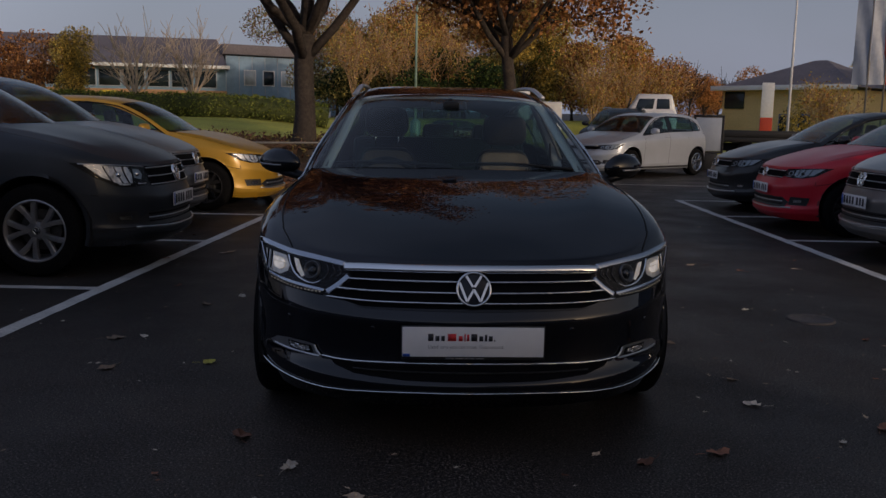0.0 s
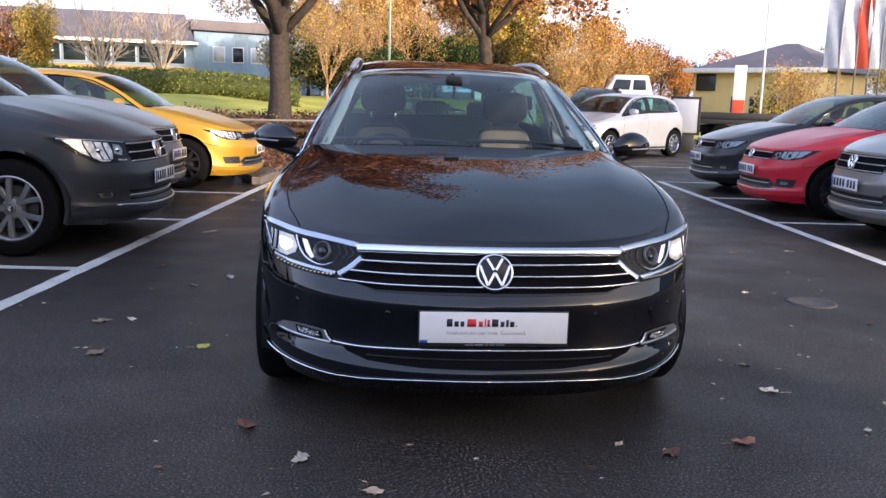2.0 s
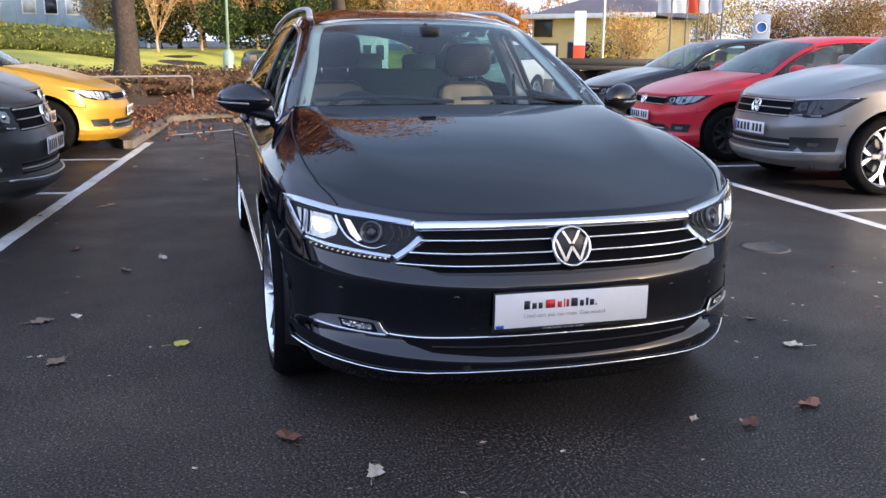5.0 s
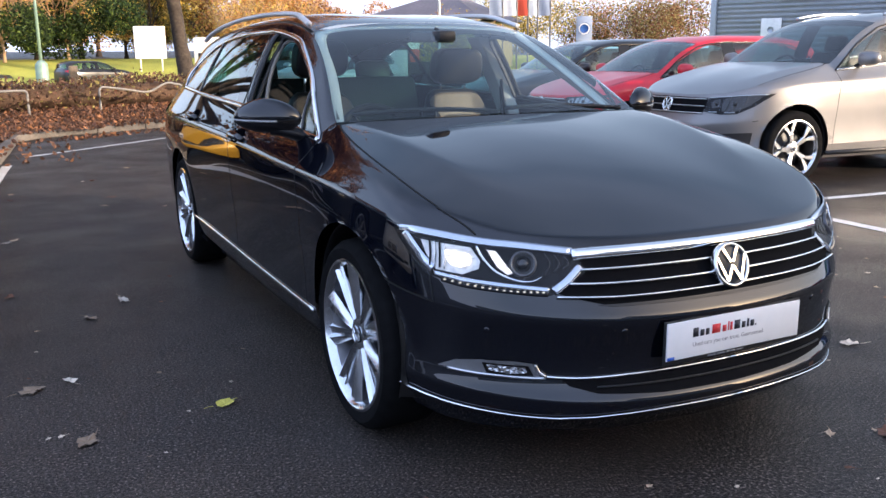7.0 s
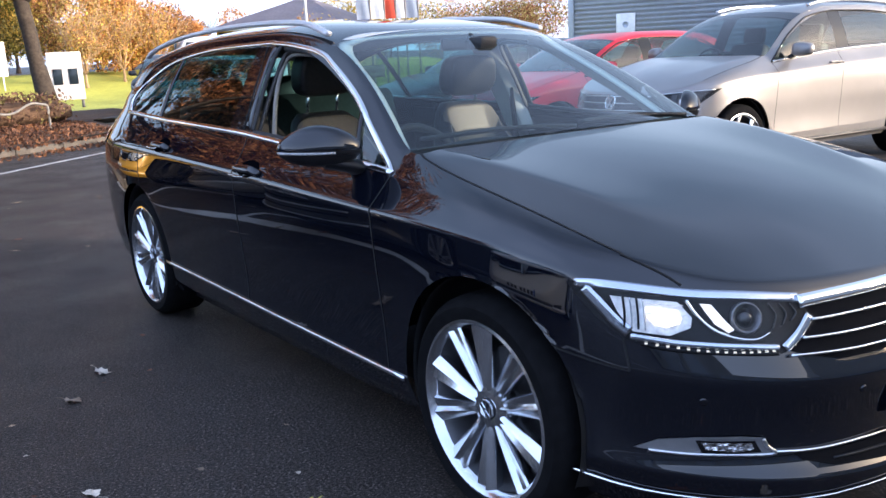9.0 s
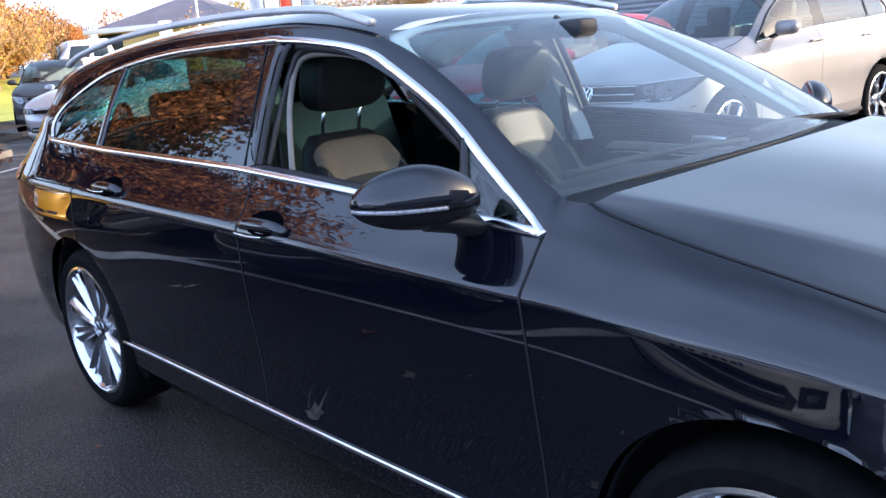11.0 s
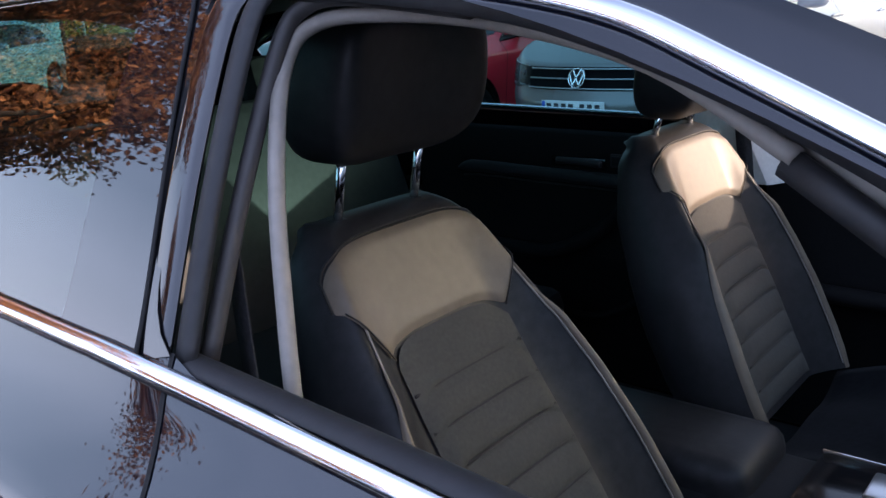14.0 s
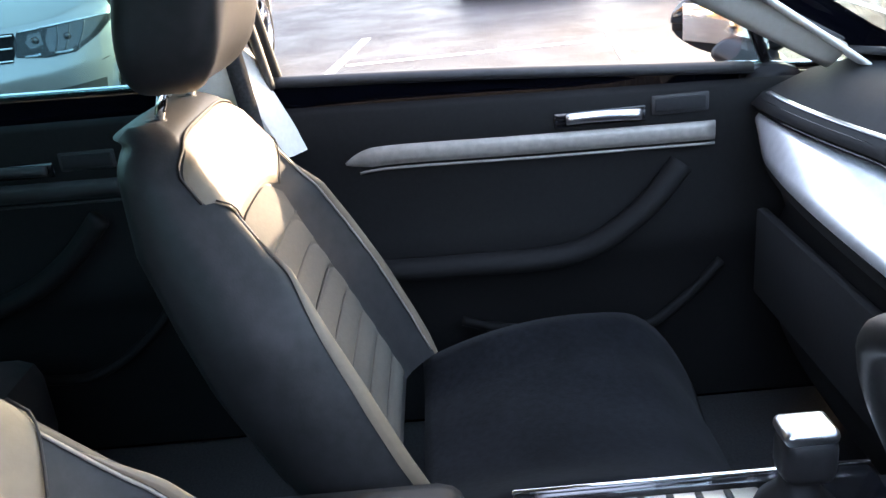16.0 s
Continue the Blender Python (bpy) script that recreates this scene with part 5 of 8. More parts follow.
def back_point(u, v, out=0.0):
    w = back_half(v)
    y, z = back_line(v)
    wing = max(0.0, min(1.0, (0.95 - v) / 0.30))
    b = 0.052 * max(0.0, (abs(u) - 0.50) / 0.36) ** 1.4 * wing if abs(u) < 0.86 else 0.052 * wing
    b -= (0.030 + 0.035 * wing) * max(0.0, (abs(u) - 0.84) / 0.16) ** 2
    b -= 0.022 * max(0, (v - 0.95) / 0.05) ** 2
    return Vector((u * w, y - b - out, z + out * 0.5))


def seat(name, x, y, label, upright=0.0, head=(0.300, 1.220)):
    root = empty(name)
    tagged(root, label, "car seat", "front seats")
    flat = pose(x, y, 0.555)
    m = flat @ Matrix(((1, 0, 0, 0), (0, 1, -upright / 0.5, upright), (0, 0, 1, 0), (0, 0, 0, 1)))
    n = 64
    bm = bmesh.new()
    fr = [[bm.verts.new(back_point(-1 + 2 * i / n, j / n)) for i in range(n + 1)] for j in range(n + 1)]

    def rear(u, v):
        p = back_point(u * 0.5, v)
        return Vector((u * back_half(v) * (0.985 - 0.06 * abs(u) ** 3), p.y + back_deep(v) * (1 - 0.30 * abs(u) ** 4), p.z - 0.016 * max(0, (v - 0.9) / 0.1) ** 2))
    bk = [[bm.verts.new(rear(-1 + 2 * i / n, j / n)) for i in range(n + 1)] for j in range(n + 1)]

    def between(a, b, push):
        return bm.verts.new((a.co + b.co) / 2 + push)
    for j in range(n):
        for i in range(n):
            bm.faces.new((fr[j][i], fr[j][i + 1], fr[j + 1][i + 1], fr[j + 1][i]))
            bm.faces.new((bk[j][i], bk[j + 1][i], bk[j + 1][i + 1], bk[j][i + 1]))
    for i, sx in ((0, -1), (n, 1)):
        mid = [between(fr[j][i], bk[j][i], Vector((sx * 0.009, 0, 0))) for j in range(n + 1)]
        for j in range(n):
            bm.faces.new((fr[j][i], mid[j], mid[j + 1], fr[j + 1][i]))
            bm.faces.new((mid[j], bk[j][i], bk[j + 1][i], mid[j + 1]))
        if i == 0:
            first_mid = mid[n]
        else:
            last_mid = mid[n]
    top = [first_mid] + [between(fr[n][i], bk[n][i], Vector((0, 0, 0.008))) for i in range(1, n)] + [last_mid]
    for i in range(n):
        bm.faces.new((fr[n][i], fr[n][i + 1], top[i + 1], top[i]))
        bm.faces.new((top[i], top[i + 1], bk[n][i + 1], bk[n][i]))
    bmesh.ops.recalc_face_normals(bm, faces=bm.faces)
    bm.transform(m)
    back = part("backrest", bm, LEATHER, root, "black leather backrest")

    def at(px, pz, out):
        """A place on the front of the backrest, given across and up in metres."""
        v = min(1.0, max(0.0, table(((0.0, 0.0), (0.18, 0.35), (0.350, 0.7), (0.456, 0.9), (0.500, 1.0)), pz)))
        return back_point(max(-1.0, min(1.0, px / back_half(v))), v, out)

    def panel(nm, fn, mat, out, lb, nu=28, nv=24, ribs=0):
        """fn(s, t) gives across and up, s and t from 0 to 1."""
        b = bmesh.new()
        rows = []
        for j in range(nv + 1):
            row = []
            for i in range(nu + 1):
                s, t = i / nu, j / nv
                edge = min(s, 1 - s, t, 1 - t)
                o = out * min(1.0, 0.25 + edge * 8) ** 0.6 - 0.0008
                if ribs and t < 0.84:
                    o += 0.0085 * (abs(math.sin(math.pi * ribs * t / 0.84)) ** 0.4 - 0.75) * min(1, min(s, 1 - s) * 10)
                row.append(b.verts.new(at(*fn(s, t), o)))
            rows.append(row)
        for p, q in zip(rows, rows[1:]):
            for i in range(nu):
                b.faces.new((p[i], p[i + 1], q[i + 1], q[i]))
        bmesh.ops.recalc_face_normals(b, faces=b.faces)
        b.transform(m)
        return part(nm, b, mat, back, lb)

    def low_edge(s):
        a = abs(s)
        return 0.366 - 0.016 * (a / 0.72) ** 4 if a < 0.72 else 0.350 + 0.064 * ((a - 0.72) / 0.28) ** 1.15

    def shoulder(s, t):
        s = -1 + 2 * s
        high = 0.414 + 0.068 * max(0.0, 1 - abs(s) ** 5) ** 0.55
        return s * mix(0.158, 0.163, t), mix(low_edge(s), high, t)

    def centre(s, t):
        s = -1 + 2 * s
        return s * mix(0.122, 0.112, t), mix(0.01, 0.363 - 0.026 * abs(s) ** 5, t)
    panel("shoulder_panel", shoulder, LEATHER_TAN, 0.0062, "grey-beige leather shoulder panel", 60, 32)
    panel("centre_panel", centre, SUEDE, 0.009, "dark grey ribbed centre panel", 20, 110, 7)
    for k in range(1, 8):
        line = [m @ at(0.116 * q, 0.01 + 0.350 * 0.84 * k / 7, 0.0045) for q in [-0.95 + 0.095 * i for i in range(21)]]
        part("rib_seam", sweep(line, 0.0022, sides=5), SEAM, back, "dark seam between the ribs")
    for sg in (-1, 1):
        def strip(q, t):
            z = mix(0.0, 0.372, t)
            return sg * mix(0.83, 0.83 + 0.082 * (1 - t ** 5), q) * back_half(table(((0.0, 0.0), (0.18, 0.35), (0.35, 0.7), (0.456, 0.9)), z)), z
        panel("bolster_strip", strip, LEATHER_TAN, 0.0055, "grey-beige leather strip along the bolster", 10, 40)
        line = [m @ at(sg * 0.82 * back_half(table(((0.0, 0.0), (0.18, 0.35), (0.35, 0.7), (0.456, 0.9)), z)), z, 0.002) for z in [0.01 + 0.40 * i / 24 for i in range(25)]]
        part("piping", sweep(line, 0.0016, sides=6), PIPING, back, "pale stitched seam")
        line = [m @ at(sg * mix(0.158, 0.113, k / 8), mix(0.415, 0.348, k / 8), 0.0052) for k in range(9)]
        part("seam", sweep(line, 0.0012, sides=6), SEAM, back, "dark seam")
    line = [m @ at(0.164 * q, 0.415 + 0.070 * max(0.0, 1 - abs(q) ** 5) ** 0.55, 0.0022) for q in [-1 + i / 20 for i in range(41)]]
    part("piping", sweep(line, 0.0020, sides=6), SEAM, back, "dark stitched edge")
    # cushion
    bm = bmesh.new()
    nu, nv = 24, 28
    rows = []
    for j in range(nv + 1):
        t = j / nv
        row = []
        for i in range(nu + 1):
            u = -1 + 2 * i / nu
            yy = mix(0.06, -0.415, t)
            zz = -0.050 + 0.055 * (1 - ((t - 0.55) / 0.55) ** 2) + 0.030 * max(0, (abs(u) - 0.5) / 0.4) ** 1.5 * (abs(u) < 0.9) + 0.030 * (abs(u) >= 0.9) - 0.13 * max(0, (t - 0.72) / 0.28) ** 2.2 - 0.06 * max(0, (abs(u) - 0.9) / 0.1) ** 2
            zz += 0.004 * math.sin(7 * t + 3 * u) * math.cos(5 * u)
            row.append(bm.verts.new((u * mix(0.24, 0.262, t), yy, zz)))
        rows.append(row)
    for p, q in zip(rows, rows[1:]):
        for i in range(nu):
            bm.faces.new((p[i], p[i + 1], q[i + 1], q[i]))
    got = bmesh.ops.extrude_face_region(bm, geom=list(bm.faces))
    for v in got["geom"]:
        if isinstance(v, bmesh.types.BMVert):
            v.co.z = -0.13
            v.co.y = mix(-0.2, v.co.y, 0.92)
            v.co.x *= 0.93
    bmesh.ops.recalc_face_normals(bm, faces=bm.faces)
    bm.transform(flat)
    part("cushion", bm, CUSHION_CLOTH, root, "dark suede seat cushion")
    part("seat_base", slab(x, y - 0.17, 0.36, 0.42, 0.42, 0.16, 0.02), PLASTIC, root, "black seat base")
    # headrest on two chrome posts
    bm = bmesh.new()
    bmesh.ops.create_cube(bm, size=2.0)
    bmesh.ops.subdivide_edges(bm, edges=bm.edges, cuts=13, use_grid_fill=True)
    for v in bm.verts:
        c = v.co
        k = (abs(c.x) ** 4.5 + abs(c.y) ** 4.5 + abs(c.z) ** 4.5) ** (1 / 4.5)
        c = c / k
        yy = c.y * 0.055 + 0.030 * (c.x ** 2) * (-1 if c.y < 0 else 0.2)
        low = max(0.0, -c.z)
        v.co = Vector((c.x * (0.137 - 0.012 * (c.z > 0) * c.z - 0.010 * low ** 3), yy * (1 - 0.25 * low ** 2) - 0.016 * c.z, c.z * 0.094))
    bm.transform(pose(x, y + head[0], head[1]))
    part("headrest", bm, LEATHER, root, "black leather headrest")
    for sg in (-1, 1):
        part("headrest_post", sweep([(x + sg * 0.073, y + 0.334, 1.03), (x + sg * 0.073, y + 0.306, head[1] - 0.06)], 0.0062, sides=12), CHROME, root, "chrome headrest post")
        part("post_guide", lathe([(0.006, 0.006), (0.013, 0.006), (0.016, 0.0), (0.016, -0.02)], "z", 16, at=(x + sg * 0.073, y + 0.331, 1.049)), PLASTIC, root, "black plastic post guide")
    return root


seat("driver_seat", -0.370, 2.262, "black leather driver's seat with grey-beige shoulder panel")
seat("passenger_seat", 0.368, 2.195, "black leather passenger seat with grey-beige shoulder panel", 0.085, (0.290, 1.176))


# rear bench
bench = empty("rear_bench")
tagged(bench, "black leather rear bench with three headrests", "car seat")
part("cushion", slab(0, 3.18, 0.50, 1.28, 0.52, 0.20, 0.05), LEATHER, bench)
b = slab(0, 0, 0, 1.28, 0.16, 0.58, 0.05)
b.transform(pose(0, 3.52, 0.82, -20))
part("backrest", b, LEATHER, bench)
for x in (-0.38, 0.0, 0.38):
    b = slab(0, 0, 0, 0.24, 0.09, 0.15, 0.04)
    b.transform(pose(x, 3.66, 1.13, -15))
    part("headrest", b, LEATHER, bench)

# floor, headlining, inner walls
part("cabin_floor", slab(0, 2.6, 0.27, 1.56, 2.6, 0.04, 0.01), CARPET, car, "black carpet")
part("bulkhead", slab(0, 1.36, 0.60, 1.46, 0.04, 0.66, 0.01), CARPET, car)
part("load_floor", slab(0, 4.15, 0.62, 1.1, 0.9, 0.04, 0.01), CARPET, car)
roof_bm = bmesh.new()
rows = []
for i in range(13):
    y = 2.10 + 2.3 * i / 12
    zc = table(((2.05, 1.392), (2.5, 1.424), (3.2, 1.434), (3.62, 1.423), (4.12, 1.392), (4.5, 1.345)), y) - 0.022
    row = []
    for j in range(13):
        u = -1 + 2 * j / 12
        ze = table(((2.05, 1.325), (2.5, 1.372), (3.2, 1.376), (3.62, 1.355), (4.12, 1.305), (4.5, 1.24)), y) - 0.022
        row.append(roof_bm.verts.new((u * 0.545, y, mix(zc, ze, abs(u) ** 2.6))))
    rows.append(row)
for p, q in zip(rows, rows[1:]):
    for j in range(12):
        roof_bm.faces.new((p[j], p[j + 1], q[j + 1], q[j]))
part("headlining", roof_bm, TRIM_PALE, car, "pale grey headlining")
for sg in (-1, 1):
    # centre pillar trim, with the pale edge round the door
    line = smooth_line([(sg * 0.718, 2.372, 0.93), (sg * 0.700, 2.394, 1.03), (sg * 0.655, 2.440, 1.16), (sg * 0.592, 2.484, 1.262), (sg * 0.565, 2.458, 1.300), (sg * 0.556, 2.36, 1.304), (sg * 0.556, 2.24, 1.292), (sg * 0.565, 2.10, 1.258), (sg * 0.595, 1.98, 1.20)], 6)
    if sg < 0:
        part("door_surround", sweep(line, 0.008, 0.009, [Vector((sg, 0, 0.3))] * len(line), 8), SURROUND, car, "pale grey trim round the door opening")
    else:
        bm = bmesh.new()
        rings = []
        for k in range(13):
            z = mix(0.885, 1.33, k / 12)
            xx, yy = table(((0.885, 0.700), (1.0, 0.682), (1.15, 0.635), (1.33, 0.560)), z), table(((0.885, 2.447), (1.0, 2.492), (1.15, 2.535), (1.33, 2.575)), z)
            rings.append([bm.verts.new((xx + a, yy + b, z)) for a, b in ((0.050, -0.026), (0.008, -0.004), (0.0, 0.006), (0.0, 0.13), (0.05, 0.14))])
        for p, q in zip(rings, rings[1:]):
            for k in range(4):
                bm.faces.new((p[k], p[k + 1], q[k + 1], q[k]))
        bm.faces.new(rings[0])
        bmesh.ops.recalc_face_normals(bm, faces=bm.faces)
        # the sun on this pillar's front is put in as a paler colour
        part("pillar_trim", sharpen(bm, 30), LIT_TRIM, car, "pale grey centre pillar trim")
    line = smooth_line([(sg * 0.672, 1.535, 0.975), (sg * 0.606, 1.82, 1.135), (sg * 0.540, 2.09, 1.285), (sg * 0.515, 2.2, 1.325)], 6)
    part("pillar_trim", sweep(line, 0.026, 0.010, [Vector((sg, 0, 0.5))] * len(line), 8), TRIM_PALE, car, "pale grey windscreen pillar trim")
    part("pillar_seal", sweep([p + Vector((sg * 0.024, -0.010, 0.012)) for p in line], 0.018, 0.008, [Vector((sg, 0, 0.5))] * len(line), 8), RUBBER, car)
    if sg < 0:
      part("pillar_seal", sweep([p + Vector((sg * 0.022, 0.022, -0.020)) for p in line[:10]], 0.012, 0.008, [Vector((sg, 0.4, 0.3))] * 10, 8), RUBBER, car)
    # seat belt
    line = smooth_line([(sg * 0.665, 2.51, 1.10), (sg * 0.675, 2.49, 0.90), (sg * 0.68, 2.46, 0.55)], 6)
    part("seat_belt", sweep(line, 0.022, 0.002, [Vector((sg, 0.2, 0))] * len(line), 4), CARPET, car, "black seat belt")


line = smooth_line([(-0.682, 1.475, 0.950), (-0.598, 1.770, 1.145), (-0.535, 2.065, 1.305), (-0.46, 2.098, 1.352), (-0.25, 2.082, 1.366), (0, 2.076, 1.370), (0.25, 2.082, 1.366), (0.46, 2.098, 1.352), (0.535, 2.065, 1.305), (0.598, 1.770, 1.145), (0.682, 1.475, 0.950)], 8)
part("windscreen_trim", sweep(line, 0.028, 0.006, (0, -0.5, 0.86), 8), LIT_TRIM, car, "pale grey trim round the windscreen")


def door_panel(sg, y0, y1, front):
    root = empty("door_trim")
    root.parent = car
    bm = bmesh.new()
    rows = []
    for i in range(17):
        y = mix(y0, y1, i / 16)
        belt = 0.933 + 0.030 * (y - 1.6) if y < 2.6 else 0.972 + 0.012 * (y - 2.6)
        row = []
        for z, xx in ((0.30, 0.765), (0.42, 0.770), (0.54, 0.765), (0.62, 0.755), (0.66, 0.735), (0.70, 0.752), (0.80, 0.750), (0.88, 0.745), (belt - 0.012, 0.742), (belt, 0.752), (belt - 0.004, 0.770)):
            row.append(bm.verts.new((sg * xx, y, z)))
        rows.append(row)
    for p, q in zip(rows, rows[1:]):
        for j in range(10):
            bm.faces.new((p[j], p[j + 1], q[j + 1], q[j]))
    bmesh.ops.recalc_face_normals(bm, faces=bm.faces)
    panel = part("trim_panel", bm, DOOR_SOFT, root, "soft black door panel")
    ya, yb = (2.36, 1.71) if front else (3.35, 2.75)
    strip = smooth_line([(sg * 0.738, ya, 0.853), (sg * 0.737, mix(ya, yb, 0.12), 0.863), (sg * 0.736, mix(ya, yb, 0.5), 0.858), (sg * 0.736, yb, 0.853)], 8)
    k = len(strip)
    part("trim_strip", sweep(strip, 0.005, 0.017, (0, 0, 1), 8, taper=[min(1.0, 0.12 + i / 7) for i in range(k)], square=True), DULL if front else PLASTIC, root, "brushed aluminium strip" if front else "black strip")
    part("trim_edge", sweep([p - Vector((0, 0, 0.024)) for p in strip[4:]], 0.003, 0.0025, sides=6), DULL if front else PLASTIC, root)
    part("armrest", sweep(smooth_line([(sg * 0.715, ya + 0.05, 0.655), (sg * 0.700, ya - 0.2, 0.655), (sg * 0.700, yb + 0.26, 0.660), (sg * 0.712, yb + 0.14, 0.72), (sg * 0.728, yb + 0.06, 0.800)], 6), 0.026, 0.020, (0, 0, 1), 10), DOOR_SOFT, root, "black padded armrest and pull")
    part("handle_recess", slab(sg * 0.738, yb + 0.20, 0.895, 0.006, 0.16, 0.028, 0.003), TRIM_BLACK, root)
    part("release_lever", sweep(smooth_line([(sg * 0.728, yb + 0.26, 0.898), (sg * 0.722, yb + 0.20, 0.900), (sg * 0.728, yb + 0.13, 0.895)], 5), 0.006, 0.010, sides=8), SATIN if front else PLASTIC, root, "satin release lever" if front else "black release lever")
    part("speaker_frame", slab(sg * 0.740, yb + 0.06, 0.905, 0.006, 0.10, 0.034, 0.003), PLASTIC, root)
    part("speaker_grille", slab(sg * 0.7365, yb + 0.06, 0.905, 0.006, 0.088, 0.024, 0.003), SOFT, root)
    part("door_pocket", sweep(smooth_line([(sg * 0.74, ya - 0.18, 0.525), (sg * 0.715, ya - 0.28, 0.510), (sg * 0.712, yb + 0.16, 0.490), (sg * 0.728, yb + 0.06, 0.530), (sg * 0.745, yb - 0.02, 0.60)], 6), 0.010, 0.010, sides=8), DOOR_SOFT, root, "black door pocket lip")


for sg in (-1, 1):
    door_panel(sg, 1.45, 2.47, True)
    door_panel(sg, 2.55, 3.50, False)

# dashboard
def dash_in(x):
    """How far the passenger's side steps back towards the middle."""
    return 0.09 * min(1.0, max(0.0, (0.735 - x) / 0.36)) if x > 0.12 else 0.0


dash = empty("dashboard")
dash.parent = car
bm = bmesh.new()
rows = []
prof = ((1.36, 0.968), (1.50, 0.962), (1.60, 0.945), (1.68, 0.912), (1.70, 0.893), (1.685, 0.885), (1.665, 0.845), (1.672, 0.838), (1.675, 0.790), (1.655, 0.775), (1.63, 0.70), (1.66, 0.62), (1.64, 0.50), (1.50, 0.40))
for i in range(33):
    x = -0.735 + 1.47 * i / 32
    hump = 0.030 * max(0, 1 - ((x + 0.36) / 0.22) ** 2) ** 0.7 if abs(x + 0.36) < 0.22 else 0.0
    row = []
    for j, (y, z) in enumerate(prof):
        back = dash_in(x) * (1.0 if 2 <= j <= 5 else 0.7 if j in (6, 7) else 0.0)
        row.append(bm.verts.new((x, y + (0.02 if j in (3, 4) and hump else 0) - 0.05 * (abs(x) / 0.735) ** 4 - back, z + (hump if 1 <= j <= 4 else 0))))
    rows.append(row)
for p, q in zip(rows, rows[1:]):
    for j in range(len(prof) - 1):
        bm.faces.new((p[j], p[j + 1], q[j + 1], q[j]))
bmesh.ops.recalc_face_normals(bm, faces=bm.faces)
part("dash_body", bm, SOFT, dash, "soft black dashboard")


def dash_line(z, y, x0, x1):
    xs = [mix(x0, x1, i / 20) for i in range(21)]
    return [Vector((x, y - 0.05 * (abs(x) / 0.735) ** 4 - (dash_in(x) if z > 0.84 else 0.0), z)) for x in xs]


for x0, x1 in ((0.14, 0.72), (-0.13, -0.72)):
    for z, y in ((0.914, 1.672), (0.904, 1.680), (0.895, 1.686), (0.887, 1.690)):
        part("vent_slat", sweep(dash_line(z, y, x0, x1), 0.009, 0.002, (0, 0, 1), 6), SATIN if z in (0.914, 0.895) else TRIM_BLACK, dash)
    bm = bmesh.new()
    rows = []
    for a in dash_line(0.880, 1.690, x0, x1):
        end = min(1.0, (0.745 - abs(a.x)) / 0.10) ** 0.5
        low = Vector((a.x, 1.686 - 0.05 * (abs(a.x) / 0.735) ** 4, 0.880 - 0.064 * end))
        rows.append([bm.verts.new(mix(a, low, k / 5) + Vector((0, 0.006, 0.004)) * math.sin(math.pi * k / 5)) for k in range(6)])
    for p, q in zip(rows, rows[1:]):
        for k in range(5):
            bm.faces.new((p[k], p[k + 1], q[k + 1], q[k]))
    bmesh.ops.recalc_face_normals(bm, faces=bm.faces)
    if sum(f.normal.y for f in bm.faces) < 0:
        bmesh.ops.reverse_faces(bm, faces=bm.faces)
    bmesh.ops.solidify(bm, geom=list(bm.faces), thickness=0.005)
    part("dash_trim", bm, DASH_TRIM, dash, "brushed aluminium dash trim")
part("glovebox", slab(0.42, 1.655, 0.655, 0.46, 0.02, 0.16, 0.008), SOFT, dash, "black glovebox lid")
part("centre_stack", slab(0, 1.672, 0.70, 0.25, 0.03, 0.26, 0.008), TRIM_BLACK, dash, "gloss black centre stack")
part("screen_frame", slab(0, 1.684, 0.775, 0.245, 0.02, 0.125, 0.006), SATIN, dash)
part("touch_screen", slab(0, 1.692, 0.777, 0.20, 0.008, 0.105, 0.003), SCREEN, dash, "dark touch screen")
for k in range(3):
    b = lathe([(0, 0.02), (0.018, 0.02), (0.021, 0.016), (0.021, 0)], "y", 20, at=(-0.075 + 0.075 * k, 1.688, 0.655))
    part("control_knob", b, SATIN, dash)
for k in range(6):
    part("control_button", slab(-0.09 + 0.036 * k, 1.690, 0.615, 0.028, 0.008, 0.014, 0.002), SATIN if k % 2 else PLASTIC, dash)
for z, sgx in ((0.87, 0.045), (0.87, -0.045)):
    part("centre_vent", slab(sgx, 1.685, z - 0.005, 0.08, 0.02, 0.04, 0.004), TRIM_BLACK, dash)
# console
console = empty("centre_console")
console.parent = car
part("tunnel", slab(0, 2.02, 0.46, 0.22, 0.78, 0.28, 0.03), SOFT, console, "soft black tunnel")
part("console_top", slab(0.0, 1.93, 0.606, 0.19, 0.42, 0.018, 0.006), TRIM_BLACK, console)
for x in (-0.095, 0.095):
    part("console_edge", slab(x, 1.93, 0.612, 0.007, 0.42, 0.016, 0.003), CHROME, console)
part("shift_plate", slab(0.02, 1.96, 0.622, 0.075, 0.19, 0.010, 0.004), SATIN, console, "satin gear selector plate")
for k in range(5):
    part("shift_mark", slab(0.043, 2.03 - 0.032 * k, 0.6285, 0.018, 0.008, 0.002), PLASTIC, console)
part("shift_gaiter", lathe([(0.05, 0.622), (0.042, 0.645), (0.022, 0.668), (0.017, 0.70)], "z", 24, at=(0.0, 1.845, 0)), LEATHER, console)
knob = part("gear_knob", slab(0.0, 1.840, 0.708, 0.052, 0.058, 0.060, 0.018, seg=4), LEATHER, console, "black leather gear knob")
part("knob_cap", slab(0.0, 1.841, 0.737, 0.046, 0.056, 0.018, 0.0085, seg=4), SATIN, knob, "satin silver cap")
part("arm_box", slab(0.012, 2.36, 0.585, 0.20, 0.34, 0.12, 0.035, seg=3), LEATHER, console, "black leather armrest box")
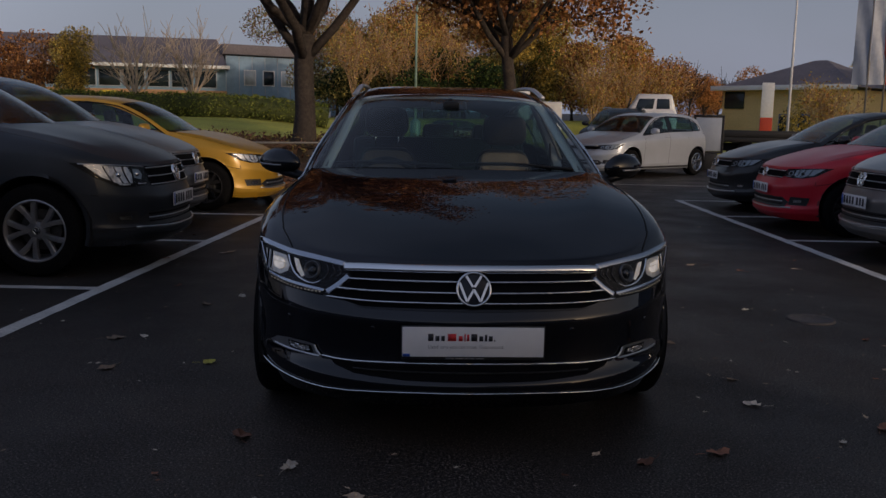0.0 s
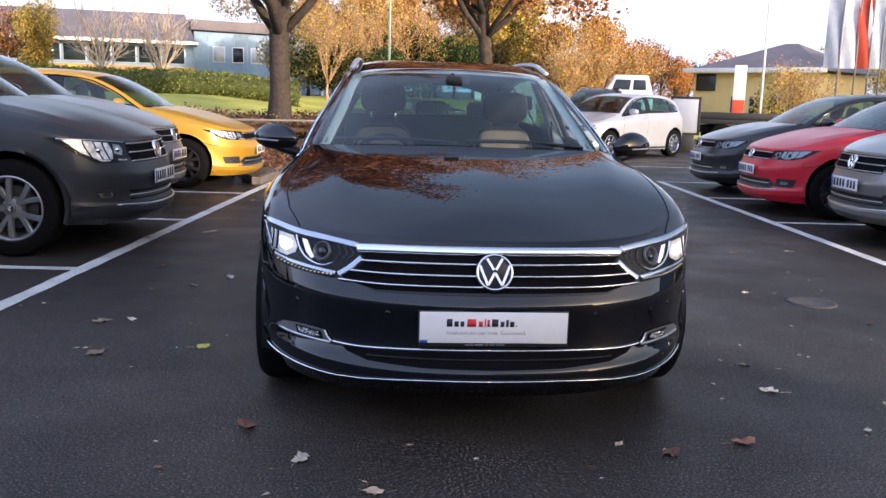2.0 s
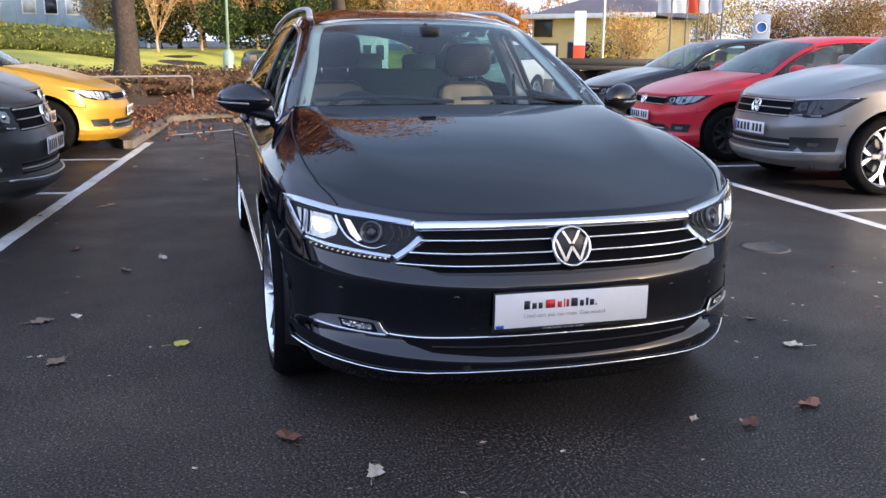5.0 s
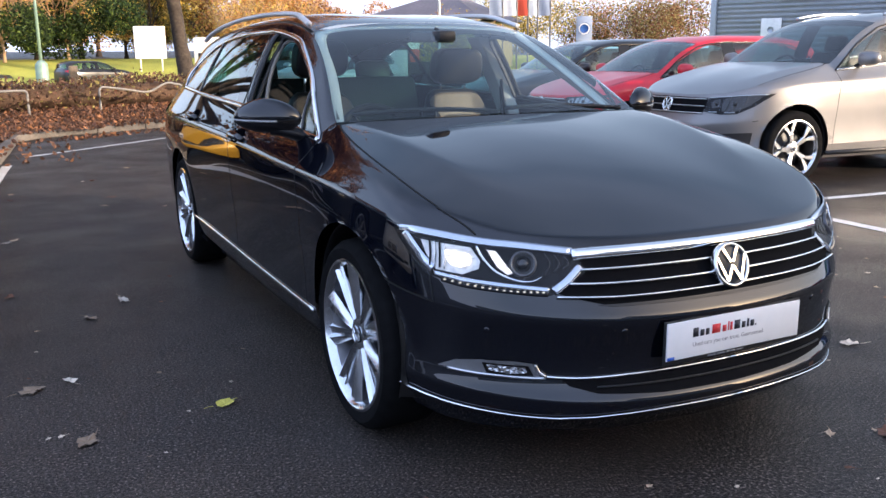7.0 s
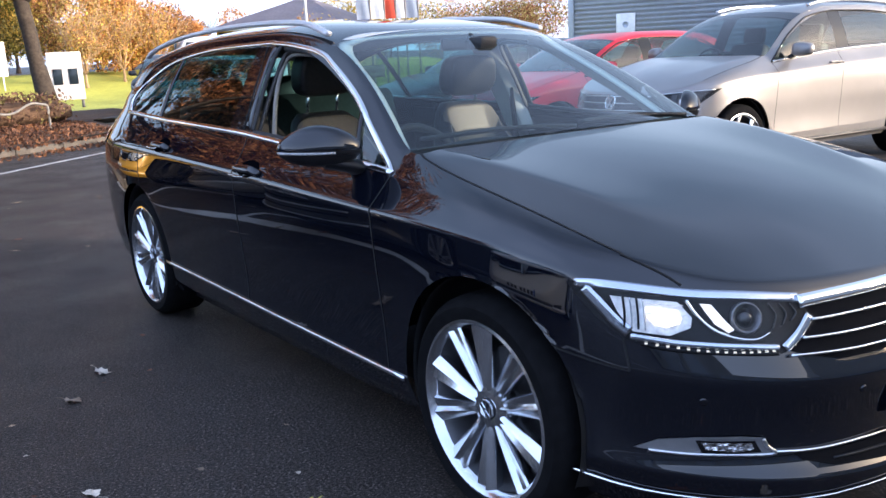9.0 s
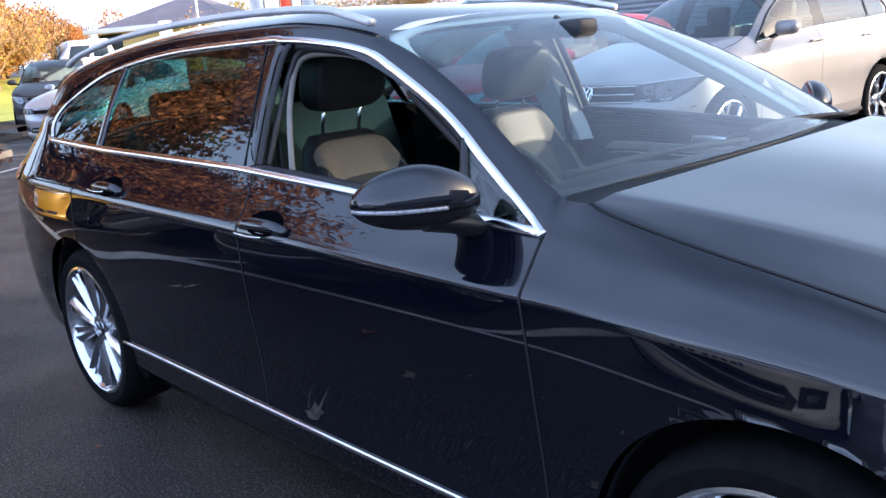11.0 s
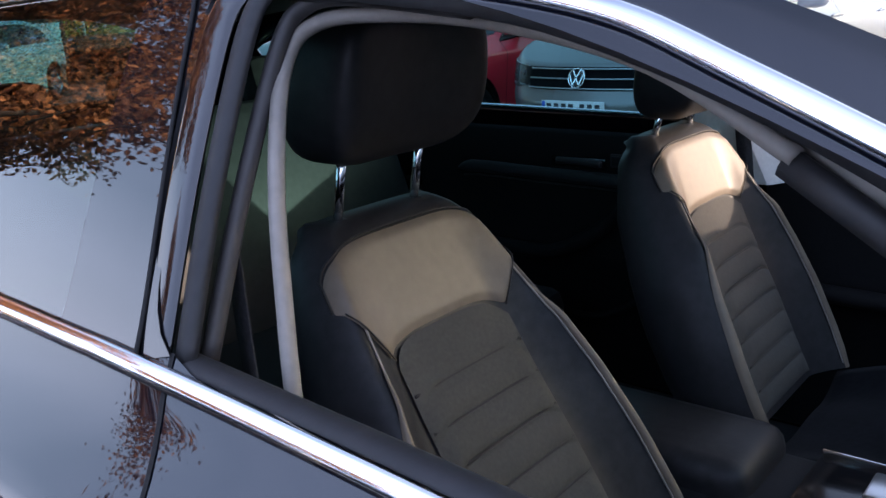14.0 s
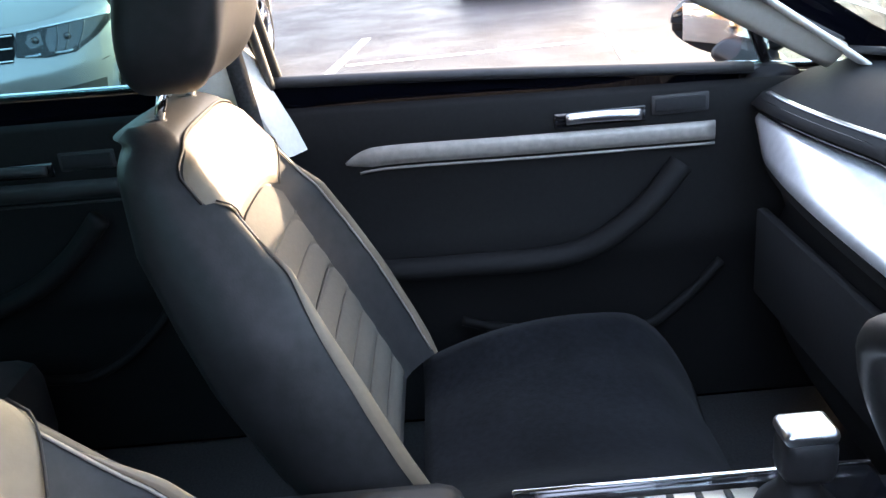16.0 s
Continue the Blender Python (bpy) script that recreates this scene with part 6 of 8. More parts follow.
for x in (-0.115, 0.115):
    part("belt_buckle", slab(x, 2.235, 0.505, 0.022, 0.03, 0.11, 0.006, pose(0, 0, 0)), PLASTIC, console)
    part("buckle_button", slab(x, 2.23, 0.562, 0.016, 0.02, 0.008, 0.002), RED_PLASTIC, console, "red release button")
# steering wheel
wheel = empty("steering_wheel")
wheel.parent = car
wm = pose(-0.36, 1.845, 0.845, 90 - 24, 0, 0) @ Matrix.Rotation(0, 4, "Z")
b = bmesh.new()
ring = [wm @ Vector((0.183 * math.cos(a), 0.183 * math.sin(a), 0)) for a in [2 * math.pi * i / 48 for i in range(48)]]
sweep(ring, 0.016, 0.014, [wm.to_3x3() @ Vector((0, 0, 1))] * 48, 12, closed=True, bm=b)
part("rim", b, LEATHER, wheel, "black leather steering wheel rim")
b = slab(0, -0.01, 0.0, 0.15, 0.11, 0.05, 0.022, wm)
part("hub", b, SOFT, wheel)
for a in (0, 180, 270):
    c, s_ = math.cos(radians(a)), math.sin(radians(a))
    part("spoke", sweep([wm @ Vector((0.05 * c, 0.05 * s_ - 0.01, 0)), wm @ Vector((0.178 * c, 0.178 * s_, 0.0))], 0.020, 0.008, [wm.to_3x3() @ Vector((0, 0, 1))] * 2, 8), SATIN, wheel)
part("column", sweep([wm @ Vector((0, 0, -0.02)), (-0.36, 1.58, 0.75)], 0.045, sides=14), SOFT, wheel)
# inner mirror
im = empty("interior_mirror")
im.parent = car
b = slab(0, 0, 0, 0.21, 0.028, 0.052, 0.014, pose(-0.01, 2.015, 1.318, 0, 0, -8), seg=3)
part("mirror_case", b, PLASTIC, im, "black rear-view mirror")
part("mirror_stem", sweep([(0, 1.998, 1.325), (0, 1.975, 1.352)], 0.012, sides=10), PLASTIC, im)
part("sensor_box", slab(0, 1.905, 1.318, 0.09, 0.09, 0.05, 0.015, seg=2), PLASTIC, im)

# ---- the other cars, on the same shell ----
def split_sides(b):
    """The left and the right half of a mesh that comes in two pieces."""
    out = []
    for sg in (-1, 1):
        one, vm = bmesh.new(), {}
        for f in b.faces:
            if f.calc_center_median().x * sg > 0:
                for v in f.verts:
                    if v not in vm:
                        vm[v] = one.verts.new(v.co)
                one.faces.new([vm[v] for v in f.verts])
        out.append(one)
    b.free()
    return out


def warper(L, half, H, fa, wb, zs):
    ymap = ((0, 0), (0.875, fa), (3.665, fa + wb), (4.767, L))
    k = half / 0.905

    def warp(p):
        z = table(zs, p.z)
        y = table(ymap, p.y)
        top = max(0.0, (p.z - 0.97) / 0.45)
        return Vector((p.x * k * (1 + 0.06 * top), y, z))
    return warp


TIGUAN = dict(L=4.49, half=0.92, H=1.63, fa=0.89, wb=2.68, R=0.352, rim=0.235, zs=((0, 0), (0.165, 0.22), (0.385, 0.45), (0.535, 0.60), (0.572, 0.65), (0.70, 0.825), (0.83, 0.965), (0.97, 1.11), (1.447, 1.63)))
HATCH = dict(L=4.26, half=0.895, H=1.455, fa=0.86, wb=2.63, R=0.316, rim=0.215, zs=((0, 0), (0.165, 0.165), (0.385, 0.37), (0.572, 0.575), (0.70, 0.715), (0.83, 0.84), (0.97, 0.985), (1.447, 1.455)))
SMALL = dict(L=4.06, half=0.875, H=1.45, fa=0.80, wb=2.56, R=0.318, rim=0.215, zs=((0, 0), (0.165, 0.165), (0.385, 0.39), (0.572, 0.60), (0.70, 0.735), (0.83, 0.85), (0.97, 0.99), (1.447, 1.45)))
LAMP_BRIGHT = material("clear_lamp_chamber", (0.60, 0.61, 0.62), 0.25, 0.6, grain=0.35, scale=25, bump=0.5, bscale=30)
LED_OFF = material("lamp_chamber", (0.26, 0.29, 0.31), 0.3, 0.7, grain=0.1, scale=20)


def parked_car(name, label, spec, paint, nose, turn, style="five", rim_mat=None, group="parked cars", lower=None, rails=False, bars=2, plate_kind=True, bright=False, sport=False):
    root = empty(name, pose(nose[0], nose[1], 0, 0, 0, turn))
    tagged(root, label, "car", group)
    warp = warper(spec["L"], spec["half"], spec["H"], spec["fa"], spec["wb"], spec["zs"])
    fa, wb, R, half = spec["fa"], spec["wb"], spec["R"], spec["half"]
    arches = ((fa, R + 0.02, R + 0.045), (fa + wb, R + 0.02, R + 0.045))
    pan, tree = shell(warp, 2, True, arches, half * 0.6)
    shut_lines(pan, root, (("bonnet", "front_wing"), ("front_wing", "front_door"), ("front_door", "rear_door"), ("front_bumper", "front_wing")), tree, 0.003)
    looks = {"windscreen": GLASS_DEWY, "quarter_light": GLASS_SIDE, "front_side_window": GLASS_SIDE, "rear_side_window": GLASS_SIDE, "rear_quarter_window": GLASS_DARK,
             "tailgate_window": GLASS_DARK, "centre_pillar": TRIM_BLACK, "sill": lower or paint}
    for n, b in pan.items():
        mt = looks.get(n, paint)
        for half_bm in (split_sides(b) if n in SIDED else [b]):
            ob = part(n, half_bm, mt, root)
            if mt in (GLASS_SIDE, GLASS_DARK, GLASS_DEWY):
                ob.visible_shadow = False
    add_wheels(root, [(sx * (half - 0.125), y) for sx in (-1, 1) for y in (fa, fa + wb)], R, 0.225, spec["rim"], style, rim_mat or ALLOY)
    W = lambda x, z: (warp(Vector((x, 0, z))).x, warp(Vector((x, 0, z))).z)
    B2 = lambda pts: [W(x, z) for x, z in pts]
    for wy in (fa, fa + wb):
        for sg in (-1, 1):
            bm = bmesh.new()
            rows = []
            r = R + 0.044
            for i in range(17):
                a = math.pi * (-0.1 + 1.2 * i / 16)
                c, q = math.cos(a), math.sin(a)
                rows.append([bm.verts.new((sg * x, wy + rr * c, R + 0.02 + rr * q)) for x, rr in ((half * 0.985 if lower else half * 0.93, r + (0.028 if lower else 0.002)), (half * 0.985 if lower else half * 0.93, r - 0.004), (half * 0.88, r + 0.02), (half * 0.6, r + 0.02), (half * 0.58, 0.2))])
            for a, b in zip(rows, rows[1:]):
                for j in range(4):
                    bm.faces.new((a[j], a[j + 1], b[j + 1], b[j]))
            bmesh.ops.recalc_face_normals(bm, faces=bm.faces)
            part("wheel_housing", bm, PLASTIC, root, "black plastic wheel arch")
    # nose: grille, bars, badge, lamps, lower grille, plate
    tall = spec is not SMALL and spec["H"] > 1.5
    g0, g1 = (0.588, 0.698) if tall else (0.603, 0.690)
    gr = part("grille", patch(tree, B2([(-0.45, g1), (0.45, g1), (0.47, mix(g0, g1, 0.6)), (0.44, g0), (-0.44, g0), (-0.47, mix(g0, g1, 0.6))]), BACK, 0.004, cells=0.04), GRILLE_BLACK, root, "black grille")
    for i in range(bars):
        z = mix(g1 - 0.010, g0 + 0.006, i / max(1, bars - 1))
        part("grille_bar", front_rod(B2([(-0.445, z), (-0.2, z), (0, z), (0.2, z), (0.445, z)]), 0.011, 0.0055 if tall else 0.0045, 0.005, 4, tree=tree), SATIN, gr)
    bx, bz = W(0, 0.642)
    q, nn = ray_lay(tree, (0, 0, bz), BACK, 0.026)
    letter_rings(Matrix.Translation(q) @ Matrix.Rotation(radians(76), 4, "X"), 0.070 if tall else 0.058, root, CHROME, BADGE_DARK)
    for sg in (1, -1):
        hl = empty("headlight")
        hl.parent = root
        u_ax = Vector((0.82, 0.57, 0)) if sg > 0 else Vector((0.82, -0.57, 0))
        d_ax = Vector((-0.57, 0.82, 0)) if sg > 0 else Vector((0.57, 0.82, 0))

        def uv(pts):
            out = []
            for x, z in B2(pts):
                p = ray_lay(tree, (sg * x, 0, z), BACK)[0]
                out.append((p.dot(u_ax), z))
            return out
        hp = lambda pts, push: patch(tree, uv(pts), d_ax, push, u_ax, (0, 0, 1), 0.03)

        def rod(pts, push, across, deep):
            line = [ray_lay(tree, (sg * x, 0, z), BACK, push)[0] for x, z in B2(pts)]
            return sweep(smooth_line(line, 4), across, deep, (0, -1, 0.2), 6)
        low = 0.0 if tall else 0.020
        shape = [(0.865, 0.738), (0.80, 0.731), (0.68, 0.716), (0.47, 0.700), (0.452, 0.655), (0.458, 0.606 + low), (0.60, 0.590 + low), (0.715, 0.596 + low), (0.80, 0.645)]
        inner = [(0.835, 0.727), (0.78, 0.720), (0.68, 0.707), (0.610, 0.699), (0.595, 0.655), (0.61, 0.611 + low), (0.70, 0.610 + low), (0.775, 0.650)]
        chamber = LAMP_BRIGHT if bright else FOG_STEP if sport else LED_OFF
        part("lamp_housing", hp(shape, 0.004), LAMP_HOUSE, hl, "dark headlight housing")
        part("lamp_chamber", hp(inner, 0.007), chamber, hl, "silver headlight chamber")
        part("lamp_chamber", hp([(0.575, 0.690), (0.52, 0.684), (0.505, 0.655), (0.53, 0.628 + low / 2), (0.585, 0.640)], 0.007), FOG_STEP if sport else LED_OFF, hl, "dim inner chamber")
        for xa, xb in ((0.70, 0.672), (0.755, 0.722), (0.648, 0.632)):
            part("reflector_fin", rod([(xa, 0.711), ((xa + xb) / 2 + 0.004, 0.660), (xb, 0.612 + low)], 0.011, 0.004, 0.005), FOG_STEP, hl, "dark reflector step")
        for cx in (0.685, 0.55):
            wx, wz = W(cx, 0.660)
            q, nn = ray_lay(tree, (sg * wx, 0, wz), BACK, 0.009)
            b = lathe([(0.0, 0.014), (0.010, 0.012), (0.018, 0.006), (0.021, 0.0)], "z", 16)
            b.transform(Matrix.Translation(q) @ nn.to_track_quat("Z", "Y").to_matrix().to_4x4())
            part("projector_lens", b, REFLECT if bright else PANE_LENS, hl, "glossy bulb cover")
        for xa in (0.70, 0.57):
            part("running_light", rod([(xa, 0.606 + low), (xa - 0.035, 0.603 + low), (xa - 0.07, 0.604 + low)], 0.011, 0.007, 0.004), LAMP_BRIGHT if bright else LED_OFF, hl, "pale running light")
        part("lamp_edge", rod([(0.845, 0.731), (0.74, 0.721), (0.60, 0.708), (0.475, 0.697)], 0.013, 0.004, 0.003), SATIN if tall else TRIM_BLACK, hl, "thin upper edge")
        cov = part("lamp_cover", hp(shape, 0.018), GLASS_LAMP, hl, "clear headlight cover")
        cov.visible_shadow = False
        fg = empty("fog_light")
        fg.parent = root
        part("fog_surround", hp([(0.80, 0.45), (0.50, 0.43), (0.50, 0.40), (0.62, 0.31), (0.79, 0.325)] if sport else [(0.77, 0.42), (0.60, 0.42), (0.58, 0.33), (0.75, 0.335)], 0.005), PLASTIC, fg, "black fog light surround")
        part("fog_lens", hp([(0.71, 0.392), (0.64, 0.392), (0.635, 0.362), (0.70, 0.362)], 0.010), REFLECT, fg)
    lg = part("lower_grille", patch(tree, B2([(-0.50, 0.41), (0.50, 0.41), (0.58, 0.36), (0.54, 0.30), (-0.54, 0.30), (-0.58, 0.36)]), BACK, 0.004, cells=0.04), PLASTIC, root, "black lower grille")
    for z in (0.335, 0.365, 0.392):
        part("grille_slat", front_rod(B2([(-0.50, z), (-0.2, z - 0.003), (0, z - 0.003), (0.2, z - 0.003), (0.50, z)]), 0.008, 0.006, 0.005, 4, tree=tree), GRILLE_BLACK if z != 0.365 else SATIN, lg)
    part("bumper_strip", front_rod(B2([(-0.62, 0.30), (-0.3, 0.285), (0, 0.283), (0.3, 0.285), (0.62, 0.30)]), 0.008, 0.008, 0.007, 5, tree=tree), SATIN, root, "thin bright bumper strip")
    if lower:
        part("bumper_skirt", patch(tree, B2([(-0.80, 0.30), (0.80, 0.30), (0.80, 0.21), (-0.80, 0.21)]), BACK, 0.006, cells=0.08), lower, root, "dark plastic lower bumper")
    if plate_kind:
        px, pz = W(0, 0.49)
        q, nn = ray_lay(tree, (0, 0, pz), BACK, 0.014)
        pm = Matrix.Translation(q) @ Matrix.Rotation(radians(90), 4, "X")
        b = slab(0, 0, 0, 0.52, 0.111, 0.008, 0.002)
        b.transform(pm)
        pl = part("number_plate", b, PLATE_WHITE, root, "white number plate with dark bars")
        for i in range(7):
            x0 = -0.215 + 0.062 * i + (0.03 if i > 3 else 0)
            b = slab(x0 + 0.02, 0, 0.0045, 0.040, 0.072, 0.001)
            b.transform(pm)
            part("printed_bar", b, INK, pl)
        b = slab(-0.242, 0, 0.0045, 0.03, 0.10, 0.001)
        b.transform(pm)
        part("printed_bar", b, PLATE_BLUE, pl)
    # mirrors, handles, window trim, sill
    my, mz = warp(Vector((0, 1.69, 0))).y, warp(Vector((0, 0, 1.0))).z
    for sg in (-1, 1):
        mr = empty("door_mirror")
        mr.parent = root
        b = bmesh.new()
        bmesh.ops.create_uvsphere(b, u_segments=24, v_segments=14, radius=1.0)
        for v in b.verts:
            c = Vector([math.copysign(abs(k) ** 0.72, k) for k in v.co])
            v.co = Vector((c.x, (c.y if c.y < 0 else c.y * 0.35) + 0.15 * c.x * sg, c.z * (1 - 0.12 * c.x * sg) + 0.10))
        b.transform(pose(sg * (half + 0.03), my, mz + 0.02) @ Matrix.Diagonal((0.105, 0.075, 0.066, 1)))
        part("mirror_housing", b, paint if lower is None else TRIM_BLACK, mr)
        part("mirror_foot", sweep([(sg * half * 0.86, my, mz - 0.05), (sg * (half - 0.02), my, mz - 0.005)], 0.035, 0.022, sides=8), TRIM_BLACK, mr)
        for y in (2.30, 3.28):
            wy, wz = warp(Vector((0, y, 0))).y, warp(Vector((0, 0, 0.88))).z
            line = laid_line(tree, [(sg * half, wy - 0.1, wz), (sg * half, wy, wz + 0.004), (sg * half, wy + 0.1, wz)], (-sg, 0, 0), 0.02, 4)
            part("door_handle", sweep(line[0], 0.012, 0.010, sides=8), paint, root)
        tl = [warp(Vector(p)) for p in top_line]
        line = [lay(tree, (sg * p.x, p.y, p.z), 0.003)[0] for p in smooth_line(tl, 4)]
        part("window_trim", sweep(line, 0.011, 0.009, sides=6), TRIM_BLACK, root, "black window trim")
        bl = [warp(Vector(p)) for p in BELT]
        line = [lay(tree, (sg * p.x, p.y, p.z), 0.003)[0] for p in smooth_line(bl, 4)]
        part("window_trim", sweep(line, 0.009, 0.010, sides=6), CHROME if rails else TRIM_BLACK, root)
        dl = [warp(Vector(p)) for p in ((0.765, 3.56, 1.03), (0.69, 3.59, 1.18), (0.587, 3.62, 1.32))]
        part("window_divider", sweep([lay(tree, (sg * p.x, p.y, p.z), 0.003)[0] for p in smooth_line(dl, 4)], 0.02, 0.006, sides=6), TRIM_BLACK, root)
        if rails:
            rl = [warp(Vector(p)) + Vector((0, 0, 0.03)) for p in ((0.535, 2.26, 1.385), (0.52, 2.6, 1.425), (0.515, 3.3, 1.43), (0.53, 4.1, 1.37))]
            part("roof_rail", sweep([Vector((sg * p.x, p.y, p.z)) for p in smooth_line(rl, 5)], 0.015, 0.018, sides=8), SATIN, root, "bright roof rail")
        if lower:
            line = [warp(Vector(p)) for p in ((0.875, 1.27, 0.27), (0.87, 2.0, 0.27), (0.865, 2.8, 0.27), (0.86, 3.28, 0.27))]
            part("sill_cladding", sweep([Vector((sg * p.x, p.y, p.z)) for p in line], 0.03, 0.075, (0, 0, 1), 8), lower, root, "dark plastic sill")
        else:
            line = [warp(Vector(p)) for p in ((0.872, 1.27, 0.24), (0.87, 2.0, 0.24), (0.865, 2.8, 0.24), (0.86, 3.28, 0.24))]
            part("sill_cladding", sweep([Vector((sg * p.x, p.y, p.z)) for p in line], 0.015, 0.02, (0, 0, 1), 8), PLASTIC, root)
        part("tail_light", patch(tree, [(warp(Vector((0, y, 0))).y, warp(Vector((0, 0, z))).z) for y, z in ((4.32, 0.98), (4.60, 0.96), (4.62, 0.86), (4.36, 0.86))], (-sg, 0, 0), 0.005, (0, 1, 0), (0, 0, 1), 0.06), LENS_RED, root, "red tail light")
    # cabin: tub, dash, seats
    fy = lambda y: warp(Vector((0, y, 0))).y
    fz = lambda z: warp(Vector((0, 0, z))).z
    part("cabin_tub", slab(0, (fy(1.4) + fy(4.4)) / 2, (0.24 + fz(0.66)) / 2, half * 1.55, fy(4.4) - fy(1.4), fz(0.66) - 0.24, 0.05), CARPET, root, "dark cabin")
    part("dashboard", slab(0, fy(1.62), fz(0.86), half * 1.52, 0.36, 0.2, 0.05), SOFT, root)
    for x in (-0.36, 0.36):
        b = slab(0, 0, 0, 0.46, 0.16, 0.62, 0.06)
        b.transform(pose(x, fy(2.5), fz(0.80), -20))
        part("seat_back", b, LEATHER, root)
        b = slab(0, 0, 0, 0.26, 0.1, 0.18, 0.04)
        b.transform(pose(x, fy(2.66), fz(1.16), -12))
        part("headrest", b, LEATHER, root)
    b = slab(0, 0, 0, half * 1.4, 0.16, 0.5, 0.06)
    b.transform(pose(0, fy(3.5), fz(0.82), -20))
    part("rear_seat_back", b, LEATHER, root)
    ring = [Vector((0.18 * math.cos(a), 0.18 * math.sin(a), 0)) for a in [2 * math.pi * i / 24 for i in range(24)]]
    wmat = pose(-0.36, fy(1.86), fz(0.90), 66)
    part("steering_wheel", sweep([wmat @ p for p in ring], 0.014, 0.014, [wmat.to_3x3() @ Vector((0, 0, 1))] * 24, 8, closed=True), LEATHER, root)
    part("underbody", slab(0, spec["L"] / 2, 0.24, half * 1.45, spec["L"] - 0.6, 0.06, 0.02), PLASTIC, root)
    return root


LT, RT = 87.0, -94.6
parked_car("crossover_car", "dark grey crossover with black plastic arches in a parking bay", TIGUAN, PAINT_GREY, (-2.08, 4.40), LT, "five", ALLOY_MID, lower=PLASTIC, rails=True, bars=3, bright=True)
parked_car("crossover_car", "mid-grey crossover parked between a dark and a yellow car", TIGUAN, PAINT_MID, (-2.47, 6.78), LT, "five", ALLOY, lower=PLASTIC, bars=3)
parked_car("hatchback_car", "turmeric yellow hatchback beside a leaf-strewn kerb", HATCH, PAINT_YELLOW, (-1.90, 9.10), LT, "five", ALLOY_DARK, bars=2, bright=True)
parked_car("hatchback_car", "white hatchback parked in a marked bay", HATCH, PAINT_WHITE, (-2.98, 1.95), LT, "five", ALLOY)
parked_car("crossover_car", "warm silver crossover with two-tone alloy wheels", dict(TIGUAN, rim=0.268), PAINT_PEWTER, (3.93, 4.95), RT, "split", ALLOY, rails=True, bars=3, sport=True)
parked_car("hatchback_car", "flash red small hatchback parked in a bay", SMALL, PAINT_RED, (4.02, 7.32), RT, "five", ALLOY_DARK, bars=2)
parked_car("hatchback_car", "black small hatchback parked in a bay", SMALL, PAINT_BLACK, (4.25, 9.62), RT, "five", ALLOY_DARK, bars=2)
parked_car("hatchback_car", "silver three-door hatchback with dark-spoked wheels", dict(HATCH, L=3.98, wb=2.52), PAINT_SILVER, (3.55, 16.15), -51.7, "five", ALLOY, plate_kind=False)

# ---- ground: car park, kerbed island, lawn ----
def bump_step(a, b, x):
    t = min(1.0, max(0.0, (x - a) / (b - a)))
    return t * t * (3 - 2 * t)


def land(x, y):
    """Height of the land: level car park, lawns that rise to the north-west and dip to a lane in the north-east."""
    west = bump_step(2.0, -10.0, x)
    back = bump_step(20, 48, y)
    rise = 1.0 * back * west
    dip = (-0.35 * bump_step(24, 40, y) + 1.5 * bump_step(45, 60, y)) * (1 - west)
    return rise + dip + 1.2 * bump_step(70, 160, y)


ASPHALT = material("damp_asphalt", (0.0262, 0.0220, 0.0193), 0.53, grain=0.8, scale=105, sharp=0.06, bump=1.0, bscale=185, spec=0.31, fleck=3.6, fscale=108.0, blot=0.28, blscale=0.55, rvar=0.10, deep=0.66)
GRASS = material("lawn_grass", (0.40, 0.39, 0.06), 0.9, grain=0.35, scale=30, bump=0.8, bscale=60, blot=0.25, blscale=0.25)
SOIL = material("leafy_soil", (0.085, 0.050, 0.030), 0.95, grain=0.45, scale=40, bump=0.8, bscale=60, blot=0.3, blscale=1.5)
KERB = material("concrete_kerb", (0.12, 0.105, 0.09), 0.85, grain=0.25, scale=50, bump=0.3, bscale=120, blot=0.2, blscale=3, vary=0.15)


def sheet(xs, ys, lift=0.0, fn=land):
    bm = bmesh.new()
    g = [[bm.verts.new((x, y, fn(x, y) + lift)) for x in xs] for y in ys]
    for a, b in zip(g, g[1:]):
        for i in range(len(xs) - 1):
            bm.faces.new((a[i], a[i + 1], b[i + 1], b[i]))
    return bm


def steps(a, b, n):
    return [mix(a, b, i / n) for i in range(n + 1)]


far = [-900, -400, -200]
tagged(part("ground", sheet(far + steps(-120, 120, 60) + [200, 400, 900], [-900, -300, -100] + steps(-60, 20, 8) + steps(22, 160, 46) + [250, 500, 1000]), ASPHALT),
       "dark damp asphalt of a dealer's car park", "asphalt", kind="structure")
tagged(part("lawn", sheet(steps(-70, 2.2, 32), steps(20.4, 75, 40), 0.03), GRASS), "sunlit mown lawn beyond the car park", "lawn", kind="structure")
tagged(part("lawn", sheet(steps(2.2, 40, 18), steps(33.0, 75, 32), 0.03), GRASS), "sunlit mown lawn rising behind a lane", "lawn", kind="structure")

LINE = material("worn_white_paint", (0.60, 0.60, 0.58), 0.6, grain=0.18, scale=60, blot=0.2, blscale=3)


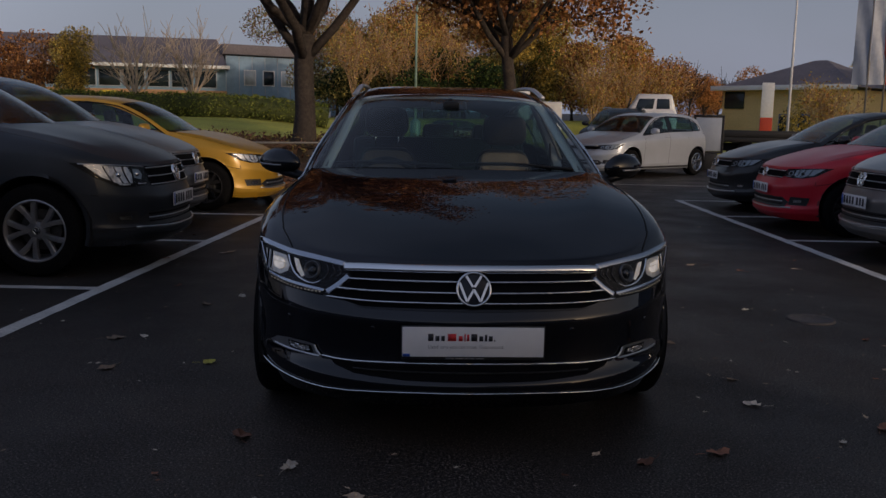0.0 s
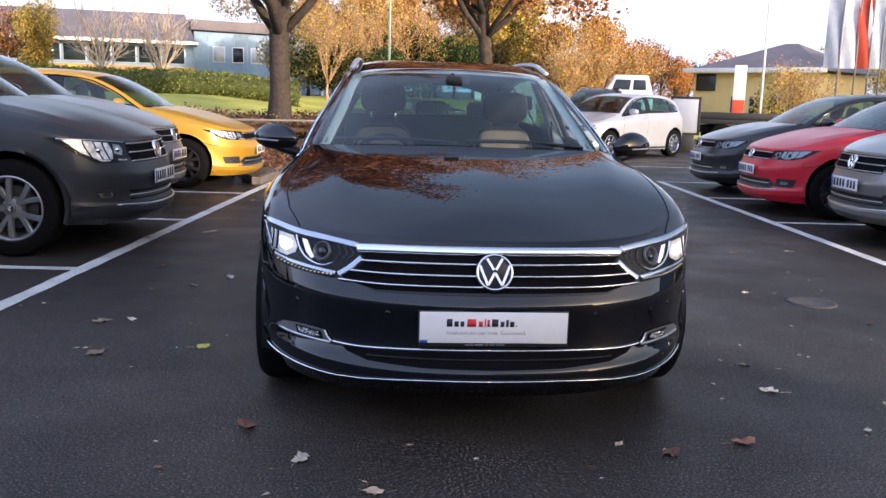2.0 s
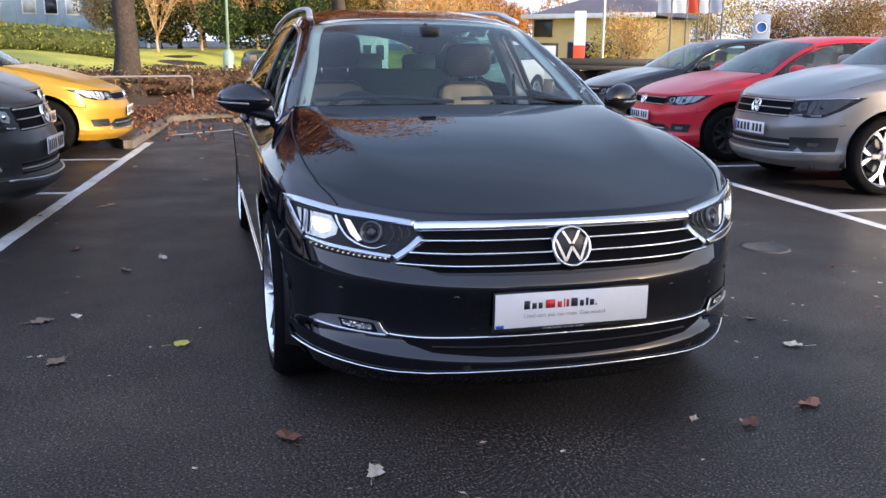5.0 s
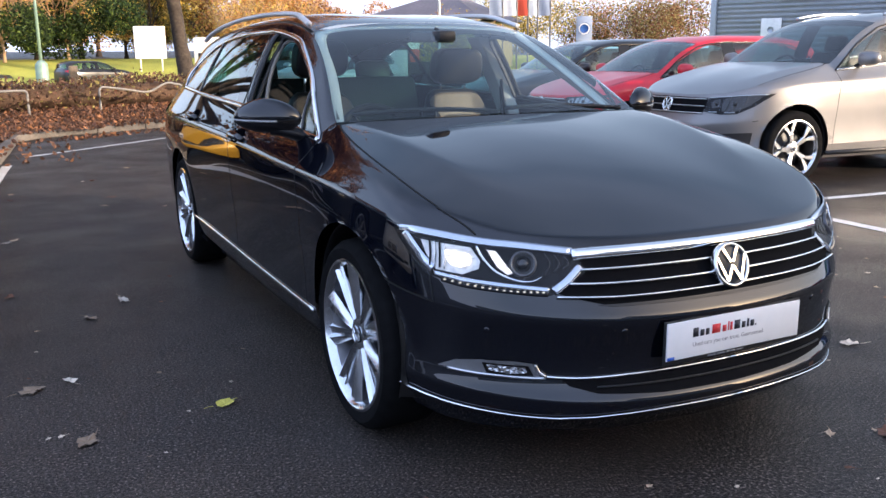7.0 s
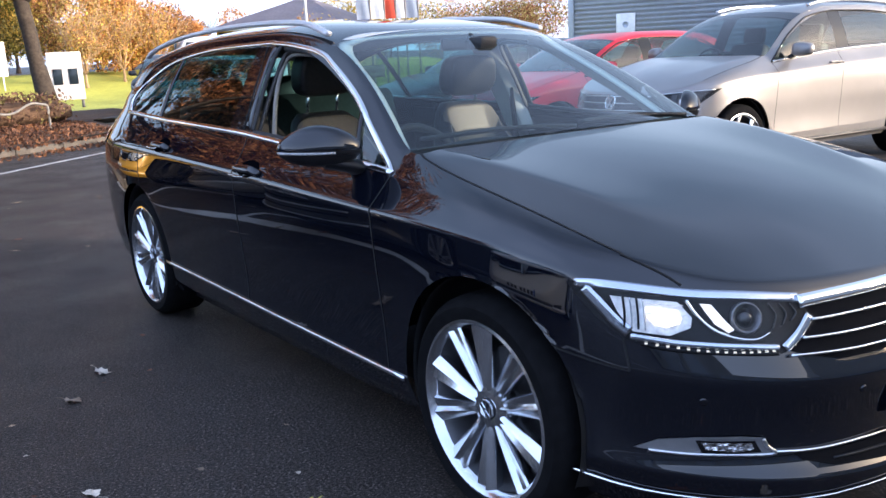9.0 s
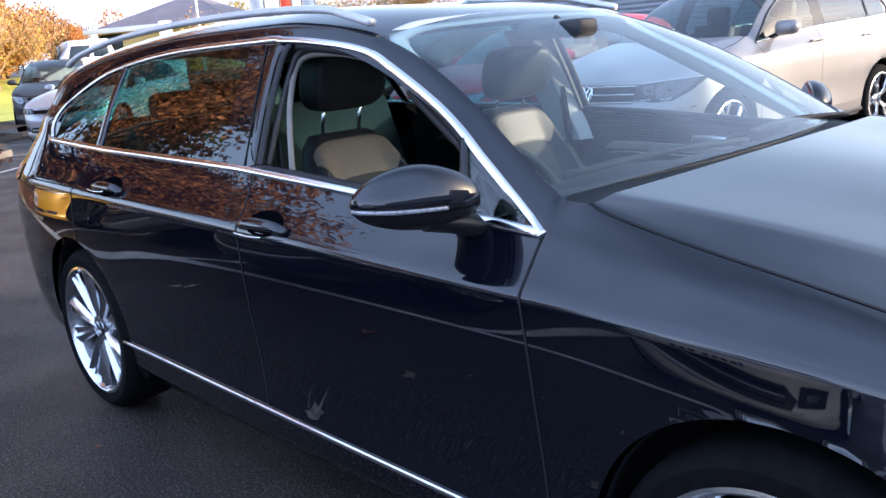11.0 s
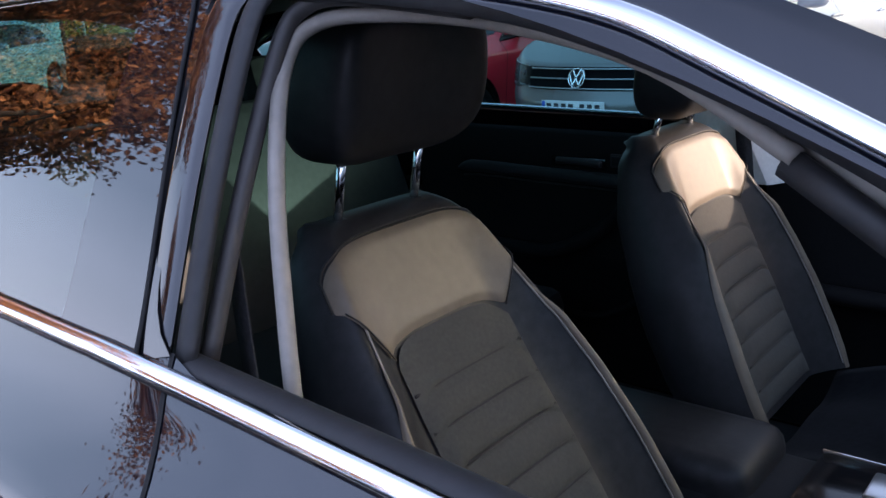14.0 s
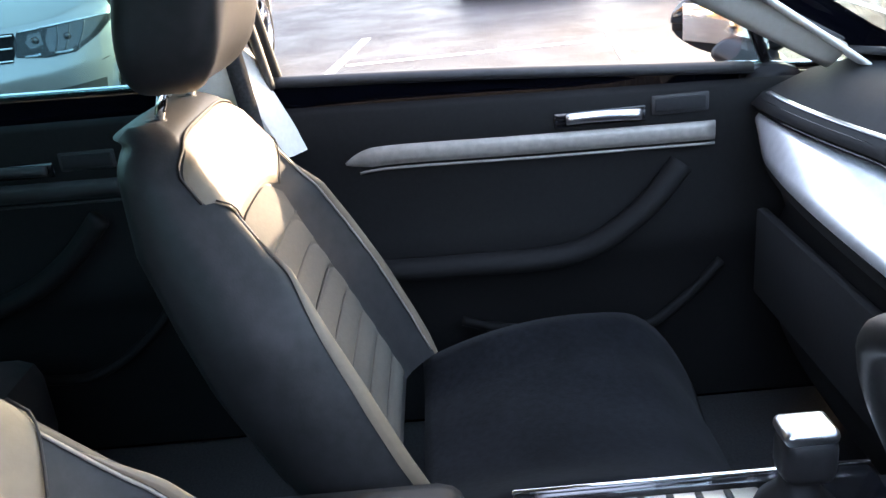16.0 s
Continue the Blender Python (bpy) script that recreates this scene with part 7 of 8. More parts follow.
def ground_line(a, b, w=0.1, z=0.004):
    bm = bmesh.new()
    a, b = Vector((*a, z)), Vector((*b, z))
    s = Vector((-(b - a).y, (b - a).x, 0)).normalized() * w / 2
    n = max(2, int((b - a).length / 0.12))
    left, right = [], []
    rr = random.Random(int(a.x * 100 + a.y * 17))
    for i in range(n + 1):
        p = a + (b - a) * i / n
        left.append(bm.verts.new(p + s * rr.uniform(0.86, 1.06)))
        right.append(bm.verts.new(p - s * rr.uniform(0.86, 1.06)))
    for i in range(n):
        bm.faces.new((left[i], left[i + 1], right[i + 1], right[i]))
    bmesh.ops.recalc_face_normals(bm, faces=bm.faces)
    return tagged(part("bay_line", bm, LINE), "worn white parking bay line", "road marking", "parking bay lines", "structure")


def left_x(y):
    return -2.69 + 0.094 * y


def right_x(y):
    return 3.50 + 0.0616 * y


ground_line((left_x(-6), -6), (left_x(9.75), 9.75), 0.11)
ground_line((right_x(-6), -6), (right_x(10.85), 10.85), 0.11)
for y in (-4.1, -1.7, 0.72, 3.14, 5.55, 7.9):
    ground_line((left_x(y) - 0.05, y), (left_x(y) - 4.9, y + 0.25))
for y in (-3.8, -1.4, 0.98, 3.42, 6.13, 8.48, 10.75):
    ground_line((right_x(y) + 0.05, y), (right_x(y) + 4.9, y - 0.48 if y < 4 else y - 0.2))
ground_line((7.0, 3.02), (7.05, 0.70))
ground_line((-1.55, 10.62), (2.4, 14.15), 0.09)
ground_line((1.2, 15.9), (3.6, 16.15), 0.08)
ground_line((3.0, 14.2), (9.0, 13.6), 0.09)

# manhole cover
b = lathe([(0.0, 0.006), (0.125, 0.006), (0.13, 0.009), (0.15, 0.009), (0.155, 0.0)], "z", 40, at=(2.385, 2.36, 0))
IRON = material("rusty_iron", (0.09, 0.08, 0.075), 0.6, 0.5, grain=0.3, scale=40)
tagged(part("manhole_cover", b, IRON), "small round iron cover set in the asphalt", "manhole cover")

# kerbed island with leaf litter
def island_height(x, y):
    return 0.11 + 0.12 * bump_step(13.5, 18, y)


ISLAND = [(-1.98, 8.95), (-1.62, 12.95), (-1.2, 13.55), (2.2, 15.55), (2.75, 16.2), (2.95, 19.0), (5.0, 21.2), (5.0, 24.5), (-14, 24.5), (-14, 11.6), (-7.0, 10.5), (-2.35, 10.25)]
bm = bmesh.new()
f = bm.faces.new([bm.verts.new((x, y, 0)) for x, y in ISLAND])
for ax in (0, 1):
    for k in range(-28, 52):
        v = k * 0.5
        co, no = Vector((0, 0, 0)), Vector((0, 0, 0))
        co[ax], no[ax] = v, 1
        bmesh.ops.bisect_plane(bm, geom=list(bm.verts) + list(bm.edges) + list(bm.faces), plane_co=co, plane_no=no)
for v in bm.verts:
    v.co.z = island_height(v.co.x, v.co.y) + 0.02 * noise.noise(v.co * 0.9)
bmesh.ops.recalc_face_normals(bm, faces=bm.faces)
island = tagged(part("planting_bed", bm, SOIL), "raised soil bed covered in fallen leaves", "planting bed", kind="structure")
kerb = empty("kerb")
tagged(kerb, "pale concrete kerb stones edging the planting bed", "kerb", kind="structure")
for (xa, ya), (xb, yb) in zip(ISLAND[:6] + [ISLAND[0]], ISLAND[1:7] + [ISLAND[-1]]):
    a, b = Vector((xa, ya, 0)), Vector((xb, yb, 0))
    n = max(1, round((b - a).length / 0.9))
    ang = math.degrees(math.atan2((b - a).y, (b - a).x))
    for i in range(n):
        c = a + (b - a) * ((i + 0.5) / n)
        part("kerb_stone", slab(0, 0, 0.055, (b - a).length / n - 0.012, 0.13, 0.11 + 0.006 * (i % 3), 0.018, pose(c.x, c.y, 0, 0, 0, ang)), KERB, kerb, smooth=False)


# ---- leaves ----
def leaf_cloud(name, points, normals, size, mats, parent, rng, label="", spread=0.5, kind=""):
    """Many small bent leaves in one mesh. points: n x 3 array."""
    n = len(points)
    a = rng.normal(size=(n, 3))
    a /= np.linalg.norm(a, axis=1)[:, None]
    b = np.cross(a, rng.normal(size=(n, 3)))
    b /= np.linalg.norm(b, axis=1)[:, None] + 1e-9
    c = np.cross(a, b)
    s = size * rng.uniform(0.6, 1.35, (n, 1))
    P = np.asarray(points)
    v = np.empty((n, 6, 3))
    v[:, 0] = P - a * s
    v[:, 1] = P - a * s * 0.25 + b * s * 0.55 + c * s * 0.15
    v[:, 2] = P + a * s * 0.45 + b * s * 0.45 + c * s * 0.18
    v[:, 3] = P + a * s
    v[:, 4] = P + a * s * 0.45 - b * s * 0.45 + c * s * 0.18
    v[:, 5] = P - a * s * 0.25 - b * s * 0.55 + c * s * 0.15
    idx = np.arange(n)[:, None] * 6
    quads = np.concatenate([idx + np.array([[0, 1, 2, 3]]), idx + np.array([[0, 3, 4, 5]])])
    me = bpy.data.meshes.new(name)
    me.from_pydata(v.reshape(-1, 3).tolist(), [], quads.tolist())
    for m in mats:
        me.materials.append(m)
    if len(mats) > 1:
        pick = rng.integers(0, len(mats), n)
        me.polygons.foreach_set("material_index", np.concatenate([pick, pick]).astype(np.int32))
    me.update()
    ob = new(name, me)
    if parent:
        ob.parent = parent
    if label:
        tagged(ob, label)
    if kind:
        tagged(ob, kind=kind)
    return ob


def leaf_mat(name, color, vary=0.45):
    m = material(name, color, 0.6, vary=vary, island=True, grain=0.15, scale=12, spec=0.3)
    nt = m.node_tree
    b = nt.nodes["Principled BSDF"]
    tl = nt.nodes.new("ShaderNodeBsdfTranslucent")      # light passes through the leaf
    nt.links.new(b.inputs["Base Color"].links[0].from_socket, tl.inputs[0])
    mx = nt.nodes.new("ShaderNodeMixShader")
    mx.inputs[0].default_value = 0.40
    nt.links.new(b.outputs[0], mx.inputs[1])
    nt.links.new(tl.outputs[0], mx.inputs[2])
    nt.links.new(mx.outputs[0], nt.nodes["Material Output"].inputs[0])
    return m


L_BROWN = leaf_mat("brown_leaves", (0.26, 0.12, 0.058))
L_OAK_BROWN = leaf_mat("oak_brown_leaves", (0.17, 0.078, 0.042))
L_OAK_RUSSET = leaf_mat("oak_russet_leaves", (0.36, 0.165, 0.068))
L_LITTER = leaf_mat("fallen_brown_leaves", (0.15, 0.080, 0.052))
L_ORANGE = leaf_mat("orange_leaves", (0.52, 0.25, 0.085))
L_YELLOW = leaf_mat("yellow_leaves", (0.60, 0.43, 0.10))
L_OLIVE = leaf_mat("olive_leaves", (0.30, 0.25, 0.09))
L_GREEN = leaf_mat("green_leaves", (0.10, 0.14, 0.030))
L_HEDGE = leaf_mat("hedge_leaves", (0.22, 0.24, 0.05))
L_DARK = leaf_mat("evergreen_leaves", (0.028, 0.050, 0.018))
BARK = material("grey_brown_bark", (0.050, 0.039, 0.031), 0.9, grain=0.35, scale=14, bump=1.0, bscale=30, blot=0.25, blscale=3)
BARK_PALE = material("pale_twigs", (0.50, 0.40, 0.30), 0.85, grain=0.2, scale=14)


def limbs(rng, base, height, radius, lean=(0, 0), first=0.32, count=6, up=0.55, depth=3, wide=0.5):
    """Trunk and limbs as tapered lines: [(points, radii)], and the tips of the twigs."""
    lines, tips = [], []
    trunk = [Vector(base)]
    h1 = height * first
    for i in range(1, 6):
        t = i / 5
        trunk.append(Vector(base) + Vector((lean[0] * t + rng.uniform(-0.03, 0.03), lean[1] * t + rng.uniform(-0.03, 0.03), h1 * t)))
    rad = [radius * (1.35 - 0.45 * min(1, 3 * i / 5)) * (1 - 0.12 * i / 5) for i in range(6)]
    lines.append((trunk, rad))

    def grow(p, d, length, r, lv):
        pts, rr = [p], [r]
        q, dd = p.copy(), d.normalized()
        n = 5 if lv < 2 else 3
        for i in range(n):
            dd = (dd + Vector((rng.normal() * 0.13, rng.normal() * 0.13, rng.normal() * 0.10 + 0.05))).normalized()
            q = q + dd * length / n
            pts.append(q.copy())
            rr.append(r * (1 - 0.62 * (i + 1) / n))
        lines.append((pts, rr))
        if lv >= depth:
            tips.extend(pts[1:])
            return
        kids = 3 if lv == 0 else 4
        for i in range(kids):
            k = rng.uniform(0.4, 1.0) if i else 1.0
            j = min(len(pts) - 1, max(1, int(k * (len(pts) - 1))))
            a = rng.uniform(0, 2 * math.pi)
            side = dd.cross(Vector((math.cos(a), math.sin(a), 0.3))).normalized()
            grow(pts[j], dd * up + side * wide + Vector((0, 0, 0.12)), length * rng.uniform(0.50, 0.72), rr[j] * 0.72, lv + 1)
        if lv:
            tips.extend(pts[2:])
    for i in range(count):
        a = 2 * math.pi * i / count + rng.uniform(-0.3, 0.3)
        j = 5 if i % 2 else 4
        d = Vector((math.cos(a) * wide * 1.3, math.sin(a) * wide * 1.3, up + rng.uniform(0, 0.35)))
        grow(trunk[j], d, height * rng.uniform(0.26, 0.36), rad[-1] * rng.uniform(0.48, 0.68), 1)
    grow(trunk[5], Vector((0.05, 0, 1)), height * 0.34, rad[-1] * 0.75, 1)
    return lines, tips


def wood(lines, thin=0.006, sides=7, least=0.004):
    bm = bmesh.new()
    for pts, rad in lines:
        n = sides if rad[0] > 0.05 else 4
        if rad[0] < thin:
            n = 3
        sweep(pts, 1.0, 1.0, (0.13, 0.97, 0.21), n, taper=[max(r, least) for r in rad], bm=bm)
    return bm


def tree(name, label, base, height, radius, mats, leaves, size, seed, puff=0.35, bark=None, clear=0.0, least=0.004, **kw):
    rng = np.random.default_rng(seed)
    root = empty(name, Matrix.Translation(base))
    tagged(root, label, "tree", "trees")
    lines, tips = limbs(rng, (0, 0, 0), height, radius, **kw)
    floor_at = lambda q: clear + 0.42 * max(0.0, -q.x - 0.5)
    if clear:
        lines = [ln for ln in lines if ln[1][0] > 0.075 or ln[0][-1].z > floor_at(ln[0][-1])]
    part("trunk", wood(lines, least=least), bark or BARK, root, "bare grey-brown trunk and limbs")
    if leaves:
        T = np.array([tuple(t) for t in tips if t.z > floor_at(t)])
        pick = T[rng.integers(0, len(T), leaves)]
        pts = pick + rng.normal(size=(leaves, 3)) * puff * np.array([1, 1, 0.8])
        leaf_cloud("crown", pts, None, size, mats, root, rng, "crown of autumn leaves", kind="stuff")
    return root


tree("oak_tree", "large oak with brown and orange autumn leaves beside the car park", (-2.5, 17.0, 0.15), 15.5, 0.27, [L_OAK_BROWN, L_OAK_RUSSET, L_OAK_RUSSET], 72000, 0.07, 11, 0.30, clear=4.25, first=0.185, count=8, wide=0.66)
tree("oak_tree", "leaning oak with thinning orange leaves", (3.1, 23.4, 0.2), 14.5, 0.23, [L_BROWN, L_ORANGE, L_ORANGE], 60000, 0.068, 23, 0.40, clear=3.6, lean=(-0.35, 0.1), first=0.24, count=7, wide=0.62)
tree("oak_tree", "tall oak with brown autumn leaves behind parked cars", (-17.0, 18.0, 0.15), 12.0, 0.28, [L_OAK_BROWN, L_OAK_RUSSET, L_OAK_BROWN], 40000, 0.055, 35, 0.38, first=0.24, count=7, wide=0.62)

# ---- hedges, rails, litter ----
def hedge(name, label, pts, width, height, mats, per_m2, size, seed, base=land, ragged=0.12, core=None):
    rng = np.random.default_rng(seed)
    root = empty(name)
    tagged(root, label, "hedge")
    out = []
    bm = bmesh.new()
    ring = []
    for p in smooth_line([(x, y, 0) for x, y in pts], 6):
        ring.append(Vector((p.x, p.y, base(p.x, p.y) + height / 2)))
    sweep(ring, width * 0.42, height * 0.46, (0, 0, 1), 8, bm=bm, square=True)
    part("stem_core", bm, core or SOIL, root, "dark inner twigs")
    for a, b in zip(ring, ring[1:]):
        d = b - a
        s = Vector((-d.y, d.x, 0)).normalized()
        n = max(4, int(d.length * (2 * height + width) * per_m2))
        t = rng.uniform(0, 1, n)
        k = rng.uniform(0, 2 * height + width, n)
        side = np.where(k < height, -width / 2, np.where(k < height + width, k - height - width / 2, width / 2))
        up = np.where(k < height, k, np.where(k < height + width, height, 2 * height + width - k)) - height / 2
        lump = 0.5 * np.sin(t * d.length * 2.1 + a.x) + 0.5 * np.sin(a.x * 1.7 + a.y)
        for i in range(n):
            c = a + d * t[i] + s * (side[i] + rng.normal() * ragged * 0.5) + Vector((0, 0, up[i] + (rng.normal() * ragged * 0.6 + lump[i] * ragged * 0.7 if up[i] > height * 0.3 else 0)))
            out.append(tuple(c))
    leaf_cloud("leaves", np.array(out), None, size, mats, root, rng, "dense small leaves", kind="stuff")
    return root


bed = lambda x, y: island_height(x, y)
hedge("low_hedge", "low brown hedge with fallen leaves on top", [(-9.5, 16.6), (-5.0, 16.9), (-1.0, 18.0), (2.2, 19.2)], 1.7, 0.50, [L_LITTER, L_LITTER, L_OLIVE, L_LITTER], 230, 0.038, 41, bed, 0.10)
HEDGE_CORE = material("dark_green_hedge_fill", (0.07, 0.085, 0.025), 0.95, grain=0.4, scale=12)
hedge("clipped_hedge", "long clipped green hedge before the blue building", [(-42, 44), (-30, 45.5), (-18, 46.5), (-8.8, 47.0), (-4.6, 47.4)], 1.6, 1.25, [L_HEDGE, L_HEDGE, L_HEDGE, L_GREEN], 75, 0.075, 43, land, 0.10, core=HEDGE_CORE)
STEEL = material("galvanised_steel", (0.21, 0.20, 0.185), 0.6, 0.3, grain=0.15, scale=30)


def hoop_rail(a, b, dent, label):
    a, b = Vector((*a, island_height(*a) - 0.05)), Vector((*b, island_height(*b) - 0.05))
    d = (b - a).normalized()
    h = 0.52
    up = Vector((0, 0, 1))
    pts = [a, a + up * (h - 0.1), a + up * (h - 0.02) + d * 0.03, a + up * h + d * 0.12, a.lerp(b, 0.35) + up * (h - dent * 0.6), a.lerp(b, 0.58) + up * (h - dent), a.lerp(b, 0.8) + up * (h + dent * 0.2), b + up * h - d * 0.12, b + up * (h - 0.02) - d * 0.03, b + up * (h - 0.1), b]
    root = empty("hoop_rail")
    tagged(root, label, "rail", "hoop rails")
    part("rail_tube", sweep(smooth_line(pts, 5), 0.024, sides=10), STEEL, root)


hoop_rail((-4.9, 15.6), (-1.25, 16.3), 0.0, "galvanised steel hoop rail before a hedge")
hoop_rail((0.05, 16.75), (1.75, 17.4), 0.13, "dented galvanised steel hoop rail before a hedge")

rng = np.random.default_rng(77)
pts = []
while len(pts) < 11000:
    x, y = rng.uniform(-9, 2.5), rng.uniform(9.2, 22)
    front = table(((-2.0, 10.6), (-1.6, 13.0), (2.2, 15.5), (6, 17.3), (11, 20)), x)
    if y > front + 0.1 and y < front + 4.0:
        pts.append((x, y, island_height(x, y) + rng.uniform(0.01, 0.05)))
    elif -1.95 < x < -0.9 and 9.6 < y < 12.2 and rng.uniform() < 0.10:
        pts.append((x, y, 0.015 + (0.11 if x < -1.85 + 0.09 * (y - 9) else 0)))
    elif front - 0.1 < y <= front + 0.1:
        pts.append((x, y, 0.125))
    elif front - 0.8 < y <= front and rng.uniform() < 0.35:
        pts.append((x, y, 0.02))
ob = leaf_cloud("leaf_litter", np.array(pts), None, 0.042, [L_LITTER, L_BROWN, L_LITTER], None, rng)
tagged(ob, "fallen brown and orange leaves on the planting bed", "leaves", kind="stuff")

# single leaves on the asphalt
LEAF_MATS = [material("dry_leaf_tan", (0.36, 0.27, 0.19), 0.7, vary=0.35, grain=0.2, scale=60), material("dry_leaf_brown", (0.20, 0.09, 0.055), 0.7, vary=0.35, grain=0.2, scale=60),
             material("dry_leaf_pale", (0.50, 0.44, 0.36), 0.7, vary=0.25, grain=0.2, scale=60), material("dry_leaf_yellow", (0.45, 0.40, 0.08), 0.7, vary=0.2, grain=0.2, scale=60)]
leaf_meshes = []
for k in range(4):
    rr = random.Random(500 + k)
    bm = bmesh.new()
    ring = []
    for i in range(14):
        a = 2 * math.pi * i / 14
        r = (0.042 if i % 2 else 0.030) * rr.uniform(0.8, 1.2) * (1.25 if i == 0 else 1)
        ring.append(bm.verts.new((r * math.cos(a), r * 0.72 * math.sin(a), rr.uniform(0.003, 0.016))))
    c = bm.verts.new((0, 0, 0.003))
    for i in range(14):
        bm.faces.new((c, ring[i], ring[(i + 1) % 14]))
    sweep([(0.045, 0, 0.006), (0.065, 0.004, 0.010), (0.085, 0.012, 0.012)], 0.0012, sides=3, bm=bm)
    me = bpy.data.meshes.new("fallen_leaf")
    bm.to_mesh(me)
    bm.free()
    me.materials.append(LEAF_MATS[k])
    leaf_meshes.append(me)
spots = [(-0.887, 0.249, 1, 1.4), (1.309, 0.654, 2, 1.1), (-0.658, -0.045, 2, 1.0), (-1.71, 1.168, 0, 1.2), (-1.23, 1.274, 3, 1.0), (-1.368, 2.908, 2, 1.1), (-1.55, 2.65, 0, 1.0), (-1.85, 1.75, 0, 1.2), (0.95, 0.08, 1, 1.3), (1.75, 0.35, 1, 1.2)]
rr = random.Random(9)
for i in range(190):
    x = rr.uniform(-3.6, 3.4)
    y = rr.uniform(-1.6, 9.0)
    if abs(x) < 1.0 and 0.1 < y < 5.2:
        continue
    spots.append((x, y, rr.choice((0, 0, 1, 2, 1)), rr.choice((0.3, 0.4, 0.5, 0.7, 0.9)) * rr.uniform(0.8, 1.2)))
for i in range(150):
    x, y = rr.uniform(-3.4, 3.2), rr.uniform(-1.8, 3.6)
    if abs(x) > 1.0 or y < 0.1:
        spots.append((x, y, rr.choice((0, 2, 2, 1)), rr.uniform(0.16, 0.34)))
for x, y, k, s in spots:
    ob = new("fallen_leaf", leaf_meshes[k])
    ob.matrix_world = pose(x, y, 0.001, rr.uniform(-6, 6), rr.uniform(-6, 6), rr.uniform(0, 360)) @ Matrix.Scale(s, 4)
    tagged(ob, ("curled tan leaf lying on damp asphalt", "curled brown leaf lying on damp asphalt", "pale dry leaf lying on damp asphalt", "small yellow leaf lying on damp asphalt")[k], "leaf", "fallen leaves")

# ---- buildings, signs and woods round the car park ----
def polar(az, d, eye=(-0.43, -2.86)):
    return eye[0] + d * math.sin(radians(az)), eye[1] + d * math.cos(radians(az))


BLUE_PANEL = material("blue_wall_panel", (0.20, 0.33, 0.46), 0.5, grain=0.08, scale=3, blot=0.12, blscale=0.3)
BRICK_TAN = material("tan_brick", (0.42, 0.24, 0.12), 0.85, grain=0.2, scale=20, blot=0.12, blscale=0.6)
ROOF_GREY = material("grey_roof", (0.16, 0.14, 0.15), 0.7, grain=0.15, scale=6, blot=0.15, blscale=0.5)
WHITE_TRIM = material("white_board", (0.74, 0.74, 0.72), 0.5, grain=0.05, scale=8, blot=0.05)
PANE_DARK = material("dark_window_pane", (0.02, 0.03, 0.04), 0.08, grain=0.2, scale=2)
PANE_PALE = material("pale_blind_window", (0.45, 0.52, 0.56), 0.15, grain=0.1, scale=2)
CLAD = material("grey_cladding", (0.24, 0.26, 0.28), 0.45, 0.3, grain=0.06, scale=4, blot=0.08, blscale=0.4)
STONE_YEL = material("buff_render", (0.72, 0.54, 0.25), 0.85, grain=0.12, scale=12, blot=0.1, blscale=0.5)
SIGN_GREY = material("sign_grey", (0.36, 0.40, 0.46), 0.4, 0.2, grain=0.05, scale=6)
SIGN_RED = material("sign_red", (0.55, 0.07, 0.03), 0.45, grain=0.06, scale=6)
SIGN_BLUE = material("sign_blue", (0.03, 0.10, 0.32), 0.35, grain=0.06, scale=6)
POLE_GREEN = material("pale_green_post", (0.24, 0.34, 0.29), 0.5, 0.2, grain=0.08, scale=10)
TIMBER = material("weathered_timber", (0.16, 0.12, 0.09), 0.85, grain=0.25, scale=18)


def facade_pose(ax, ay, bx, by, z):
    """Local x along the wall from a to b, local -y towards the viewer's side, z up."""
    ang = math.degrees(math.atan2(by - ay, bx - ax))
    return pose(ax, ay, z, 0, 0, ang), math.hypot(bx - ax, by - ay)


def window_unit(root, x, z, w, h, pane, m_y=0.0, frame_mat=None):
    win = empty("window")
    win.parent = root
    part("window_frame", slab(x, m_y - 0.02, z, w + 0.16, 0.10, h + 0.16, 0.01), frame_mat or WHITE_TRIM, win)
    part("pane", slab(x, m_y - 0.075, z, w, 0.03, h), pane, win)
    return win


# blue panelled office with a tan brick wing
m, ln = facade_pose(*polar(-11.2, 82), *polar(-3.2, 86), 1.2)
office = empty("office_building", m)
tagged(office, "blue panelled two-storey office building behind bare trees", "building")
part("wall", slab(ln / 2, 6, 2.6, ln, 12, 5.2, 0.02), BLUE_PANEL, office, "blue wall panels")
part("roof", slab(ln / 2, 6, 5.75, ln + 0.8, 13, 0.9, 0.05), ROOF_GREY, office, "grey flat roof")
for k in range(int(ln / 1.2) + 1):
    part("panel_joint", slab(0.02 + 1.2 * k, -0.02, 2.6, 0.05, 0.05, 5.2), SIGN_GREY, office)
for k, w in enumerate((0.9, 0.9, 0.9, 0.9, 0.9, 0.9)):
    window_unit(office, 2.2 + 1.75 * k + (0.5 if k > 2 else 0), 3.3, 0.95, 1.25, PANE_PALE if k % 2 == 0 else PANE_DARK)
for k in range(6):
    part("column", slab(0.6 + 2.3 * k, -0.25, -0.4, 0.22, 0.22, 1.6, 0.02), WHITE_TRIM, office, "white column")
m, ln = facade_pose(*polar(-27, 84), *polar(-11.2, 80), 1.2)
wing = empty("office_wing", m)
tagged(wing, "low office wing with tan brick base and long dark windows", "building")
part("wall", slab(ln / 2, 6, 1.0, ln, 12, 2.0, 0.02), BRICK_TAN, wing, "tan brick base")
part("upper_wall", slab(ln / 2, 6.02, 2.9, ln - 0.1, 11.9, 1.9, 0.02), BLUE_PANEL, wing, "blue upper wall")
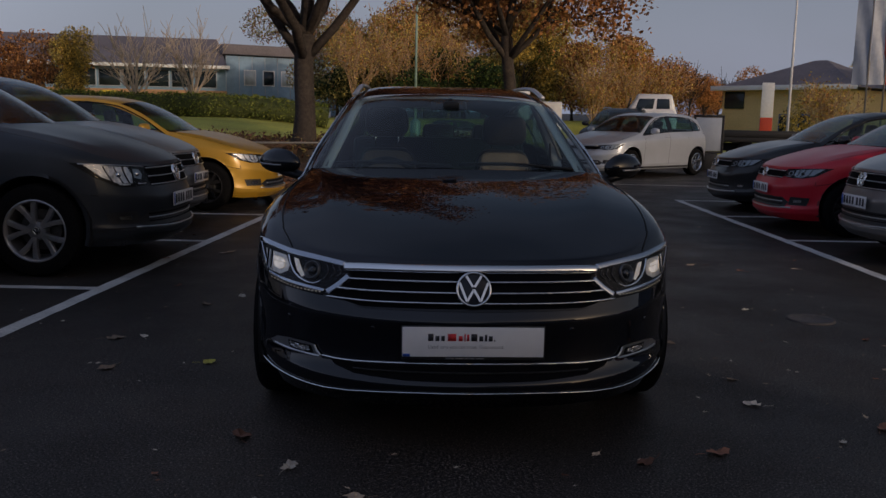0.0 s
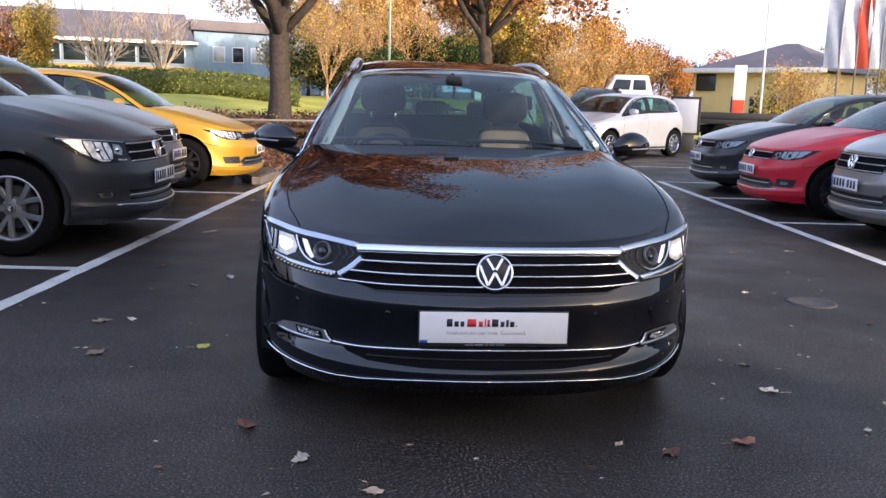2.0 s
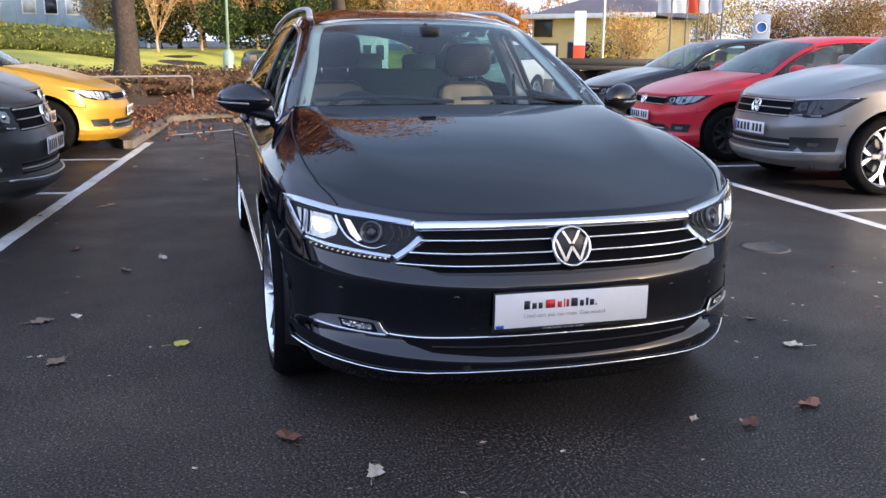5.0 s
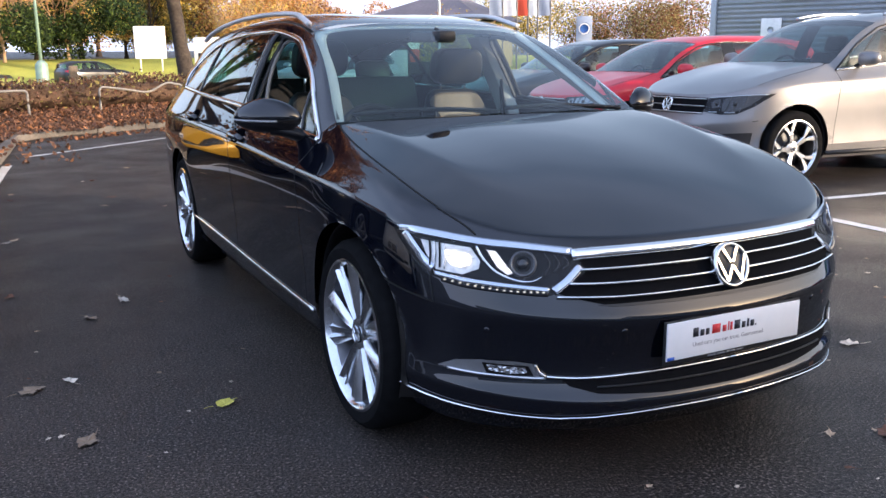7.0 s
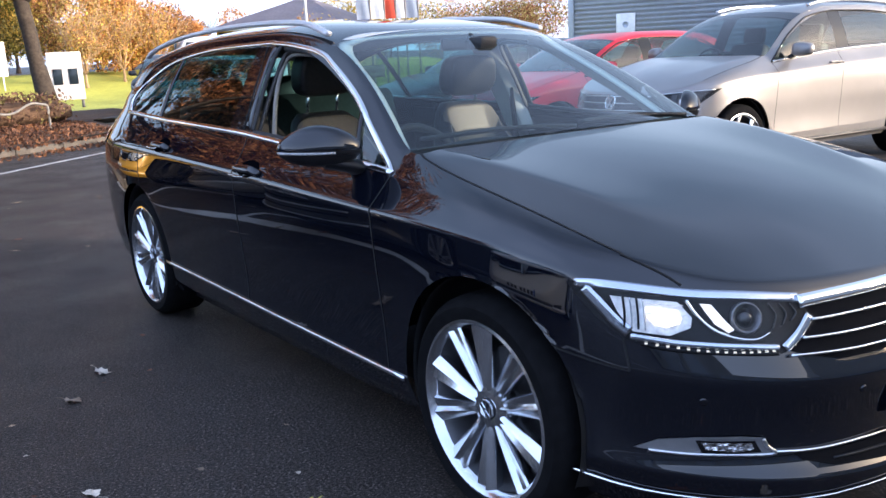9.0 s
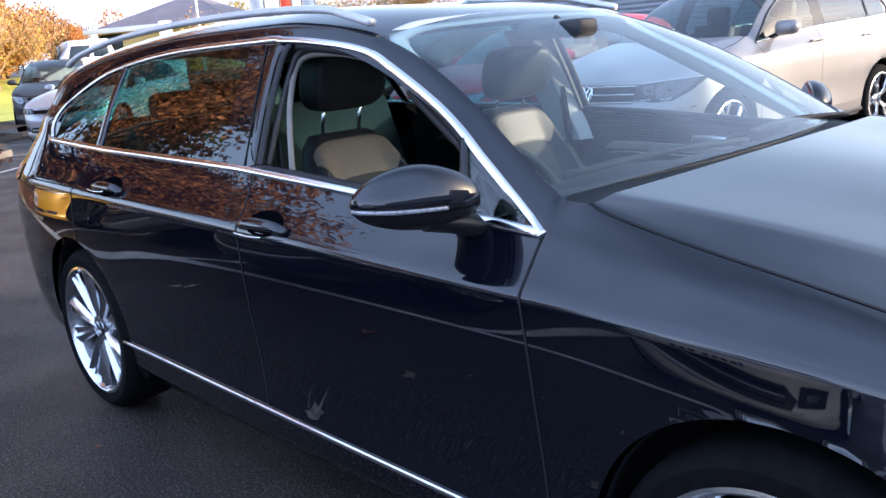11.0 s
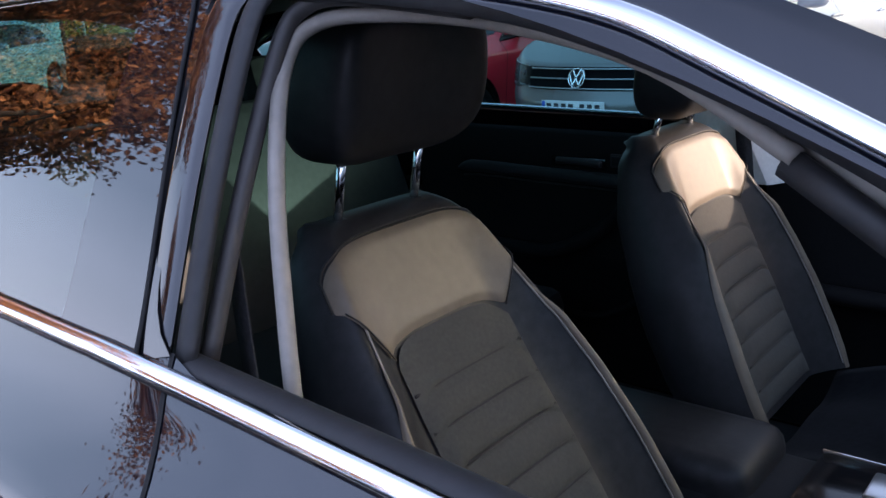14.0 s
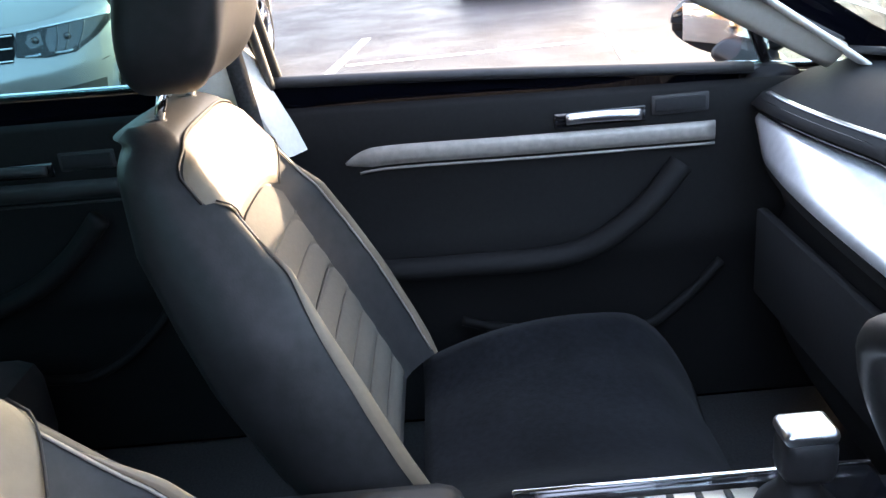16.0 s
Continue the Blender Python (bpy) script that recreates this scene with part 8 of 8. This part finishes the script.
for k in range(int(ln / 2.0)):
    window_unit(wing, 1.2 + 2.0 * k, 2.95, 1.7, 1.35, PANE_DARK, 0.05, SIGN_GREY)
bm = bmesh.new()
a = [bm.verts.new(c) for c in ((-0.6, -1.2, 3.9), (ln + 0.2, -1.2, 3.9), (ln + 0.2, 12, 3.9), (-0.6, 12, 3.9), (2, 6, 6.9), (ln - 1, 6, 6.9))]
for f in ((0, 1, 5, 4), (2, 3, 4, 5), (1, 2, 5), (3, 0, 4), (3, 2, 1, 0)):
    bm.faces.new([a[i] for i in f])
part("roof", bm, ROOF_GREY, wing, "grey pitched roof", smooth=False)
part("eave_board", slab(ln / 2, -1.2, 3.98, ln + 0.8, 0.12, 0.28, 0.02), WHITE_TRIM, wing, "white eave board")
bx, by = polar(-18.2, 72)
part_root = empty("yellow_sign", pose(bx, by, 1.6, 0, 0, 18))
tagged(part_root, "small yellow sign on a brick wall", "sign")
part("sign_face", slab(0, 0, 0.7, 1.2, 0.1, 1.1, 0.02), material("sign_yellow", (0.62, 0.46, 0.02), 0.5, grain=0.05), part_root)
part("post", slab(0, 0.05, 0.0, 0.1, 0.06, 1.6), STEEL, part_root)

# buff pavilion with a hipped roof
m, ln = facade_pose(*polar(20.3, 62), *polar(27.5, 58), 0.4)
pav = empty("pavilion", m)
tagged(pav, "buff rendered pavilion with grey hipped roof", "building")
part("wall", slab(ln / 2, 3.5, 1.5, ln, 7, 3.0, 0.02), STONE_YEL, pav, "buff wall")
part("upper_window", slab(0.9, -0.04, 2.35, 1.4, 0.12, 1.1, 0.02), PANE_DARK, pav)
part("upper_wall", slab(ln / 2 + 0.9, 0.4, 3.05, ln - 1.8, 0.9, 0.3), STONE_YEL, pav)
for k in range(4):
    window_unit(pav, 3.2 + 1.3 * k, 0.9, 0.6, 1.0, PANE_DARK, 0.0, SIGN_BLUE)
bm = bmesh.new()
a = [bm.verts.new(c) for c in ((-0.5, -0.7, 3.1), (ln + 0.7, -0.7, 3.1), (ln + 0.7, 7.7, 3.1), (-0.5, 7.7, 3.1), (ln * 0.52, 3.5, 5.0), (ln * 0.62, 3.5, 5.0))]
for f in ((0, 1, 5, 4), (2, 3, 4, 5), (1, 2, 5), (3, 0, 4), (3, 2, 1, 0)):
    bm.faces.new([a[i] for i in f])
part("roof", bm, ROOF_GREY, pav, "grey hipped roof", smooth=False)
part("eave_board", slab(ln / 2 + 0.1, -0.72, 3.12, ln + 1.2, 0.1, 0.3, 0.02), WHITE_TRIM, pav, "white eave board")

# grey clad showroom with ribs
m, ln = facade_pose(*polar(42.2, 56), 52, 6, 0.0)
hall = empty("showroom", m)
tagged(hall, "grey showroom clad in horizontal ribbed metal", "building")
part("wall", slab(ln / 2, 5, 4.0, ln, 10, 8.0, 0.02), CLAD, hall, "grey metal wall")
for k in range(28):
    part("rib", slab(ln / 2, -0.03, 0.6 + 0.27 * k, ln, 0.08, 0.15, 0.02), CLAD, hall)
part("corner_trim", slab(-0.05, -0.05, 4.0, 0.35, 0.25, 8.0, 0.03), SIGN_GREY, hall)
part("wall_sign", slab(3.4, -0.12, 2.2, 1.15, 0.08, 1.9, 0.02), WHITE_TRIM, hall, "white notice with grey bars")
part("sign_bar", slab(3.4, -0.17, 1.55, 0.7, 0.02, 0.12), SIGN_GREY, hall)
part("sign_disc", lathe([(0.0, 0.02), (0.18, 0.02), (0.18, 0.0)], "y", 24, at=(3.4, -0.19, 2.5)), SIGN_GREY, hall)
window_unit(hall, 6.5, 4.7, 5.0, 1.0, PANE_DARK, -0.06, SIGN_GREY)

# signs and posts
def totem(az, d, w, h, z0, mats, label, disc=False):
    x, y = polar(az, d)
    root = empty("totem_sign", pose(x, y, 0, 0, 0, -az))
    tagged(root, label, "sign")
    z = z0
    for frac, mt in mats:
        part("sign_panel", slab(0, 0, z + h * frac / 2, w, 0.22, h * frac, 0.015), mt, root)
        z += h * frac
    if z0 > 0.05:
        part("post", slab(0, 0, z0 / 2, w * 0.7, 0.15, z0 + 0.02), SIGN_GREY, root)
    if disc:
        part("sign_disc", lathe([(0, 0.02), (w * 0.36, 0.02), (w * 0.38, 0.0)], "y", 28, at=(0, -0.15, z0 + h * 0.80)), SIGN_BLUE, root, "blue disc")
        part("disc_ring", lathe([(w * 0.28, 0.03), (w * 0.30, 0.045), (w * 0.36, 0.03)], "y", 28, at=(0, -0.19, z0 + h * 0.80)), WHITE_TRIM, root)


totem(23.0, 44, 0.55, 2.6, 0.55, ((0.38, SIGN_RED), (0.62, WHITE_TRIM)), "white and red totem sign before a pavilion")
totem(33.9, 46, 0.78, 3.1, 0.0, ((1.0, SIGN_GREY),), "grey totem sign with a blue disc", True)
for az, d, mt, top in ((28.0, 40, SIGN_GREY, 8.0), (28.9, 40, WHITE_TRIM, 8.2), (29.6, 40, SIGN_RED, 8.0), (30.2, 40, WHITE_TRIM, 8.2), (31.0, 40, SIGN_GREY, 8.0)):
    x, y = polar(az, d)
    root = empty("flag_banner", pose(x, y, 0, 0, 0, -az))
    tagged(root, "tall banner flag on a slim mast", "flag", "banner flags")
    part("mast", sweep([(0.3, 0, 0), (0.3, 0, top)], 0.04, sides=8), STEEL, root)
    b = bmesh.new()
    g = [[b.verts.new((-0.28 + 0.56 * i / 5, 0.05 * math.sin(j * 1.1 + i), mix(2.9, top - 0.1, j / 10))) for i in range(6)] for j in range(11)]
    for p, q in zip(g, g[1:]):
        for i in range(5):
            b.faces.new((p[i], p[i + 1], q[i + 1], q[i]))
    part("banner", b, mt, root)
for az, d, h, mt, r in ((24.3, 38, 9.0, WHITE_TRIM, 0.06), (0.95, 44, 11.0, POLE_GREEN, 0.075)):
    x, y = polar(az, d)
    root = empty("lamp_post" if mt is POLE_GREEN else "flag_pole", pose(x, y, land(x, y) - 0.1))
    tagged(root, "pale green street lamp post with a broad base" if mt is POLE_GREEN else "slim white flag pole", "lamp post" if mt is POLE_GREEN else "pole")
    part("post", sweep([(0, 0, 0), (0, 0, h * 0.5), (0, 0, h)], r, sides=12, taper=[1.0, 0.8, 0.55]), mt, root)
    if mt is POLE_GREEN:
        part("base", lathe([(0.0, 1.55), (0.12, 1.55), (0.24, 1.42), (0.27, 1.3), (0.27, 0.1), (0.30, 0.0)], "z", 8), mt, root)
        part("lantern", slab(0, -0.5, h, 0.25, 0.7, 0.12, 0.04), SIGN_GREY, root)
x, y = polar(13.6, 31, (-2.26, -0.86))
root = empty("sign_stand", pose(x, y, 0.15, 0, 0, -12))
tagged(root, "white sign stand with two dark panes beside an oak", "sign")
part("board", slab(0, 0, 1.0, 1.02, 0.5, 1.5, 0.02), WHITE_TRIM, root)
for sx in (-0.24, 0.22):
    part("dark_panel", slab(sx, -0.26, 0.98, 0.28, 0.03, 0.5, 0.01), PANE_DARK, root)
for sx in (-0.42, 0.42):
    part("leg", slab(sx, 0, 0.12, 0.08, 0.3, 0.28), STEEL, root)
x, y = polar(8.9, 55, (-1.73, -1.93))
root = empty("notice_board", pose(x, y, land(x, y), 0, 0, -10))
tagged(root, "large white notice board on two legs on a lawn", "sign")
part("board", slab(0, 0, 1.72, 1.75, 0.08, 1.85, 0.02), WHITE_TRIM, root)
for sx in (-0.6, 0.6):
    part("leg", slab(sx, 0.06, 0.5, 0.08, 0.08, 1.1), WHITE_TRIM, root)
x, y = polar(4.6, 36, (-1.87, -1.72))
root = empty("timber_post", pose(x, y, land(x, y), 0, 0, 0))
tagged(root, "short square timber post on the lawn edge", "post")
part("post", slab(0, 0, 0.55, 0.30, 0.30, 1.3, 0.03), TIMBER, root)
x, y = polar(19.9, 24)
root = empty("poster_frame", pose(x, y, 0.0, 0, 0, -15))
tagged(root, "dark-framed white poster stand by parked cars", "sign")
part("poster_face", slab(0, 0, 0.95, 0.66, 0.05, 0.86, 0.01), SIGN_GREY, root)
for args in ((-0.36, 0.95, 0.06, 1.0), (0.36, 0.95, 0.06, 1.0), (0, 1.42, 0.78, 0.06), (0, 0.48, 0.78, 0.06)):
    part("poster_edge", slab(args[0], 0, args[1], args[2], 0.08, args[3], 0.01), PLASTIC, root)
part("foot", slab(0, 0, 0.22, 0.5, 0.4, 0.46, 0.02), PLASTIC, root)

# flat-bed truck behind the silver car
x, y = polar(13.6, 27.5)
truck = empty("flatbed_truck", pose(x, y, 0, 0, 0, -14))
tagged(truck, "white pick-up truck with a long black flat bed", "truck")
part("cab", slab(1.0, 0, 1.15, 2.0, 1.9, 0.9, 0.12, seg=3), PAINT_WHITE, truck, "white cab")
b = slab(1.25, 0, 1.75, 1.45, 1.7, 0.62, 0.12, seg=3)
for v in b.verts:
    if v.co.z > 1.8:
        v.co.x = mix(v.co.x, 1.55, 0.26)
        v.co.y *= 0.93
part("cab_top", b, PAINT_WHITE, truck, "white cab roof and pillars")
for x0, x1 in ((0.76, 1.30), (1.38, 1.80)):
    b = slab((x0 + x1) / 2, -0.832, 1.74, x1 - x0, 0.03, 0.36, 0.012)
    for v in b.verts:
        if v.co.z > 1.74:
            v.co.x = mix(v.co.x, 1.55, 0.16)
            v.co.y += 0.045
    part("side_window", b, PANE_DARK, truck, "dark side window")
part("door_seam", slab(1.34, -0.952, 1.18, 0.012, 0.01, 0.70, 0.002), SHADOW_GAP, truck)
b = slab(0.60, 0, 1.76, 0.05, 1.4, 0.36, 0.012)
for v in b.verts:
    v.co.x += 0.28 * (v.co.z - 1.76)
part("windscreen", b, PANE_DARK, truck, "dark windscreen")
part("bed", slab(4.2, 0, 0.78, 4.6, 2.0, 0.16, 0.03), PLASTIC, truck, "black flat bed")
part("bed_rail", slab(4.2, -1.0, 0.95, 4.6, 0.06, 0.2, 0.02), PLASTIC, truck)
part("chassis", slab(3.6, 0, 0.55, 5.6, 0.9, 0.22, 0.03), PLASTIC, truck)
for wx in (0.9, 4.0, 4.9):
    for wy in (-0.85, 0.85):
        b = lathe([(0.0, -0.1), (0.2, -0.1), (0.34, -0.1), (0.36, -0.07), (0.36, 0.07), (0.34, 0.1), (0.2, 0.1), (0.0, 0.06)], "y", 28, at=(wx, wy, 0.36))
        part("wheel", b, TYRE, truck)
# a dark car passing on the lane
lx, ly = polar(8.0, 50, (-1.87, -1.72))
lane = parked_car("hatchback_car", "small dark hatchback on the lane beyond the lawn", SMALL, PAINT_BLACK, (lx, ly), 110.0, "five", ALLOY, group="", plate_kind=False)
lane.location.z = land(lx, ly) - 0.12
# more parked cars seen through the cabin windows
parked_car("hatchback_car", "red hatchback parked in a far row", HATCH, PAINT_RED, (10.6, -1.6), -92.0, "five", ALLOY, plate_kind=False)
parked_car("hatchback_car", "blue hatchback parked in a far row", HATCH, PAINT_BLUE, (10.8, 1.0), -92.0, "five", ALLOY, plate_kind=False)
parked_car("crossover_car", "dark crossover with chrome roof rails behind a silver hatchback", TIGUAN, PAINT_GREY, (5.2, 20.6), -25.0, "five", ALLOY, rails=True, plate_kind=False)

# ---- woods ----
def bush(name, label, az, d, width, height, mats, leaves, size, seed, eye=(-0.43, -2.86), cat="tree", grp="", z=None, conic=0.0):
    rng = np.random.default_rng(seed)
    x, y = polar(az, d, eye)
    base = land(x, y) if z is None else z
    root = empty(name, pose(x, y, base))
    tagged(root, label, cat, grp)
    lines, tips = limbs(rng, (0, 0, 0), height * 0.85, max(0.06, height * 0.018), first=0.2, count=6, up=0.8, depth=2, wide=0.5)
    part("trunk", wood(lines), BARK, root)
    lobes = 9
    C = np.stack([rng.normal(size=lobes) * width * 0.26, rng.normal(size=lobes) * width * 0.26, height * rng.uniform(0.22, 0.85, lobes)], 1)
    if conic:
        C[:, :2] *= (1 - conic * C[:, 2:3] / height)
    S = width * rng.uniform(0.15, 0.27, lobes)
    k = rng.integers(0, lobes, leaves)
    dirs = rng.normal(size=(leaves, 3))
    dirs /= np.linalg.norm(dirs, axis=1)[:, None]
    rad = rng.uniform(0.55, 1.05, (leaves, 1))
    P = C[k] + dirs * rad * S[k][:, None] * np.array([1, 1, 0.85 * height / max(width, 0.1) if height > width else 0.8])
    P = P[P[:, 2] > 0.02]
    leaf_cloud("crown", P, None, size, mats, root, rng, kind="stuff")
    return root


AUT = [L_ORANGE, L_YELLOW, L_BROWN]
for az, d, w, h, mats, nl, sd in ((-4.2, 70, 8, 8.0, [L_BROWN, L_OLIVE, L_OLIVE], 9000, 101), (-1.6, 66, 7, 8.5, [L_OLIVE, L_YELLOW, L_ORANGE], 9000, 102), (1.5, 70, 8, 9.5, AUT, 11000, 103), (4.0, 76, 9, 10.0, [L_ORANGE, L_YELLOW], 11000, 104),
                                  (6.4, 72, 7, 8.0, [L_GREEN, L_OLIVE, L_YELLOW], 9000, 105), (8.6, 74, 8, 8.6, [L_OLIVE, L_GREEN, L_YELLOW], 10000, 106), (11.0, 68, 8, 6.8, AUT, 10000, 107), (13.4, 64, 8, 5.4, [L_ORANGE, L_ORANGE, L_YELLOW], 11000, 108),
                                  (15.4, 66, 7, 4.4, [L_ORANGE, L_BROWN], 8000, 109), (19.2, 80, 6, 5.4, [L_ORANGE], 4500, 110), (17.6, 95, 9, 4.6, [L_BROWN, L_OLIVE], 4500, 111), (26.0, 55, 2.6, 4.0, [L_YELLOW, L_OLIVE], 900, 112),
                                  (31.5, 80, 12, 5.4, [L_OLIVE, L_YELLOW], 8000, 113), (36.0, 85, 14, 5.2, [L_ORANGE, L_OLIVE], 9000, 114), (39.5, 80, 12, 4.8, [L_OLIVE, L_BROWN], 8000, 115), (-24.5, 58, 7, 5.4, [L_ORANGE, L_BROWN], 7000, 116),
                                  (0.0, 96, 13, 14.0, [L_ORANGE, L_YELLOW, L_OLIVE], 11000, 117), (5.2, 98, 13, 14.0, AUT, 11000, 118), (9.8, 96, 12, 11.0, [L_ORANGE, L_YELLOW], 9000, 119), (-5.4, 98, 12, 12.0, [L_OLIVE, L_BROWN], 8000, 120)):
    bush("autumn_tree", "autumn tree in the belt of woods behind the car park", az, d, w, h, mats, int(nl * (1.7 if d < 90 else 1.3)), 0.085 if d < 90 else 0.12, sd, grp="woodland trees")
TWIGS = material("tan_twigs", (0.42, 0.27, 0.15), 0.85, grain=0.25, scale=10)
for az, d, h, sd in ((12.4, 56, 6.0, 141), (14.6, 58, 5.6, 142), (16.6, 60, 5.2, 143), (-3.0, 58, 8.0, 144), (-0.4, 60, 8.5, 145), (3.0, 62, 8.5, 146), (26.3, 52, 4.6, 148)):
    x, y = polar(az, d)
    tree("bare_tree", "nearly leafless tan-twigged tree in the woods", (x, y, land(x, y)), h * 1.25, 0.09, [L_ORANGE, L_YELLOW], 1500, 0.06, sd, bark=TWIGS, least=0.016, first=0.12, count=9, up=0.95, depth=3, wide=0.5, puff=0.3)
bush("evergreen_shrub", "tall dark evergreen shrub behind a street lamp", 4.4, 61, 7.5, 4.8, [L_DARK, L_GREEN, L_DARK], 15000, 0.10, 121, (-1.87, -1.72), "shrub")
bush("autumn_tree", "bright yellow autumn tree behind a white board", 9.0, 68, 7.0, 9.5, [L_YELLOW, L_YELLOW, L_OLIVE], 12000, 0.11, 122, (-1.87, -1.72))
bush("evergreen_shrub", "dark evergreen shrub beside the lane", -1.4, 62, 5.0, 3.4, [L_DARK, L_OLIVE], 8000, 0.10, 123, (-1.87, -1.72), "shrub")
bush("columnar_tree", "narrow yellow-green columnar tree before the office", -20.3, 55, 2.5, 4.8, [L_YELLOW, L_YELLOW, L_OLIVE], 9000, 0.06, 124, conic=0.6)
for az, sd in ((-16.6, 131), (-13.2, 132)):
    x, y = polar(az, 52)
    tree("bare_tree", "leafless pale-twigged tree before the office", (x, y, land(x, y)), 7.5, 0.13, [L_BROWN], 0, 0.1, sd, bark=BARK_PALE, least=0.014, first=0.13, count=10, up=0.95, depth=3, wide=0.46)
for az, d, sd in ((18.3, 75, 133), (20.0, 90, 134), (16.8, 85, 135)):
    x, y = polar(az, d)
    tree("bare_tree", "slender leafless tree on the skyline", (x, y, land(x, y)), 6.0, 0.10, [L_BROWN], 0, 0.1, sd, least=0.02, first=0.2, count=6, up=1.0, depth=3, wide=0.35)

# ---- halls added out of view behind the camera to close and shade the bays ----
REN = material("pale_render", (0.42, 0.42, 0.41), 0.8, grain=0.06, scale=10, blot=0.08, blscale=0.4)
for nm, x0, x1, h in (("low_hall", 15.75, 52.0, 4.0), ("tall_hall", 3.0, 15.75, 8.2), ("west_hall", -40.0, 3.0, 4.0)):
    root = empty("dealer_building", pose(0, -16, 0))
    tagged(root, "plain pale rendered hall of a car dealer", "building")
    part("wall", slab((x0 + x1) / 2, -6, h / 2, x1 - x0 - 0.01, 12, h, 0.02), REN, root)
    for k in range(int((x1 - x0) / 5)):
        window_unit(root, x1 - 2.5 - 5 * k, 1.7, 3.6, 2.4, PANE_DARK, 0.10, SIGN_GREY)
